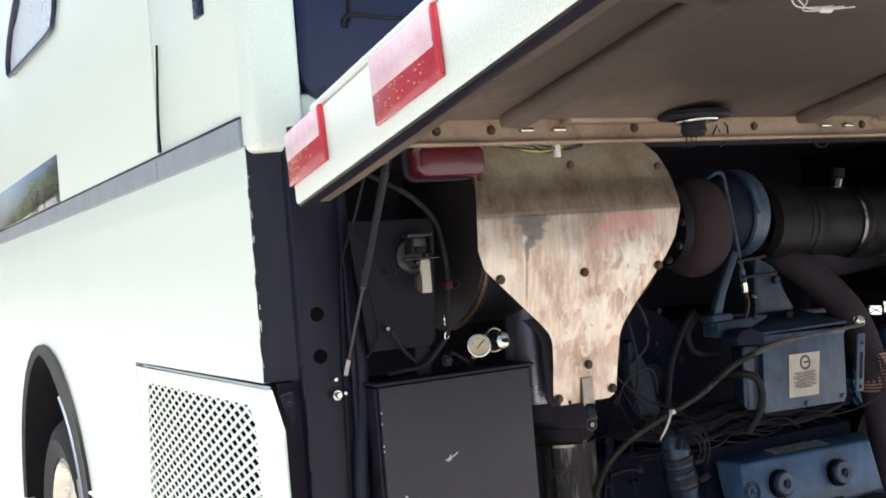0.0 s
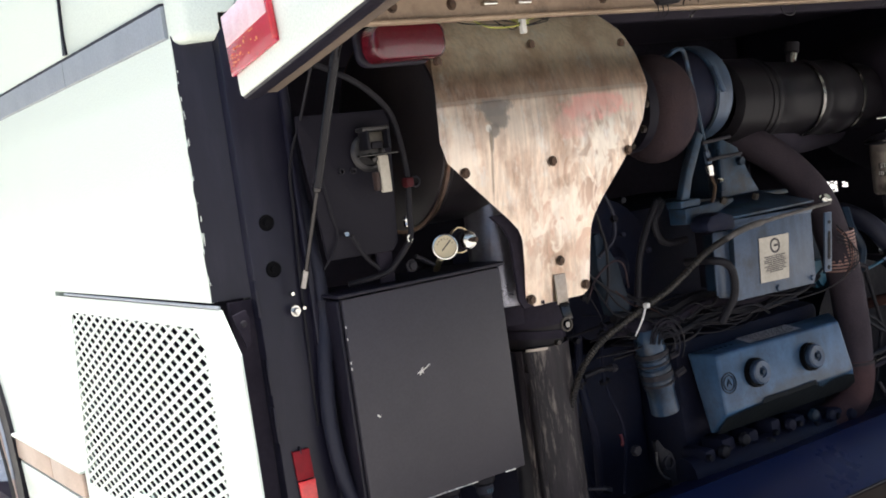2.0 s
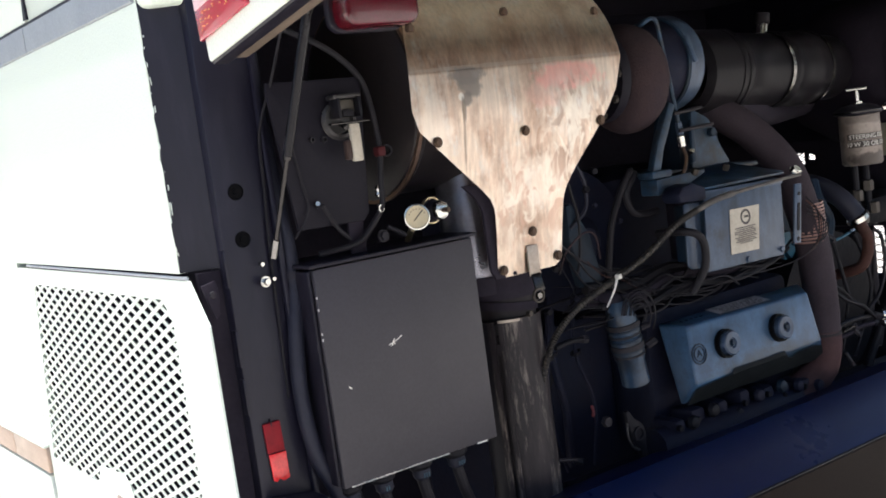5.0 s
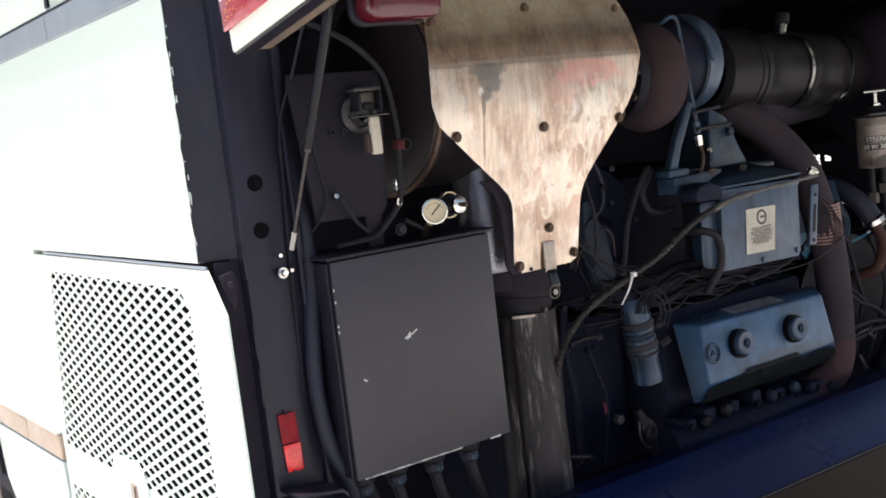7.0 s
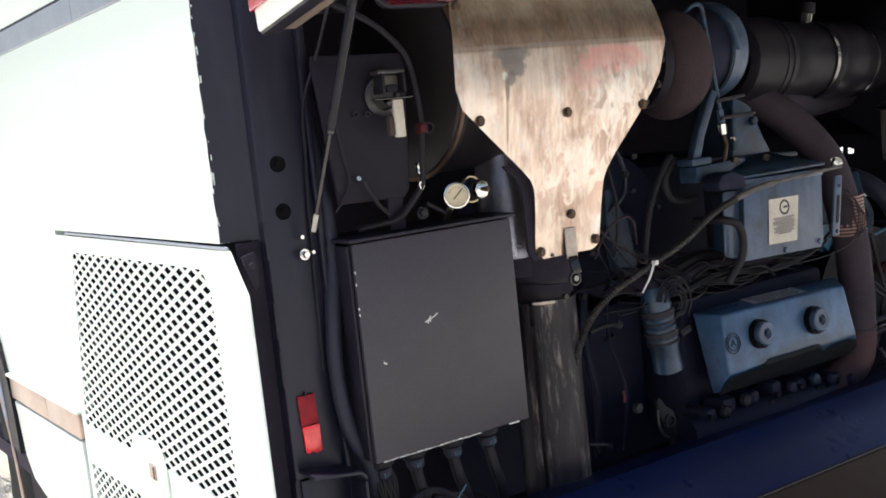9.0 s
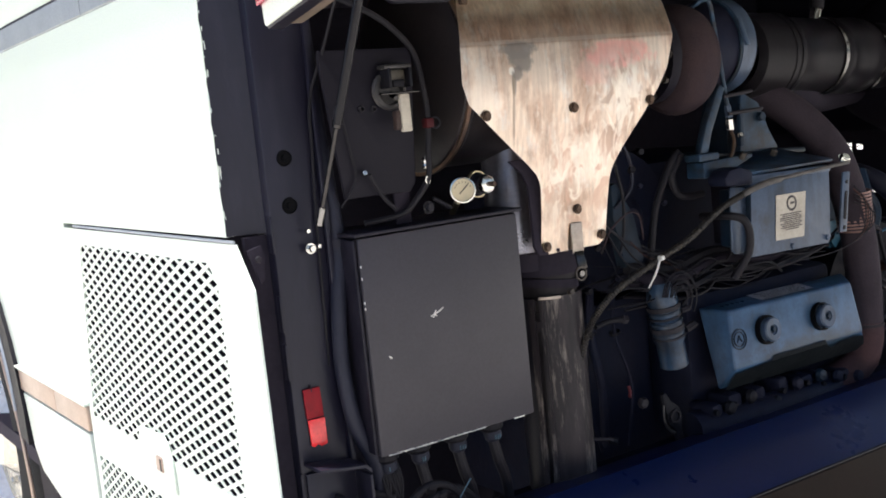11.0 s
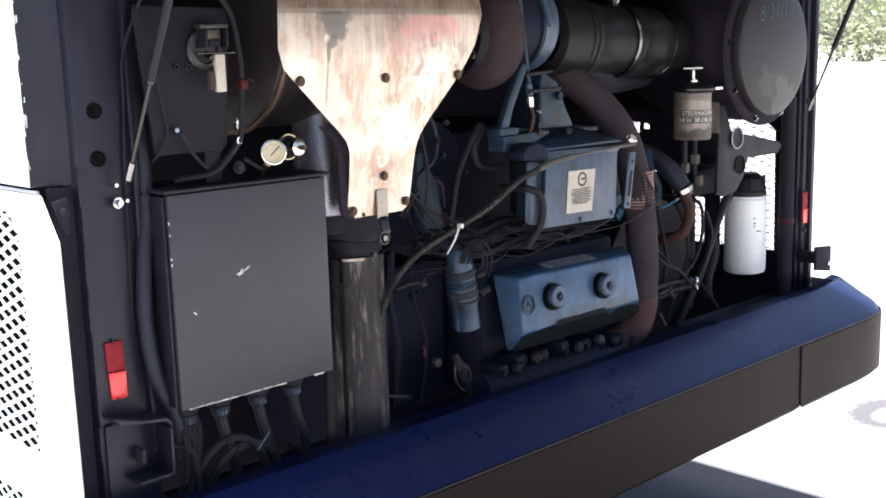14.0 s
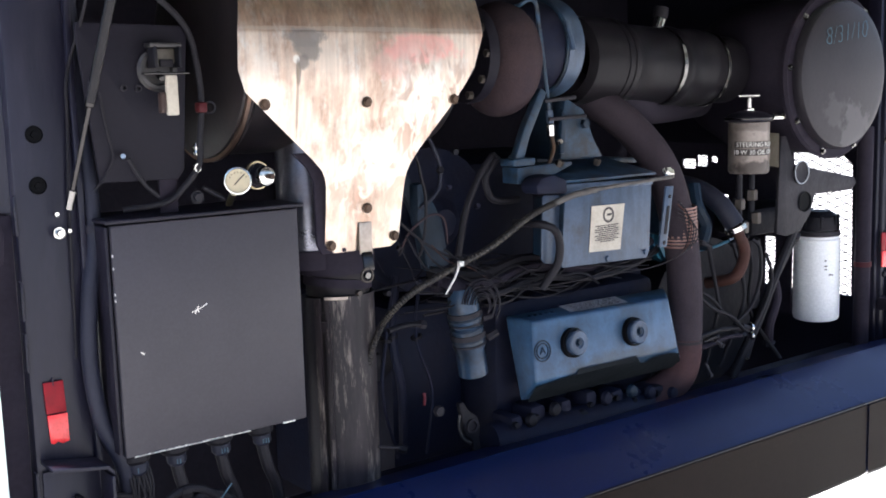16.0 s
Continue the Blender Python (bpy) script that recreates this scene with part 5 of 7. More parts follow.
part("clamp", ring((1.573, 0.0, 0.895), (0, 0, 1), 0.041, 0.007, 0.0015), TRANS, wh)
part("clamp_screw", rod((1.60, -0.035, 0.893), (1.64, -0.04, 0.9), 0.003), DARKSTEEL, wh)
ba = bmesh.new()
for k in range(12):
    ring((1.553 + 0.0006 * k, 0.003, 1.215 - 0.008 * k), (0.06, 0, -1), 0.041, 0.0045, 0.0015, 20, ba)
tagged(part("spring_band", ba, BANDP, wh, "rusty coil band"), kind="stuff")

# ---- blue controller box ----
ec = thing("controller_box", (1.26, 0.03, 1.12), "blue painted engine controller box with a paper label", "controller box")
part("case", slab([(1.13, 1.135), (1.142, 1.285), (1.15, 1.30), (1.40, 1.297), (1.408, 1.29), (1.396, 1.13), (1.388, 1.122), (1.14, 1.13)], -0.045, 0.0, "y", 0.004), BLUEMID, ec)
# Rear of the case is near-black to carry its shade.
part("case_back", cube(1.2, 1.4, 0.001, 0.12, 1.14, 1.29, 0.004), PITCH, ec)
part("side_plate", slab([(1.084, 1.149), (1.09, 1.278), (1.095, 1.283), (1.14, 1.28), (1.132, 1.137), (1.095, 1.139)], -0.036, -0.03, "y", 0.003), GREYBLUE, ec)
part("side_case", slab([(1.1, 1.155), (1.106, 1.275), (1.138, 1.275), (1.13, 1.145)], -0.029, 0.01, "y", 0.003), BLUEDK, ec)
part("top_cover", slab([(-0.052, 1.303), (0.13, 1.338), (0.13, 1.343), (-0.055, 1.309)], 1.138, 1.412, "x", 0.001), BLUEMID, ec)
part("front_cover", slab([(1.126, 1.128), (1.14, 1.302), (1.402, 1.296), (1.394, 1.135), (1.385, 1.121)], -0.051, -0.046, "y", 0.003), GREYBLUE, ec)
part("cover_fold", slab([(1.139, 1.288), (1.14, 1.302), (1.402, 1.296), (1.401, 1.283)], -0.0545, -0.0515, "y", 0.001), GREYBLUE, ec)
part("corner_plug", slab([(1.058, 1.287), (1.054, 1.305), (1.07, 1.32), (1.1, 1.325), (1.14, 1.312), (1.14, 1.282)], -0.058, -0.005, "y", 0.007), ENGINE, ec, "dark moulded connector")
lb = part("label", slab([(1.204, 1.153), (1.213, 1.25), (1.312, 1.248), (1.298, 1.15)], -0.0535, -0.052, "y"), LABEL, ec, "yellowed paper label with dark print")
ink = lathe([(0.012, 0), (0.017, 0), (0.017, 0.0006), (0.012, 0.0006), (0.012, 0)], (1.262, -0.0536, 1.228), (0, -1, 0), 20)
cube(1.258, 1.272, -0.0542, -0.0536, 1.226, 1.231, bm=ink)
random.seed(21)
for k in range(9):
    z = 1.206 - 0.0042 * k
    w = (0.034, 0.028, 0.036, 0.036, 0.024, 0.036, 0.03, 0.035, 0.02)[k]
    x = 1.257 - w
    while x < 1.257 + w:
        step = random.uniform(0.003, 0.009)
        cube(x, x + step, -0.0541, -0.0536, z - 0.0012, z + 0.0012, bm=ink)
        x += step + 0.0016
part("print", ink, INK, lb)
for x, z in ((1.26, 1.133), (1.38, 1.135)):
    hexbolt((x, -0.048, z), (0, -1, 0), 0.007, 0.007, GREYBLUE, ec)
slot = slab([(1.42, 1.141), (1.443, 1.275), (1.468, 1.274), (1.445, 1.139)], -0.056, -0.051, "y", 0.001)
part("slotted_bracket", slot, GREYBLUE, ec)
for z0, z1 in ((1.145, 1.155), (1.168, 1.232), (1.248, 1.256)):
    sx = (z0 + z1 - 2.4) * 0.085
    own = slab(rounded(1.441, 1.45, z0, z1, 0.0042, 3), -0.0575, -0.0562, "y")
    for v in own.verts:
        v.co.x += (v.co.z - 1.2) * 0.175 - 0.0015
    part("bracket_slot", own, IRON, ec)
bk = thing("engine_bracket", (1.1, 0.02, 1.32), "flat blue painted engine bracket", "bracket")
part("bar", slab([(1.055, 1.305), (1.055, 1.339), (1.21, 1.344), (1.21, 1.336), (1.13, 1.308)], 0.0, 0.05, "y", 0.003), BLUEMID, bk)
part("bar_tail", slab([(1.2, 1.335), (1.2, 1.352), (1.52, 1.33), (1.52, 1.318)], 0.1, 0.2, "y", 0.004), BLUEMID, bk)
hexbolt((1.15, -0.02, 1.338), (0.1, -0.6, 0.8), 0.008, 0.014, DULLBRASS, bk, "brass_fitting")
hexbolt((1.3, 0.02, 1.33), (0, -0.5, 1), 0.008, 0.014, DULLBRASS, bk, "brass_fitting")
hexbolt((1.455, -0.05, 1.302), (0, -0.7, 0.7), 0.012, 0.012, CHROME, bk, "bolt", 0.015)

co = thing("wiring_conduit", (0.9, -0.03, 1.0), "ribbed grey wiring conduit slung across the engine", "conduit")
part("conduit", tube([(1.446, -0.07, 1.297), (1.32, -0.078, 1.294), (1.2, -0.078, 1.288)], 0.0042, 10, 10), CONDUIT, co)
part("sleeve", tube([(1.2, -0.078, 1.288), (1.14, -0.075, 1.281), (1.09, -0.07, 1.268)], 0.0068, 12), CONDUIT, co)
part("ribbed_run", tube([(1.09, -0.07, 1.268), (1.033, -0.06, 1.246), (0.94, -0.05, 1.194), (0.85, -0.04, 1.16), (0.755, -0.035, 1.124), (0.7, -0.03, 1.084), (0.676, -0.02, 1.04), (0.665, 0.0, 0.97)], 0.0056, 10, 22, ribs=0.0018), DARKCONDUIT, co)
ti = thing("cable_tie", (0.88, -0.02, 1.1), "white cable tie round the conduit", "cable tie")
part("strap", tube([(0.857, -0.052, 1.168), (0.845, -0.05, 1.142), (0.831, -0.04, 1.112)], [0.0028, 0.0024, 0.0016], 6), TIE, ti)
part("head", cube(0.853, 0.863, -0.06, -0.048, 1.165, 1.175, 0.002), TIE, ti)
loom = thing("wire_loom", (1.15, 0.06, 1.05), "tangled bundle of dark oily wires above the valve cover", "wires")
random.seed(4)
for k in range(34):
    z = 1.085 + random.uniform(-0.015, 0.04)
    y = random.uniform(0.0, 0.11)
    x0, x1 = random.uniform(0.76, 1.0), random.uniform(1.1, 1.52)
    pts = [(x0 + (x1 - x0) * f, y + random.uniform(-0.025, 0.025), z + random.uniform(-0.022, 0.022) + 0.02 * math.sin(f * 3 + k)) for f in (0, 0.25, 0.5, 0.75, 1)]
    part("wire", tube(pts, random.choice((0.0012, 0.0016, 0.002, 0.0032)), 6, 6), random.choice((IRON, IRON, RUBBER, RUST if k % 17 == 0 else IRON)), loom)
for k in range(6):
    x = 0.74 + 0.03 * k
    pts = [(x, 0.0, 1.24 - 0.012 * k), (x + 0.03, -0.01, 1.17), (x + 0.05 + 0.06 * random.random(), 0.0, 1.13 + 0.02 * random.random()), (x + 0.2, 0.03, 1.10), (x + 0.32, 0.05, 1.12)]
    part("wire", tube(pts, random.choice((0.0011, 0.0014, 0.002)), 6, 6), RUST if k == 3 else IRON, loom)
for k in range(5):
    pts = [(1.5, -0.04, 1.24 - 0.01 * k), (1.525 + 0.008 * k, -0.05, 1.2 - 0.008 * k), (1.52 + 0.006 * k, -0.045, 1.13), (1.45, -0.03, 1.095), (1.3, 0.0, 1.085)]
    part("wire", tube(pts, 0.0016, 6, 6), RUST if k == 1 else RUBBER, loom)
for y, z, r, m in ((0.03, 1.112, 0.011, PITCH), (0.05, 1.128, 0.013, RUBBER), (0.01, 1.092, 0.008, IRON)):
    part("trunk", tube([(0.86, y, z + 0.012), (0.98, y - 0.01, z - 0.006), (1.12, y + 0.01, z + 0.008), (1.28, y, z - 0.008), (1.42, y + 0.01, z + 0.004), (1.53, y + 0.04, z + 0.02)], r, 8, 8), m, loom)
for k in range(8):
    r, y = 0.018 + 0.0045 * k, -0.035 + 0.004 * (k % 3)
    part("wire", tube([(0.925 + r * math.cos(radians(a)), y, 1.075 + 1.1 * r * math.sin(radians(a))) for a in range(170, -50, -30)], 0.0015, 6, 6), (IRON, RUBBER, PITCH)[k % 3], loom)
lw = thing("coolant_line", (0.95, 0.02, 1.1), "bent black rubber line beside the controller", "hose")
part("loop", tube([(1.07, 0.03, 1.222), (1.065, -0.04, 1.226), (1.09, -0.065, 1.216), (1.108, -0.065, 1.185), (1.105, -0.06, 1.14), (1.08, -0.04, 1.09)], 0.0085, 10), RUBBER, lw)
for pts, r, mat, label in (
    ([(1.041, 0.06, 1.364), (1.02, 0.05, 1.356), (0.988, 0.05, 1.315), (0.957, 0.05, 1.258), (0.941, 0.05, 1.2), (0.93, 0.05, 1.15)], 0.0075, RUBBER, "grimy black hose dropping behind the controller"),
    ([(1.05, 0.06, 1.358), (1.03, 0.05, 1.345), (1.01, 0.05, 1.319), (1.02, 0.05, 1.282), (1.05, 0.05, 1.268), (1.1, 0.05, 1.268)], 0.0075, RUBBER, "black hose curled in a half loop beside the controller"),
    ([(0.78, 0.02, 1.41), (0.799, 0.0, 1.375), (0.81, 0.0, 1.337), (0.819, 0.0, 1.298), (0.817, 0.0, 1.246), (0.808, 0.0, 1.204), (0.799, 0.0, 1.184)], 0.0032, RUBBER, "thin dark lead hanging by the shield edge"),
    ([(0.86, 0.05, 1.42), (0.871, 0.04, 1.39), (0.885, 0.04, 1.355), (0.884, 0.04, 1.316), (0.87, 0.04, 1.295), (0.84, 0.05, 1.27)], 0.0042, HOSEBLUE, "thin bowed line behind the shield edge"),
    ([(0.74, 0.0, 1.275), (0.766, 0.0, 1.247), (0.808, 0.0, 1.213), (0.865, 0.0, 1.18), (0.925, 0.0, 1.164)], 0.0026, RUBBER, "thin black wire running to the cable tie"),
    ([(0.76, 0.01, 1.19), (0.78, 0.0, 1.235), (0.83, 0.0, 1.262), (0.87, 0.01, 1.25), (0.885, 0.02, 1.2)], 0.0022, WRAP, "brown wire arched over the support arm"),
):
    lw = thing("coolant_line", pts[-1], label, "hose", "lines beside the controller")
    part("line", tube(pts, r, 9), mat, lw)
    part("end_nut", rod(pts[0], Vector(pts[0]).lerp(Vector(pts[1]), 0.35), r * 1.35, 6), IRON, lw)
arm = thing("support_arm", (0.82, 0.06, 1.1), "slanting blue engine support arm", "support arm")
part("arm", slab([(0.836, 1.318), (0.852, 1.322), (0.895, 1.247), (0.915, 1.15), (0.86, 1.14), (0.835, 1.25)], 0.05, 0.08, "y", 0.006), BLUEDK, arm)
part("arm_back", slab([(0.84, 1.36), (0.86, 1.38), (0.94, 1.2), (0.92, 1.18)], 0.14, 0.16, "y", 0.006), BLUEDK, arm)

random.seed(17)
for k in range(9):
    x, z = random.uniform(0.74, 1.02), random.uniform(1.1, 1.4)
    hexbolt((x, 0.1 - 0.06 * random.random(), z), (random.uniform(-0.5, 0.2), -1, random.uniform(-0.2, 0.5)), random.uniform(0.005, 0.009), 0.012, random.choice((TRANS, ENGINE, IRON, ENGINE)), arm, "bolt")

# ---- engine block and valve cover ----
en = thing("engine_block", (1.25, 0.3, 0.5), "grimy dark engine block", "engine")
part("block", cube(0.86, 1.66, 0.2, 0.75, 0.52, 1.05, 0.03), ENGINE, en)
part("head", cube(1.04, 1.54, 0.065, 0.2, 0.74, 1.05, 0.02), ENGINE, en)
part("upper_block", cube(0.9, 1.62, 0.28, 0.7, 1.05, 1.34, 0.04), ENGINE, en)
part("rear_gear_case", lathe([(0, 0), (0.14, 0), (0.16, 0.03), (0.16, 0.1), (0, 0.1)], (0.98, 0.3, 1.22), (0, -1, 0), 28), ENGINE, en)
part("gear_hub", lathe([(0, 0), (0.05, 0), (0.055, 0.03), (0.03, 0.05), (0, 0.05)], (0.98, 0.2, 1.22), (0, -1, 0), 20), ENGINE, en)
random.seed(9)
for k in range(7):
    x = 1.03 + 0.075 * k + random.uniform(-0.01, 0.01)
    z = 0.792 - 0.004 * k + random.uniform(-0.012, 0.012)
    w, d = random.uniform(0.016, 0.027), random.uniform(0.02, 0.045)
    part("manifold_port", cube(x - w, x + w, -d * 0.4, 0.06, z, z + random.uniform(0.035, 0.055), 0.012), random.choice((ENGINE, IRON, ENGINE)), en)
    lug = lathe([(0, 0), (0.014, 0), (0.016, 0.006), (0.012, 0.014), (0.006, 0.016), (0, 0.016)], (x + 0.035, -0.012, z + 0.02 * random.random() + 0.01), (0, -1, 0.1), 12)
    part("port_stud", lug, random.choice((ENGINE, BLUEDK, IRON)), en)
    hexbolt((x - 0.012, -d * 0.4, z + 0.02), (0, -1, 0), 0.007, 0.01, IRON, en)
part("manifold", tube([(0.98, 0.02, 0.77), (1.2, 0.0, 0.765), (1.45, 0.02, 0.76)], 0.04, 14), ENGINE, en)
part("sump", cube(0.9, 1.6, 0.1, 0.7, 0.32, 0.52, 0.04), IRON, en)
part("flywheel_housing", lathe([(0, 0), (0.17, 0.0), (0.2, 0.04), (0.2, 0.2), (0, 0.2)], (1.84, 0.36, 0.9), (0, -1, 0), 32), IRON, en, "oily cast transmission cover")
vc = thing("valve_cover", (1.25, 0.0, 0.86), "light blue painted valve cover with two filler caps", "valve cover")
vb = bmesh.new()
front = [(1.049, -0.045, 1.027), (1.462, -0.045, 1.019), (1.478, -0.06, 0.901), (1.041, -0.06, 0.901)]
back = [(1.036, 0.03, 1.029), (1.533, 0.03, 1.025), (1.561, 0.0, 0.84), (1.05, 0.0, 0.847)]
fv, kv = [vb.verts.new(p) for p in front], [vb.verts.new(p) for p in back]
vb.faces.new(fv), vb.faces.new(kv[::-1])
for i in range(4):
    j = (i + 1) % 4
    vb.faces.new((fv[i], kv[i], kv[j], fv[j]))
bmesh.ops.recalc_face_normals(vb, faces=vb.faces)
bmesh.ops.bevel(vb, geom=vb.edges[:], offset=0.007, segments=3, affect="EDGES", profile=0.5)
part("cover", vb, VALVEBLUE, vc)
def on_cover(x, z):
    return -0.045 + (1.023 - z) * -0.122


GRIME = material("oily_grime", (0.007, 0.009, 0.011), 0.65, 0, (0.022, 0.026, 0.03), 25, 0.5, 0.4, 90, spec=0.06)
gb = bmesh.new()
edge = [(0.0, 0.14), (0.06, 0.1), (0.14, 0.02), (0.26, 0.0), (0.27, -0.09), (0.5, -0.07), (0.68, -0.08), (0.71, 0.2), (0.74, 0.3), (0.8, 0.1), (0.93, 0.06), (1.0, 0.2)]
prev = None
for u, f in edge:
    top, low = Vector((1.044 + 0.432 * u, -0.06, 0.901)), Vector((1.068 + 0.489 * u, 0.0, 0.845 - 0.005 * u))
    out = Vector((0, -0.0022, -0.0022))
    a = top.lerp(low, f) + out if f >= 0 else top + Vector((0, 0.122 * f * 0.1 - 0.0016, -f * 0.1))
    row = [gb.verts.new(p) for p in (a, top + Vector((0, -0.0016, -0.003)) if f < 0 else top.lerp(low, f + 0.05) + out, low + out)]
    if prev:
        gb.faces.new((prev[0], row[0], row[1], prev[1])), gb.faces.new((prev[1], row[1], row[2], prev[2]))
    prev = row
bmesh.ops.recalc_face_normals(gb, faces=gb.faces)
part("gasket_band", gb, GRIME, vc, "oily grime along the lower edge", False)
n = (0, -1, 0.12)
for x, z in ((1.15, 0.968), (1.334, 0.963)):
    cap = part("filler_cap", lathe([(0.0, 0), (0.024, 0), (0.024, 0.014), (0.0265, 0.016), (0.0265, 0.023), (0.0235, 0.026), (0.012, 0.0255), (0.0105, 0.022), (0, 0.022)], (x, on_cover(x, z), z), n, 28), GREYBLUE, vc)
    part("cap_seal", ring((x, on_cover(x, z) - 0.005, z), n, 0.027, 0.012, 0.0045), HOLE, cap)
    hexbolt((x, on_cover(x, z) - 0.021, z + 0.0026), n, 0.0065, 0.007, BLUEDK, cap, "cap_bolt", 0.009)
em = part("emblem", ring((1.067, on_cover(1.067, 0.963) - 0.001, 0.963), n, 0.0205, 0.003, 0.0022), BLUEDK, vc, "round cast emblem")
part("emblem_ring", ring((1.067, on_cover(1.067, 0.963) - 0.001, 0.963), n, 0.0145, 0.003, 0.002), BLUEDK, em)
for a, b in (((-0.007, -0.006), (0.0, 0.008)), ((0.0, 0.008), (0.007, -0.006)), ((-0.005, -0.001), (0.005, -0.001))):
    part("emblem_bar", rod((1.067 + a[0], on_cover(1.067, 0.963 + a[1]) - 0.0015, 0.963 + a[1]), (1.067 + b[0], on_cover(1.067, 0.963 + b[1]) - 0.0015, 0.963 + b[1]), 0.0014, 6), BLUEDK, em)
tl = bmesh.new()
tl.faces.new([tl.verts.new(p) for p in ((1.165, -0.036, 1.0285), (1.341, -0.036, 1.0255), (1.357, 0.02, 1.0285), (1.181, 0.02, 1.0312))])
pl = part("data_plate", tl, PLATE, vc, "worn pale data plate", False)
ink = bmesh.new()
for k in range(5):
    x = 1.195
    while x < 1.32:
        step = random.uniform(0.006, 0.02)
        y = -0.028 + 0.0095 * k
        z = 1.029 + 0.0005 * k - (x - 1.165) * 0.017
        own = cube(x, x + step, y - 0.0012, y + 0.0012, z - 0.0004, z + 0.0004, bm=ink)
        x += step + 0.004
part("print", ink, INK, pl)
cast = bmesh.new()
for k in range(5):
    ring((1.075 + 0.016 * k, -0.005, 1.0285 - 0.0002 * k), (0, -0.05, 1), 0.003, 0.001, 0.0012, 8, cast)
part("cast_marks", cast, BLUEDK, vc)

# blue coolant neck with clamp rings
nk = thing("coolant_neck", (0.92, 0.0, 0.92), "blue painted coolant neck with ribbed clamps", "coolant neck")
part("neck", lathe([(0.02, -0.025), (0.028, -0.01), (0.032, 0.02), (0.033, 0.05), (0.03, 0.055), (0.033, 0.06), (0.033, 0.1), (0.029, 0.11), (0.03, 0.16), (0.0, 0.16)], (0.902, 0.0, 1.087), (0.18, 0.03, -1), 24), NECKBLUE, nk)
for d in (0.028, 0.075):
    q = Vector((0.902, 0.0, 1.087)) + Vector((0.18, 0.03, -1)).normalized() * d
    part("clamp", ring(q, (0.18, 0.03, -1), 0.0335, 0.01, 0.002), TRANS, nk)
hexbolt((0.938, -0.02, 1.045), (1, -0.4, 0.3), 0.006, 0.02, TRANS, nk, "clamp_screw")
for k in range(6):
    part("clamp_rib", ring(Vector((0.9087 + 0.002 * k, 0.002, 1.05 - 0.011 * k)), (0.18, 0.03, -1), 0.0336, 0.004, 0.0012), TRANS if k % 2 else BLUEDK, nk)
hexbolt((0.948, -0.02, 1.005), (1, -0.4, 0.5), 0.008, 0.024, TRANS, nk, "clamp_screw")
part("inlet", tube([(0.902, 0.0, 1.087), (0.897, 0.005, 1.105), (0.888, 0.02, 1.114), (0.875, 0.05, 1.118)], 0.021, 16), PITCH, nk)
ear = thing("lifting_eye", (0.94, 0.03, 0.78), "cast steel clamp eye low on the engine", "clamp")
part("eye", slab([(0.9, 0.87), (0.912, 0.872), (0.925, 0.85), (0.947, 0.835), (0.955, 0.812), (0.952, 0.79), (0.957, 0.755), (0.94, 0.75), (0.932, 0.785), (0.915, 0.8), (0.907, 0.83)], 0.015, 0.03, "y", 0.005), IRON, ear)
part("eye_ring", ring((0.93, 0.013, 0.817), (0, 1, 0), 0.011, 0.006, 0.004), TRANS, ear)
part("eye_clip", tube([(0.897, 0.012, 0.848), (0.894, 0.01, 0.82), (0.905, 0.01, 0.795), (0.925, 0.012, 0.783)], 0.0026, 8), KEEP, ear, "worn bent clip")
hexbolt((0.862, 0.04, 0.858), (0, -1, 0), 0.012, 0.012, TRANS, ear)
pn = thing("pipe_stub", (0.72, 0.02, 0.8), "short steel pipe stub by the exhaust", "pipe stub")
part("stub", rod((0.69, 0.0, 0.83), (0.73, -0.01, 0.822), 0.0035), TRANS, pn)
part("nut", rod((0.755, 0.03, 0.806), (0.77, 0.02, 0.8), 0.008, 6), IRON, pn)
rwr = bmesh.new()
tube([(0.83, 0.04, 0.90), (0.828, 0.035, 0.89), (0.822, 0.03, 0.88)], 0.0035, 6, bm=rwr)
tagged(part("red_wire", rwr, WIRER), "short red wire low beside the engine", "wire")

# ---- right side: reservoir, bracket, filters, air cleaner ----
rs = thing("steering_reservoir", (1.83, 0.06, 1.27), "small grimy tin steering fluid reservoir with a T handle", "reservoir")
RC = Vector((1.875, 0.05, 0))
part("can", lathe([(0, 1.272), (0.047, 1.272), (0.051, 1.278), (0.051, 1.40), (0, 1.40)], RC, (0, 0, 1), 36), TIN, rs)
part("lid", lathe([(0.056, 1.402), (0.06, 1.405), (0.06, 1.412), (0.044, 1.422), (0.02, 1.428), (0.0, 1.428)], RC, (0, 0, 1), 36), BLACK, rs, "black clamped lid")
part("lid_band", ring(RC + Vector((0, 0, 1.409)), (0, 0, 1), 0.0595, 0.004, 0.0015, 36), DARKSTEEL, rs)
hd = part("handle", rod(RC + Vector((0, 0, 1.425)), RC + Vector((0, 0, 1.462)), 0.006), CHROME, rs, "bright T handle")
part("handle_bar", rod(RC + Vector((-0.015, 0.021, 1.466)), RC + Vector((0.015, -0.021, 1.466)), 0.0045), CHROME, hd)
part("handle_collar", rod(RC + Vector((0, 0, 1.427)), RC + Vector((0, 0, 1.436)), 0.014), CHROME, hd)


def wrapped(text, size, z, r, turn, mat, parent):
    """Words laid round the can."""
    bm = lettering(text, size)
    for v in bm.verts:
        a = radians(turn) + v.co.x / r
        v.co = Vector((RC.x + (r + 0.0004 + v.co.z) * math.sin(a), RC.y - (r + 0.0004 + v.co.z) * math.cos(a), z + v.co.y))
    return part("lettering", bm, mat, parent, "", False)


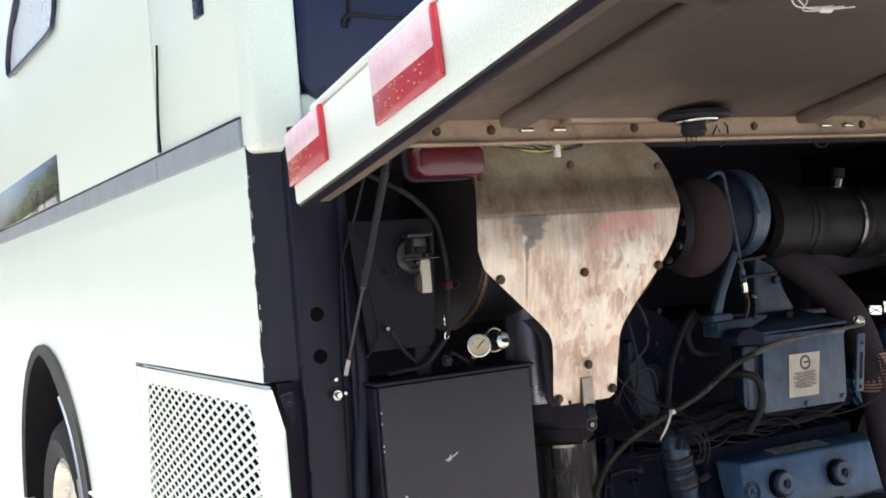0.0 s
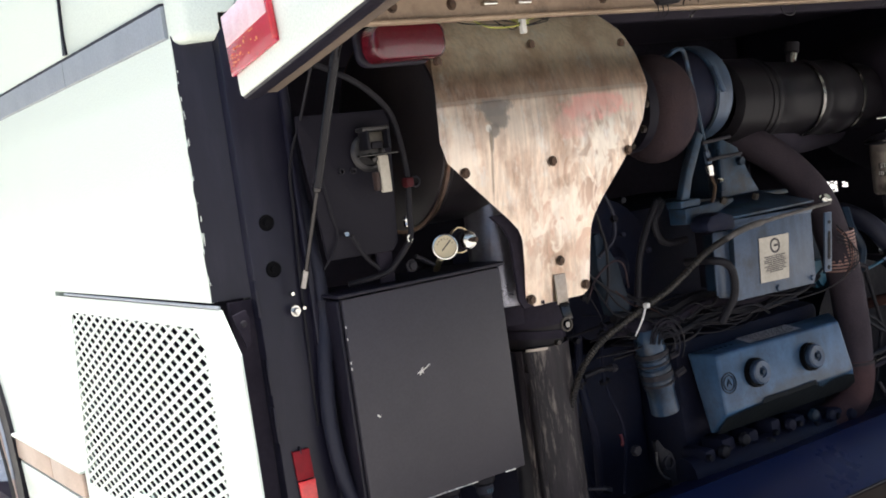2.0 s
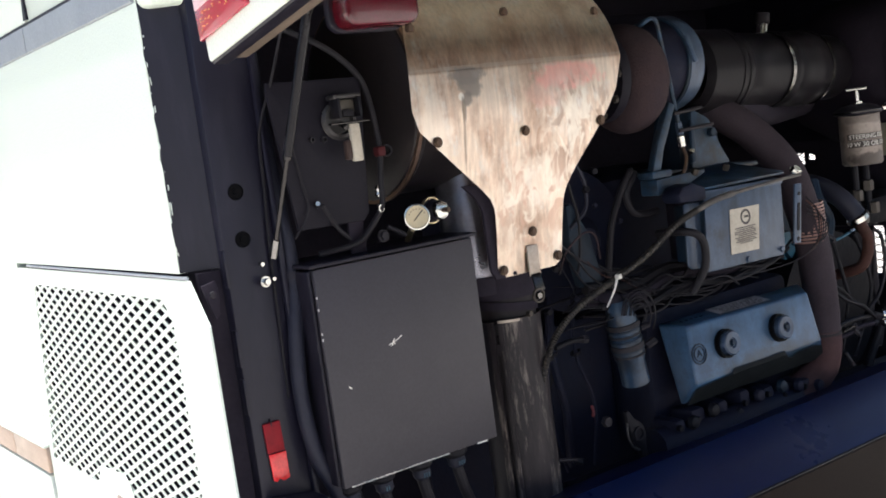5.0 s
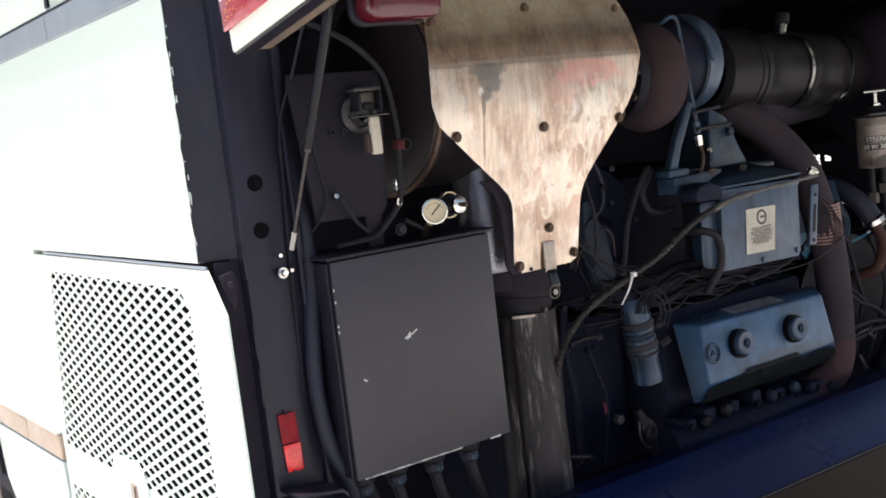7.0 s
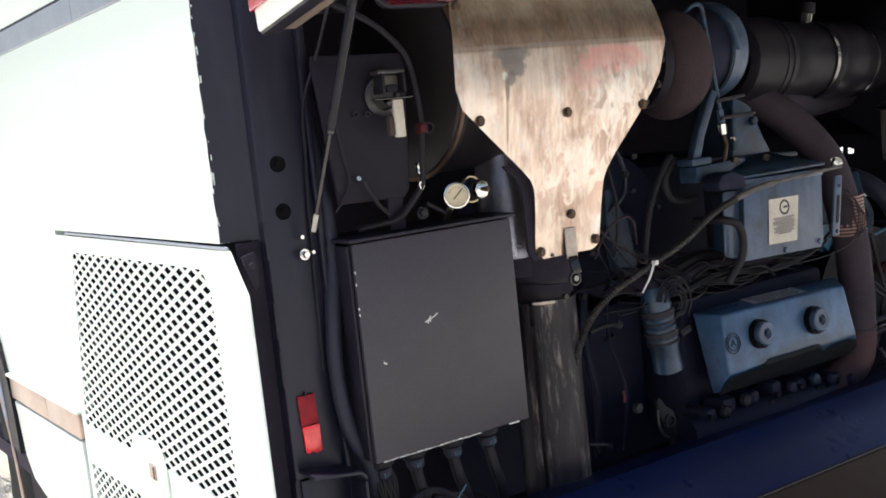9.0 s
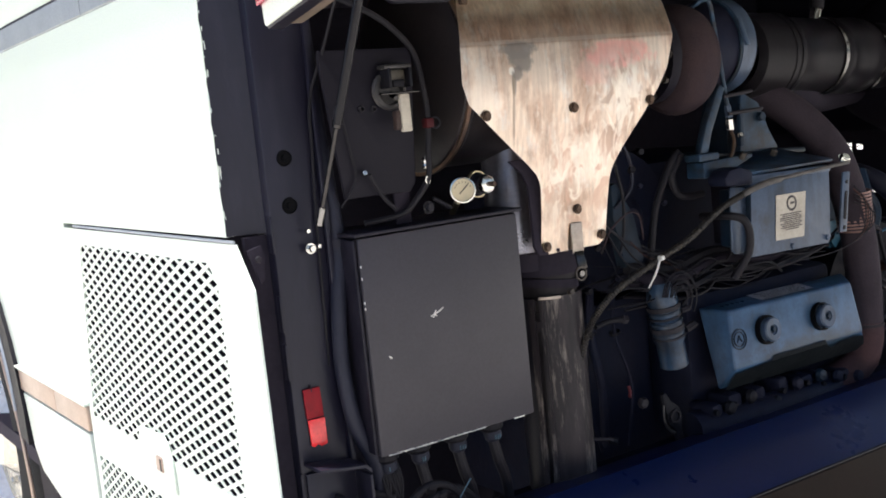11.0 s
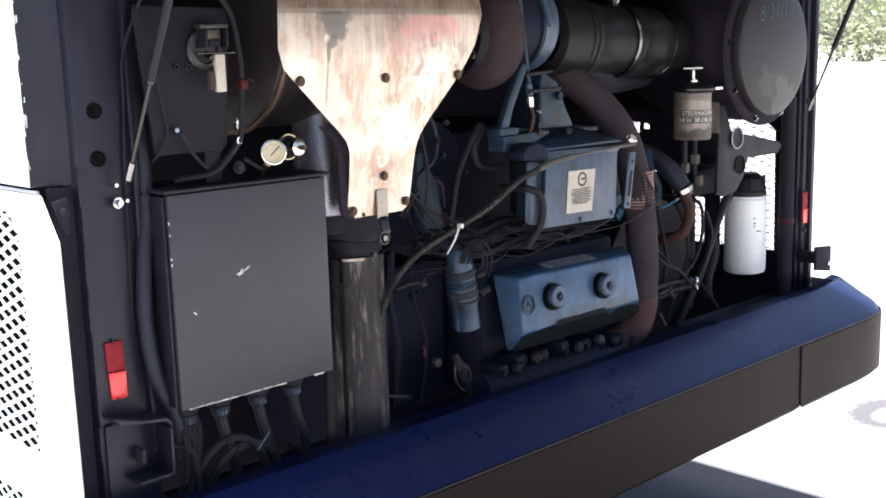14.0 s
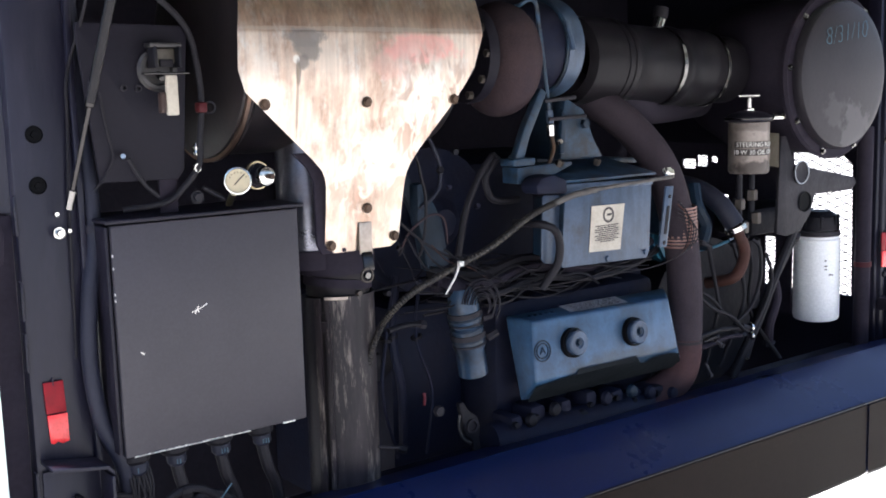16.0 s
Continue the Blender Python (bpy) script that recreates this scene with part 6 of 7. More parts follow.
def band(z0, z1, r, a0, a1):
    bm = bmesh.new()
    prev = None
    for k in range(25):
        a = radians(a0 + (a1 - a0) * k / 24)
        c = [bm.verts.new((RC.x + r * math.sin(a), RC.y - r * math.cos(a), z)) for z in (z0, z1)]
        if prev:
            bm.faces.new((prev[0], c[0], c[1], prev[1]))
        prev = c
    return bm


lbl = part("label_band", band(1.3385, 1.3535, 0.0513, -95, 36), BANDINK, rs, "dark brown printed band")
part("label_band", band(1.319, 1.335, 0.0513, -95, 36), BANDINK, rs, "dark brown printed band")
wrapped("STEERING FLUID", 0.0158, 1.3455, 0.0514, -24, INKW, lbl)
wrapped("10 W 30 OIL ONLY", 0.0158, 1.3265, 0.0514, -24, INKW, lbl)
part("side_label", band(1.285, 1.37, 0.073, 38, 105), LABEL, rs, "stained paper tag")
hexbolt((1.93, 0.02, 1.412), (1, -0.3, 0), 0.008, 0.04, CHROME, rs, "clamp_screw")
for x, z in ((1.85, 1.18), (1.9, 1.2)):
    f = thing("hose_fitting", (x, 0.06, z - 0.06), "brass and steel hose fitting under the reservoir", "fitting", "reservoir fittings")
    part("neck", rod((x, 0.06, z - 0.05), (x, 0.06, 1.273), 0.009, 10), IRON, f)
    part("nut", rod((x, 0.06, z), (x, 0.06, z + 0.028), 0.016, 6), DULLBRASS, f)
    part("lower_nut", rod((x + 0.006, 0.05, z - 0.06), (x + 0.006, 0.05, z - 0.03), 0.014, 6), DULLBRASS, f)

pb = thing("mounting_bracket", (2.0, 0.03, 1.1), "dull grey steel mounting bracket with a round emblem", "bracket")
part("plate", slab([(1.955, 1.11), (1.968, 1.36), (1.99, 1.36), (2.03, 1.285), (2.30, 1.235), (2.315, 1.218), (2.29, 1.2), (2.12, 1.2), (2.10, 1.15), (2.06, 1.11), (2.0, 1.10)], 0.02, 0.03, "y", 0.003), TRANS, pb)
part("emblem_disc", lathe([(0, 0), (0.026, 0), (0.03, 0.003), (0.03, 0.006), (0.025, 0.004), (0, 0.004)], (2.05, 0.02, 1.264), (0, -1, 0), 24), TRANS, pb, "round embossed badge")
part("emblem_rim", ring((2.05, 0.014, 1.264), (0, 1, 0), 0.0285, 0.003, 0.0025), RAIL, pb)
part("hole_rim", lathe([(0.0, -0.0005), (0.024, -0.001), (0.027, 0.002), (0.024, 0.001)], (2.071, 0.0185, 1.185), (0, -1, 0), 20), HOLE, pb, "dark round hole")
fl = thing("spin_on_filter", (2.25, 0.12, 0.83), "white spin-on oil filter under a black head", "filter")
FC = Vector((2.29, 0.125, 0))
part("can", lathe([(0, 0.822), (0.05, 0.822), (0.06, 0.826), (0.064, 0.835), (0.064, 1.055), (0.06, 1.06), (0.06, 1.072), (0, 1.072)], FC, (0, 0, 1), 40), FILTERW, fl)
part("base_rim", ring(FC + Vector((0, 0, 1.073)), (0, 0, 1), 0.056, 0.014, 0.006, 36), TRANS, fl)
hdp = part("filter_head", lathe([(0.058, 1.082), (0.06, 1.09), (0.055, 1.12), (0.035, 1.135), (0, 1.135)], FC, (0, 0, 1), 24), IRON, fl)
for k in range(8):
    a = k * math.tau / 8
    part("head_rib", cube(FC.x + 0.03, FC.x + 0.06, FC.y - 0.004, FC.y + 0.004, 1.085, 1.125, 0.002, turn=about(FC, Matrix.Rotation(a, 4, "Z"))), IRON, hdp)
mk = bmesh.new()
for dx, z, w in ((-0.62, 0.985, 0.1), (-0.6, 0.975, 0.06), (-0.42, 0.96, 0.06), (-0.3, 0.959, 0.05), (-0.62, 1.0, 0.05)):
    for j in range(3):
        a = dx + w * j / 3
        cube(FC.x + 0.0645 * math.sin(a) - 0.002, FC.x + 0.0645 * math.sin(a) + 0.002, FC.y - 0.0652 * math.cos(a), FC.y - 0.0642 * math.cos(a) + 0.001, z - 0.0015, z + 0.002, bm=mk)
part("print", mk, INK, fl)
f2 = thing("spin_on_filter", (2.1, 0.25, 0.85), "grey filter hidden behind the white one", "filter")
part("can", lathe([(0, 0.86), (0.05, 0.865), (0.055, 0.88), (0.055, 1.06), (0, 1.065)], (2.12, 0.26, 0), (0, 0, 1), 28), TRANS, f2)
part("head", cube(2.04, 2.3, 0.16, 0.3, 1.08, 1.16, 0.02), IRON, f2)

ac = thing("air_cleaner", (2.13, 0.2, 1.3), "round black air cleaner canister with a chalked date on its lid", "air cleaner")
AC = Vector((2.152, -0.03, 1.512))
part("canister", lathe([(0.2, 0.03), (0.205, 0.05), (0.2, 0.3), (0.15, 0.4), (0, 0.4)], AC, (0, 1, 0), 56), PITCH, ac)
fg = part("flange", lathe([(0.17, 0.018), (0.212, 0.016), (0.218, 0.024), (0.216, 0.034), (0.19, 0.036)], AC, (0, 1, 0), 64), PITCH, ac)
part("lid", lathe([(0, -0.016), (0.165, -0.014), (0.186, -0.008), (0.192, 0.004), (0.19, 0.018), (0.17, 0.02)], AC, (0, 1, 0), 64), DISH, ac)
for k in range(9):
    a = radians(14 + 40 * k)
    hexbolt(AC + Vector((0.203 * math.cos(a), 0.016, 0.203 * math.sin(a))), (0, -1, 0), 0.006, 0.008, BANDSTEEL, fg, "lid_bolt", 0.009)
dt = lettering("8/31/10", 0.062, 0.0003, -0.0016)
for v in dt.verts:
    v.co.x += 0.18 * v.co.y + 0.0015 * math.sin(v.co.y * 300)
m = Matrix.Translation(AC + Vector((-0.004, -0.0168, 0.105))) @ Matrix.Rotation(radians(90), 4, "X") @ Matrix.Rotation(radians(7), 4, "Z") @ Matrix.Diagonal((1.0, 1.05, 1, 1))
dt.transform(m)
part("chalk_date", dt, CHALK, ac, "date chalked in pale blue", False)

# hoses and castings low at the far side
h1 = thing("return_hose", (1.93, 0.1, 0.95), "rust-red hose with a silver clamp", "hose")
part("upper_run", tube([(1.76, 0.2, 1.25), (1.765, 0.12, 1.235), (1.775, 0.06, 1.2), (1.797, 0.03, 1.148)], 0.025, 14), HOSEBLUE, h1)
part("clamp", ring((1.799, 0.03, 1.141), (0.35, -0.2, -0.9), 0.0262, 0.012, 0.0025), STEEL, h1)
part("lower_run", tube([(1.8, 0.03, 1.14), (1.815, 0.03, 1.118), (1.835, 0.03, 1.085), (1.833, 0.035, 1.043), (1.815, 0.05, 1.01), (1.8, 0.12, 0.99)], 0.0145, 14), RUST, h1)
pu = thing("water_pump", (1.75, 0.25, 1.0), "grimy teal painted pump housing", "pump")
part("housing", lathe([(0, 0), (0.08, 0), (0.1, 0.03), (0.1, 0.12), (0, 0.12)], (1.76, 0.3, 1.13), (0.1, -1, 0), 26), TEAL, pu)
part("rim", ring((1.765, 0.2, 1.13), (0.1, -1, 0), 0.09, 0.012, 0.012), TEAL, pu)
part("bolt_boss", cube(1.62, 1.7, 0.12, 0.2, 1.13, 1.3, 0.02), BLUEDK, pu)
for pts, r in (([(2.098, 0.06, 1.122), (2.014, 0.06, 1.002), (1.944, 0.06, 0.89), (1.89, 0.06, 0.823), (1.84, 0.07, 0.74)], 0.012),
               ([(2.14, 0.09, 1.09), (2.05, 0.09, 0.98), (1.975, 0.09, 0.88), (1.91, 0.08, 0.78)], 0.011),
               ([(1.905, 0.06, 1.1), (1.926, 0.05, 1.073), (1.93, 0.05, 0.998), (1.894, 0.05, 0.929), (1.825, 0.05, 0.887)], 0.005),
               ([(1.68, 0.06, 1.0), (1.735, 0.05, 0.966), (1.79, 0.05, 0.92), (1.854, 0.04, 0.88)], 0.004),
               ([(1.66, 0.04, 0.88), (1.76, 0.04, 0.886), (1.854, 0.04, 0.877)], 0.007)):
    hs = thing("fuel_line", pts[-1], "black rubber fuel line at the far side of the engine", "hose", "fuel lines")
    part("line", tube(pts, r, 9), RUBBER, hs)
    part("end_nut", rod(pts[0], Vector(pts[0]).lerp(Vector(pts[1]), 0.15), r * 1.4, 6), TRANS, hs)
pw = thing("fuel_line", (1.66, 0.1, 1.1), "thin pale plastic line across the pump", "hose", "fuel lines")
part("line", tube([(1.62, 0.1, 1.105), (1.70, 0.09, 1.088), (1.79, 0.09, 1.088), (1.86, 0.09, 1.1)], 0.004, 8), TEAL, pw)
part("end_nut", rod((1.85, 0.09, 1.098), (1.868, 0.09, 1.102), 0.006, 6), CHROME, pw)
random.seed(31)
for k in range(4):
    x, z = 1.66 + 0.1 * k, 1.1 - 0.02 * random.random()
    e = Vector((1.62 + 0.5 * random.random(), 0.03 + 0.05 * random.random(), 0.76 + 0.08 * random.random()))
    y = 0.06 + 0.12 * random.random()
    pts = [(x, y, z), (x + random.uniform(-0.04, 0.06), y - 0.02, 0.98 + random.uniform(-0.04, 0.06)), (0.5 * (x + e.x) + random.uniform(-0.05, 0.05), y - 0.02, 0.9 + random.uniform(-0.03, 0.03)), tuple(e)]
    hs = thing("fuel_line", pts[-1], "thin oily black line low at the far side", "hose", "fuel lines")
    part("line", tube(pts, random.choice((0.003, 0.005, 0.007)), 8), random.choice((RUBBER, PITCH, PITCH)), hs)
    part("end_nut", rod(pts[0], Vector(pts[0]).lerp(Vector(pts[1]), 0.1), 0.011, 6), random.choice((TRANS, IRON, DULLBRASS)), hs)
for k in range(4):
    x = 0.76 + 0.04 * k
    y = 0.1 + 0.08 * random.random()
    pts = [(x + 0.05 * random.random(), y, 1.12), (x + random.uniform(-0.02, 0.03), y - 0.02, 1.0), (x + random.uniform(-0.03, 0.03), y - 0.02, 0.88), (x + 0.04 * random.random(), y, 0.74)]
    hs = thing("engine_hose", pts[-1], "oily black hose in the shadow beside the engine", "hose", "engine hoses")
    part("hose", tube(pts, random.choice((0.004, 0.007, 0.01)), 9), ENGINE, hs)
    part("clip", ring(pts[1], Vector(pts[2]) - Vector(pts[1]), 0.0105, 0.006, 0.0015), IRON, hs)
cr = thing("cross_pipe", (0.78, 0.02, 1.04), "short dull pipe reaching from the exhaust into the bay", "pipe")
part("pipe", tube([(0.735, 0.02, 1.046), (0.78, 0.02, 1.05), (0.825, 0.03, 1.043)], 0.006, 9), IRON, cr)
part("nut", rod((0.815, 0.028, 1.045), (0.83, 0.03, 1.042), 0.009, 6), TRANS, cr)
pl2 = thing("belt_pulley", (0.79, 0.18, 0.93), "dark belt pulley deep beside the engine", "pulley")
part("wheel", lathe([(0, 0), (0.05, 0), (0.052, 0.006), (0.046, 0.014), (0.052, 0.022), (0.05, 0.028), (0, 0.03)], (0.8, 0.2, 0.95), (0, -1, 0), 28), IRON, pl2)
part("hub", lathe([(0, 0), (0.016, 0), (0.014, 0.012), (0, 0.014)], (0.8, 0.17, 0.95), (0, -1, 0), 16), IRON, pl2)
for pts, r, mat in (([(1.66, 0.03, 0.985), (1.72, 0.03, 0.945), (1.79, 0.03, 0.915), (1.85, 0.03, 0.865)], 0.0045, RUBBER),
                    ([(1.95, 0.05, 1.06), (1.965, 0.04, 1.0), (1.945, 0.04, 0.94), (1.9, 0.04, 0.88), (1.86, 0.03, 0.855)], 0.0045, RUBBER),
                    ([(1.64, 0.02, 0.86), (1.7, 0.02, 0.862), (1.76, 0.025, 0.868), (1.84, 0.03, 0.862)], 0.006, PITCH),
                    ([(2.02, 0.08, 1.0), (2.03, 0.07, 0.93), (2.0, 0.07, 0.86), (2.01, 0.08, 0.8)], 0.012, PITCH),
                    ([(1.72, 0.1, 1.25), (1.71, 0.08, 1.2), (1.73, 0.07, 1.15), (1.7, 0.06, 1.1)], 0.018, BLUEDK)):
    hs = thing("fuel_line", pts[-1], "oily dark line low at the far side of the engine", "hose", "fuel lines")
    part("line", tube(pts, r, 9), mat, hs)
    part("end_nut", rod(pts[-1], Vector(pts[-1]).lerp(Vector(pts[-2]), 0.2), r * 1.4, 6), random.choice((TRANS, IRON)), hs)
stub = thing("hose_clamp_screw", (1.63, -0.03, 0.88), "bright worm screws sticking out of the hose clamp", "clamp screw")
for q, w in (((1.615, -0.03, 0.893), (1, -0.2, 0.15)), ((1.65, -0.03, 0.888), (0.8, 0.1, -0.5)), ((1.625, -0.02, 0.835), (0.3, -0.3, -1))):
    part("screw", rod(q, Vector(q) + Vector(w).normalized() * 0.03, 0.0045, 8), TRANS, stub)
    part("head", rod(Vector(q) + Vector(w).normalized() * 0.03, Vector(q) + Vector(w).normalized() * 0.038, 0.007, 6), TRANS, stub)
un = thing("pipe_union", (1.85, 0.03, 0.87), "bright ringed steel pipe union low beside the engine", "fitting")
part("union", rod((1.835, 0.035, 0.884), (1.865, 0.03, 0.872), 0.009, 10), TRANS, un)
part("ring_nut", ring((1.862, 0.028, 0.878), (1, -0.3, -0.2), 0.0095, 0.006, 0.003), CHROME, un, "bright ring nut")
part("ring_nut", ring((1.868, 0.03, 0.856), (1, -0.3, 0.3), 0.0085, 0.005, 0.003), CHROME, un, "bright ring nut")

# ---- bumper ----
bu = thing("rear_bumper", (1.25, -0.2, 0.48), "glossy dark blue rear bumper with a sloping top", "bumper")
sec = [(0.02, 0.765), (-0.1, 0.797), (-0.232, 0.742), (-0.25, 0.724), (-0.25, 0.555), (-0.235, 0.54), (0.02, 0.54)]
stations = [(-0.03, 0.55, 0.0), (0.0, 0.97, 0.0), (0.03, 1.0, 0.0), (0.35, 1.0, 0.0), (0.7, 1.0, 0.0), (1.05, 1.0, 0.0), (1.4, 1.0, 0.0), (1.75, 1.0, 0.0), (2.1, 1.0, 0.0), (2.33, 1.0, 0.0), (2.4, 0.985, 0.0), (2.46, 0.95, 0.0), (2.51, 0.88, 0.0), (2.545, 0.77, 0.0), (2.565, 0.6, 0.0), (2.575, 0.35, 0.0)]
bb = bmesh.new()
rows = []
for x, f, dz in stations:
    z_drop = -0.01 * (x / 2.5)
    rows.append([bb.verts.new((x, 0.02 + (y - 0.02) * f, z + z_drop)) for y, z in sec])
for a, b in zip(rows, rows[1:]):
    for k in range(len(sec)):
        l = (k + 1) % len(sec)
        bb.faces.new((a[k], a[l], b[l], b[k]))
bb.faces.new(rows[0][::-1]), bb.faces.new(rows[-1])
part("shell", bb, BUMPER, bu)
def face_cover(rows_in, name, y_out):
    fb = bmesh.new()
    prev = None
    for x, f, dz in rows_in:
        c = [fb.verts.new((x, 0.02 + (y - y_out - 0.02) * f, z - 0.01 * (x / 2.5))) for y, z in ((-0.2465, 0.729), (-0.252, 0.722), (-0.2525, 0.553), (-0.238, 0.5385))]
        if prev:
            for k in range(3):
                fb.faces.new((prev[k], prev[k + 1], c[k + 1], c[k]))
        prev = c
    bmesh.ops.solidify(fb, geom=fb.faces[:], thickness=-0.002)
    part(name, fb, BFRONT, bu, "lower face, brown ground reflection put into its colour")


inner = [q for q in stations if 0 <= q[0] < 1.9]
face_cover(inner + [(1.948, 1.0, 0.0)], "face_cover", 0.0)
face_cover([(1.952, 1.0, 0.0)] + [q for q in stations[:-2] if q[0] > 2.0], "face_cover", 0.003)
# Thin pale tube drawn along the edge as a painted highlight.
part("edge_highlight", tube([(x, 0.02 + (-0.2515 - 0.02) * f, 0.7275 - 0.01 * (x / 2.5)) for x, f, dz in stations[1:-3]], 0.0016, 6, 3), KEEP, bu, "thin pale strip drawn for the edge highlight")
part("back_ledge", cube(0.06, 2.4, 0.0, 0.1, 0.62, 0.74, 0.005), BLACK, bu)

# ---- raised hatch ----
hatch = thing("engine_hatch", (1.23, -0.24, 1.74), "white engine hatch lifted open, tan underside, red tail lamps", "hatch")
UP = 0.176
L = 1.02


def lid(x, d, h):
    """A place on the lid: d out along it from its hinge edge, h up from its lower rim."""
    c, s = math.cos(math.atan(UP)), math.sin(math.atan(UP))
    return Vector((x, -0.2 - d * c + h * s * 0.5, 1.637 + d * s + h * c))


def lid_box(x0, x1, d0, d1, h0, h1, bevel=0.0, bm=None):
    own = cube(x0, x1, d0, d1, h0, h1, bevel)
    for v in own.verts:
        v.co = lid(v.co.x, v.co.y, v.co.z)
    return joined(bm, own)


part("left_flange", lid_box(-0.012, 0.004, 0.0, L, 0.0, 0.118, 0.006), LIDWHITE, hatch)
part("left_rim", lid_box(-0.008, 0.018, 0.002, L, -0.004, 0.012, 0.004), BLACK, hatch, "dark rubber rim seal")
part("right_flange", lid_box(W - 0.004, W + 0.012, 0.0, L, 0.0, 0.118, 0.006), LIDWHITE, hatch)
part("outer_skin", lid_box(-0.012, W + 0.012, 0.1, L, 0.12, 0.133, 0.004), LIDWHITE, hatch)
part("far_edge", lid_box(-0.012, W + 0.012, L + 0.003, L + 0.02, -0.0, 0.133, 0.004), LIDWHITE, hatch)
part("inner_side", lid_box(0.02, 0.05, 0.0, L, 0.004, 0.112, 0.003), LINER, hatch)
liner = part("liner", lid_box(0.05, W - 0.05, 0.1, L, 0.108, 0.114, 0.003), LINER, hatch, "stained tan inner liner, darker shading painted at the left middle")
part("hinge_lip", cube(0.12, W - 0.06, -0.235, -0.225, 1.726, 1.80, 0.002), LIP, hatch, "tan painted lip with bolts")
part("lip_shelf", cube(0.05, W - 0.05, -0.315, -0.236, 1.768, 1.774, 0.001), LINER, hatch)
part("lip_fold", cube(0.12, W - 0.06, -0.255, -0.234, 1.722, 1.728, 0.002), LIP, hatch)
for k, x in enumerate((0.24, 0.35, 0.67, 0.98, 1.3, 1.62, 1.9, 2.1, 2.25)):
    hexbolt((x, -0.235, 1.75), (0, -1, 0), 0.0075, 0.006, BOLT, hatch, "lip_bolt", 0.009)
for x in (0.42, 0.49, 1.18, 1.25, 1.95, 2.02):
    part("lip_clip", cube(x - 0.014, x + 0.014, -0.247, -0.235, 1.745, 1.752, 0.002), STEEL, hatch, "bright clip")
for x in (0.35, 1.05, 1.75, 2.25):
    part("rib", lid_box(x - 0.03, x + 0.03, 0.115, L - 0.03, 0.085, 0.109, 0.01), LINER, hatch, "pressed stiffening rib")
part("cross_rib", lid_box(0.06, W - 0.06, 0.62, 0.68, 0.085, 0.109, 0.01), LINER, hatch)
part("lip_box", cube(0.5, 0.78, -0.27, -0.236, 1.757, 1.80, 0.004), LIP, hatch)
part("lip_box", cube(1.35, 1.8, -0.27, -0.236, 1.757, 1.80, 0.004), LIP, hatch)


def lamp(d0, d1, h0, h1):
    t = part("tail_lamp", lid_box(-0.019, -0.011, d0, d1, h0, h1, 0.003), REDLENS, hatch, "red wraparound tail lamp lens")
    part("upper_lens", lid_box(-0.0205, -0.012, d0 + 0.004, d1 - 0.01, h0 + 0.042, h1 + 0.002, 0.002), PINKLENS, t, "frosted red lens, sun glare put into its pale pink")
    part("end_lens", lid_box(-0.021, -0.013, d1 - 0.007, d1 + 0.002, h0 + 0.004, h1 + 0.003, 0.003), AMBERLENS, t, "deep red end lens")
    # Tiny orange boxes scattered as painted glints.
    for k in range(26):
        d = d0 + 0.012 + random.random() * (d1 - d0 - 0.05)
        h = h0 + 0.008 + 0.03 * random.random()
        part("facet_glint", lid_box(-0.0203, -0.018, d, d + 0.002 + 0.003 * random.random(), h, h + 0.001 + 0.0014 * random.random(), 0.0004), GLINT, t)


GLINT = material("orange_facet_glint", (0.85, 0.3, 0.12), 0.25, 0, (0.8, 0.15, 0.1), 60, 0.5, coat=0.4)
lamp(0.0, 0.155, 0.03, 0.115)
lamp(0.335, 0.53, 0.022, 0.113)


def marker(x, z, w, group, mat):
    o = thing("marker_lamp", (x, -0.2, z - 0.025), "oblong red marker lamp under the hatch lip", "lamp", group)
    part("lens", slab(rounded(x - w / 2, x + w / 2, z - 0.029, z + 0.029, 0.02), -0.215, -0.165, "y", 0.008, seg=3), mat, o)
    if mat is REDLENS:
        part("rim", slab(rounded(x - w / 2 - 0.009, x + w / 2 + 0.009, z - 0.03, z + 0.031, 0.024), -0.207, -0.166, "y", 0.006, seg=3), PINKLENS, o, "pale frosted rim")
        part("bright_end", slab(rounded(x + w * 0.18, x + w / 2 - 0.003, z - 0.024, z + 0.024, 0.012), -0.218, -0.2, "y", 0.006, seg=3), PINKLENS, o, "paler right end of the lens")
    part("base", slab(rounded(x - w / 2 - 0.004, x + w / 2 + 0.004, z - 0.032, z + 0.032, 0.022), -0.164, -0.15, "y", 0.003), BLACK, o)


marker(0.282, 1.702, 0.132, "marker lamps", MARKER)
marker(1.716, 1.713, 0.092, "marker lamps", REDLENS)
for x in (0.735, 1.40):
    d = thing("rubber_stop", (x, -0.33, 1.74), "black round rubber stop with a bright plate under the hatch", "rubber stop", "rubber stops")
    part("disc", lathe([(0, 0.006), (0.047, 0.006), (0.053, 0.0), (0.064, 0.0), (0.068, 0.006), (0.066, 0.014), (0, 0.016)], (x, -0.33, 1.752), (0, -0.05, 1), 36), RUBBER, d)
    part("plate", lathe([(0, 0), (0.04, 0), (0.042, 0.003), (0.04, 0.006), (0, 0.006)], (x + 0.005, -0.33, 1.745), (0, 0.02, 1), 28), CHROME, d, "bright dished plate")
    part("knob", lathe([(0.0, 0), (0.02, 0.002), (0.025, 0.01), (0.022, 0.026), (0, 0.026)], (x + 0.015, -0.31, 1.722), (0, 0, 1), 18), RUBBER, d)
    for k in range(3):
        part("hair_wire", tube([(x + 0.01 + 0.01 * k, -0.29, 1.728), (x + 0.03 + 0.012 * k, -0.27, 1.732), (x + 0.036 + 0.012 * k, -0.265, 1.716), (x + 0.03 + 0.01 * k, -0.26, 1.706)], 0.0011, 5), RUBBER, d)
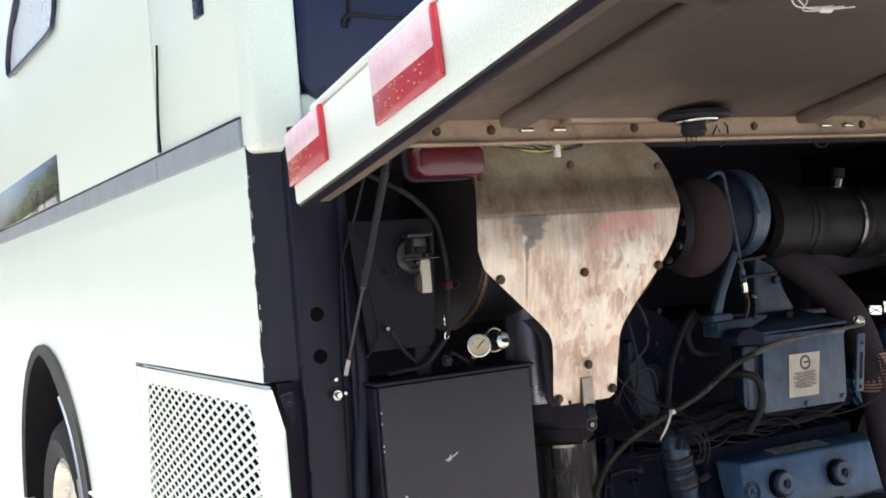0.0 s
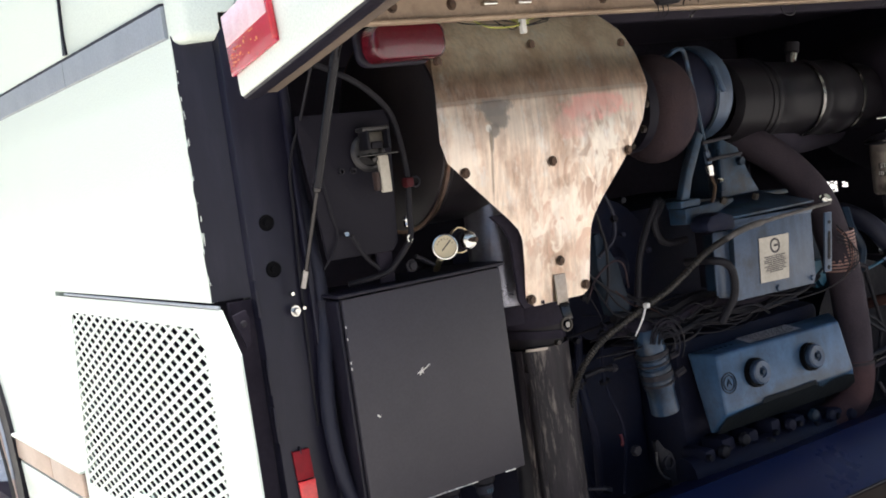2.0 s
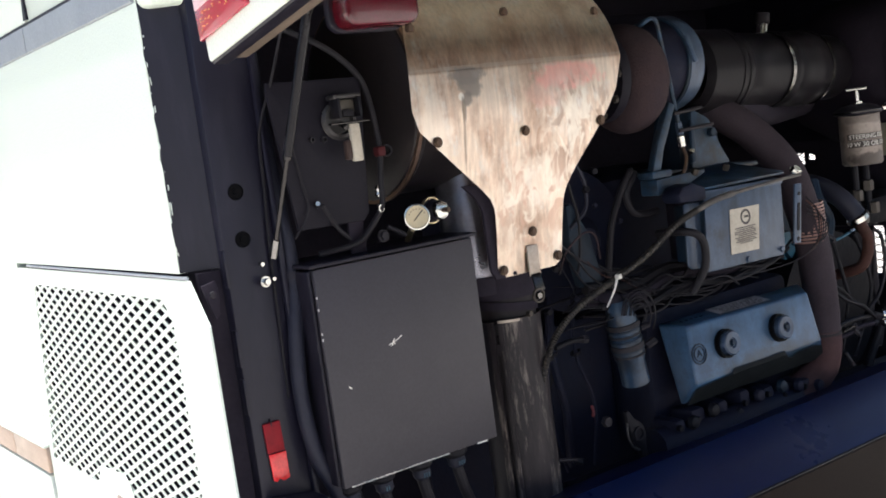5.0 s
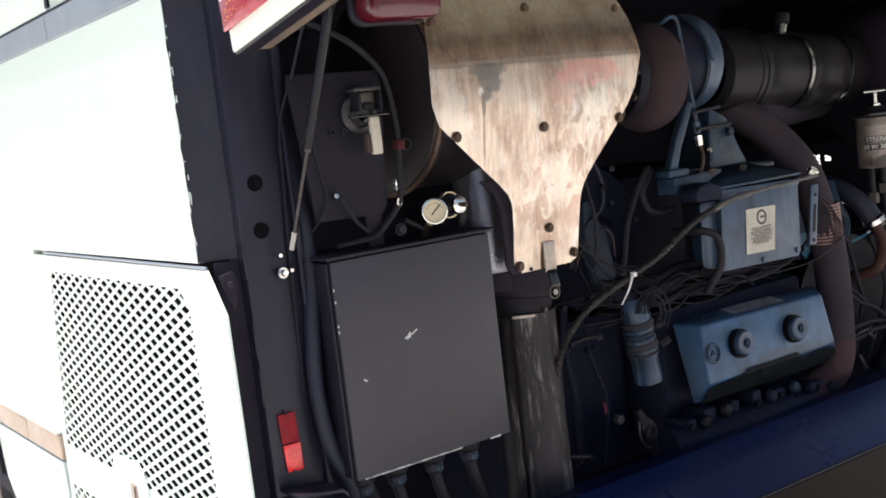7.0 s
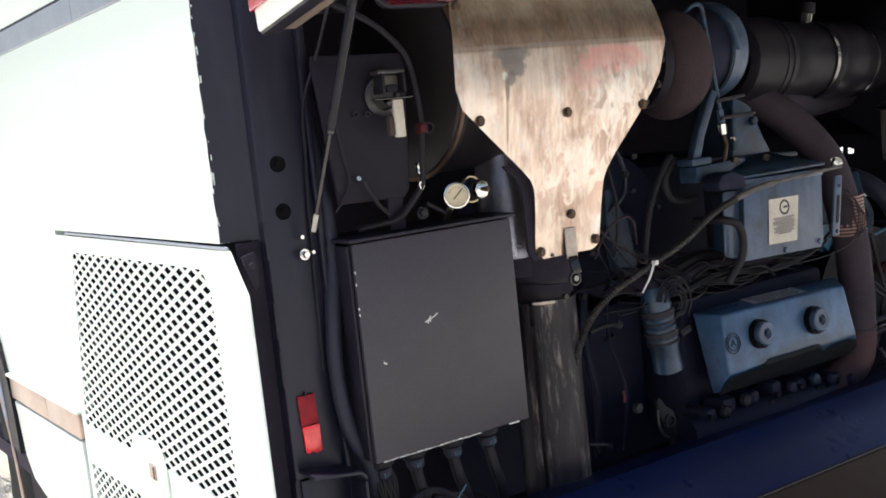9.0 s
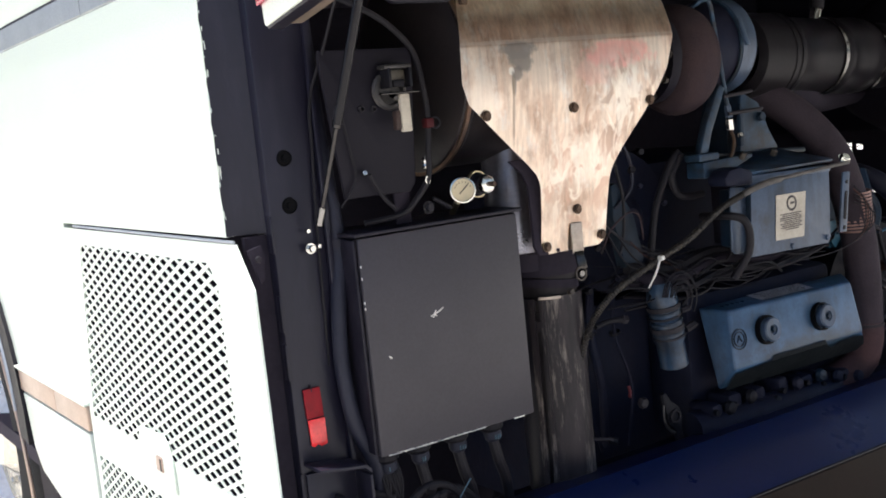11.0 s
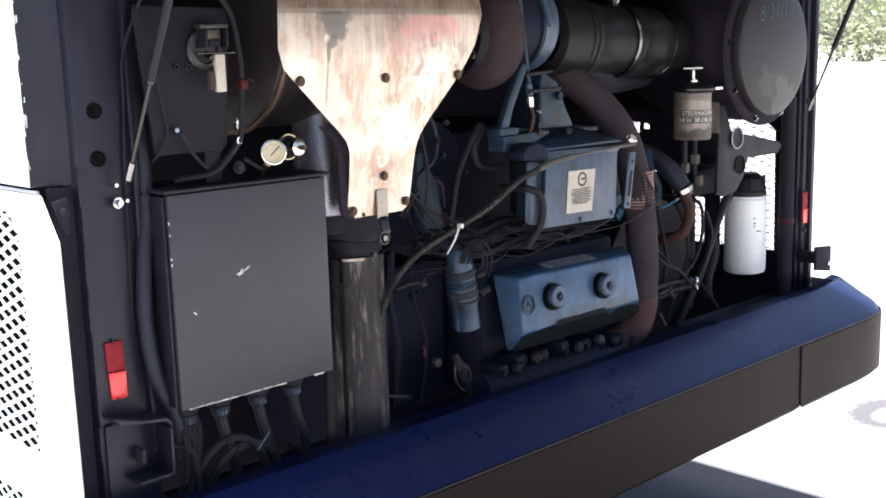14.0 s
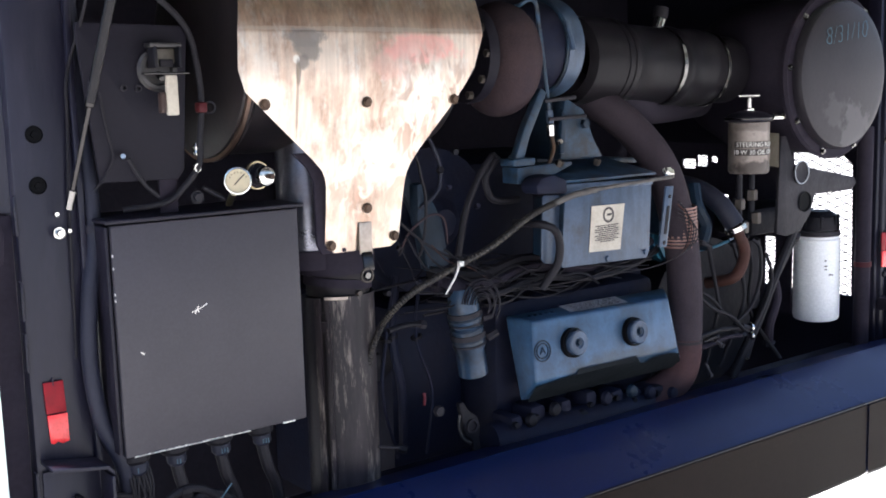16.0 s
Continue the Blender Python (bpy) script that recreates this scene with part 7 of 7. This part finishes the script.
yw = thing("loose_wires", (0.48, -0.21, 1.7), "thin yellow-green wires dangling under the hatch lip", "wires")
random.seed(8)
for k in range(5):
    x = 0.37 + 0.04 * k
    part("wire", tube([(x, -0.2, 1.73), (x + 0.03, -0.215, 1.724 - 0.015 * random.random()), (0.49 + 0.02 * random.random(), -0.222, 1.712 + 0.012 * random.random()), (x + 0.07, -0.2, 1.732)], 0.0011, 5), WIREY if k % 2 else RUBBER, yw)
for pts in ([(0.872, -0.245, 1.752), (0.868, -0.235, 1.735), (0.872, -0.228, 1.722), (0.88, -0.225, 1.73), (0.884, -0.235, 1.745), (0.889, -0.23, 1.726), (0.894, -0.225, 1.722)],
            [(0.891, -0.245, 1.756), (0.903, -0.24, 1.748), (0.91, -0.23, 1.728), (0.905, -0.22, 1.716), (0.896, -0.222, 1.712)],
            [(1.13, -0.2, 1.748), (1.16, -0.2, 1.735), (1.185, -0.2, 1.742), (1.215, -0.2, 1.75), (1.2, -0.19, 1.73), (1.214, -0.185, 1.712), (1.24, -0.185, 1.71), (1.246, -0.19, 1.728), (1.232, -0.2, 1.748)]):
    lo = thing("hanging_wire", pts[0], "thin dark wire looped under the hatch lip", "wire", "wires under the hatch lip")
    part("wire", tube(pts, 0.0016, 6, 8), RUBBER, lo)
    part("end_tape", rod(pts[-1], Vector(pts[-1]) + Vector((0.006, 0, 0.003)), 0.0026, 6), KEEP, lo)
lwr = thing("loose_wires", (0.42, -0.92, 1.8), "pale loose wires with a white plug under the hatch liner", "wires")
for k in range(3):
    part("wire", tube([(0.33, -0.95, 1.815), (0.36 + 0.01 * k, -0.93, 1.8 + 0.004 * k), (0.41, -0.92 + 0.01 * k, 1.803), (0.46 + 0.02 * k, -0.9, 1.812)], 0.0009, 6), TIE, lwr)
part("plug", cube(0.412, 0.43, -0.926, -0.918, 1.796, 1.803, 0.002), TIE, lwr, "white plug")
cn = bmesh.new()
cube(0.492, 0.502, -0.228, -0.218, 1.70, 1.725, 0.002, bm=cn)
tagged(part("wire_connector", cn, TIE), "small white plug hanging among the wires", "connector")
header = tagged(part("bay_header", cube(0.16, W - 0.16, 0.0, 0.03, 1.74, 1.798, 0.004), PITCH), "black header beam over the engine bay", "beam")

# ---- trees in the distance ----
def tree(x, y, h, seed, spread):
    rnd = random.Random(seed)
    t = thing("tree", (x, y, 0), "leafy green tree at the edge of the yard", "tree", "yard trees")
    part("trunk", tube([(x, y, -0.2), (x + 0.1, y, h * 0.25), (x - 0.1, y + 0.1, h * 0.5), (x, y, h * 0.8)], [0.22, 0.18, 0.12, 0.04], 9, 5), BARK, t)
    bm = bmesh.new()
    limbs = bmesh.new()
    for k in range(16):
        a, e = rnd.uniform(0, math.tau), rnd.uniform(0.3, 1.0)
        r = spread * (1.05 - 0.55 * abs(e - 0.55)) * rnd.uniform(0.5, 1)
        c = Vector((x + r * math.cos(a), y + r * math.sin(a), h * e))
        rod((x, y, h * e * 0.6), c, 0.035, 5, limbs)
        for j in range(60):
            p = c + Vector((rnd.gauss(0, 0.19 * spread), rnd.gauss(0, 0.19 * spread), rnd.gauss(0, 0.15 * spread)))
            s = rnd.uniform(0.03, 0.06) * spread
            u, v = Vector((rnd.gauss(0, 1), rnd.gauss(0, 1), rnd.gauss(0, 1))).normalized() * s, Vector((rnd.gauss(0, 1), rnd.gauss(0, 1), rnd.gauss(0, 1))).normalized() * s
            bm.faces.new([bm.verts.new(p + q) for q in (u, v, -u, -v)])
    part("limbs", limbs, BARK, t)
    part("crown", bm, LEAF, t, smooth=False)


spots = [(115 * math.cos(radians(a)), 115 * math.sin(radians(a)), 8.5 + (k * 37 % 5) * 0.7, 4.6) for k, a in enumerate((8, 12, 16, 20, 23, 25.5, 28, 31, 35))]
spots += [(-9, 14, 5.5, 3), (-11, 20, 6, 3), (-9, 25, 5.5, 2.8), (-13, 30, 7, 3.2), (-10, 8, 5, 2.6), (-12, 36, 7, 3.4), (-9, 42, 6, 3)]
for k, (x, y, h, s) in enumerate(spots):
    tree(x, y, h, 20 + k, s)


def shrub(x, y, h, seed):
    rnd = random.Random(seed)
    t = thing("shrub", (x, y, 0), "sunlit shrub on gravel, glare put into its pale yellow-green leaves", "shrub", "yard shrubs")
    stems, bm = bmesh.new(), bmesh.new()
    for k in range(13):
        a, r = rnd.uniform(0, math.tau), rnd.uniform(0.3, 2.6)
        c = Vector((x + r * math.cos(a), y + r * math.sin(a), h * rnd.uniform(0.12, 0.95)))
        rod((x + 0.2 * math.cos(a), y + 0.2 * math.sin(a), -0.1), c, 0.03, 5, stems)
        for j in range(70):
            p = c + Vector((rnd.gauss(0, 0.6), rnd.gauss(0, 0.6), rnd.gauss(0, 0.4)))
            p.z = max(p.z, 0.05)
            s = rnd.uniform(0.08, 0.2)
            u, v = Vector((rnd.gauss(0, 1), rnd.gauss(0, 1), rnd.gauss(0, 0.5))).normalized() * s, Vector((rnd.gauss(0, 1), rnd.gauss(0, 1), rnd.gauss(0, 0.5))).normalized() * s
            bm.faces.new([bm.verts.new(p + q) for q in (u, v, -u, -v)])
    tagged(part("stem", stems, BARK, t), kind="stuff")
    part("leaves", bm, GLARELEAF, t, smooth=False)


for k in range(12):
    a, r = radians(17 + 1.45 * k), 78 + (k * 29 % 7) * 2.2
    shrub(r * math.cos(a), r * math.sin(a), 3.2 + (k * 13 % 5) * 0.8, 70 + k)
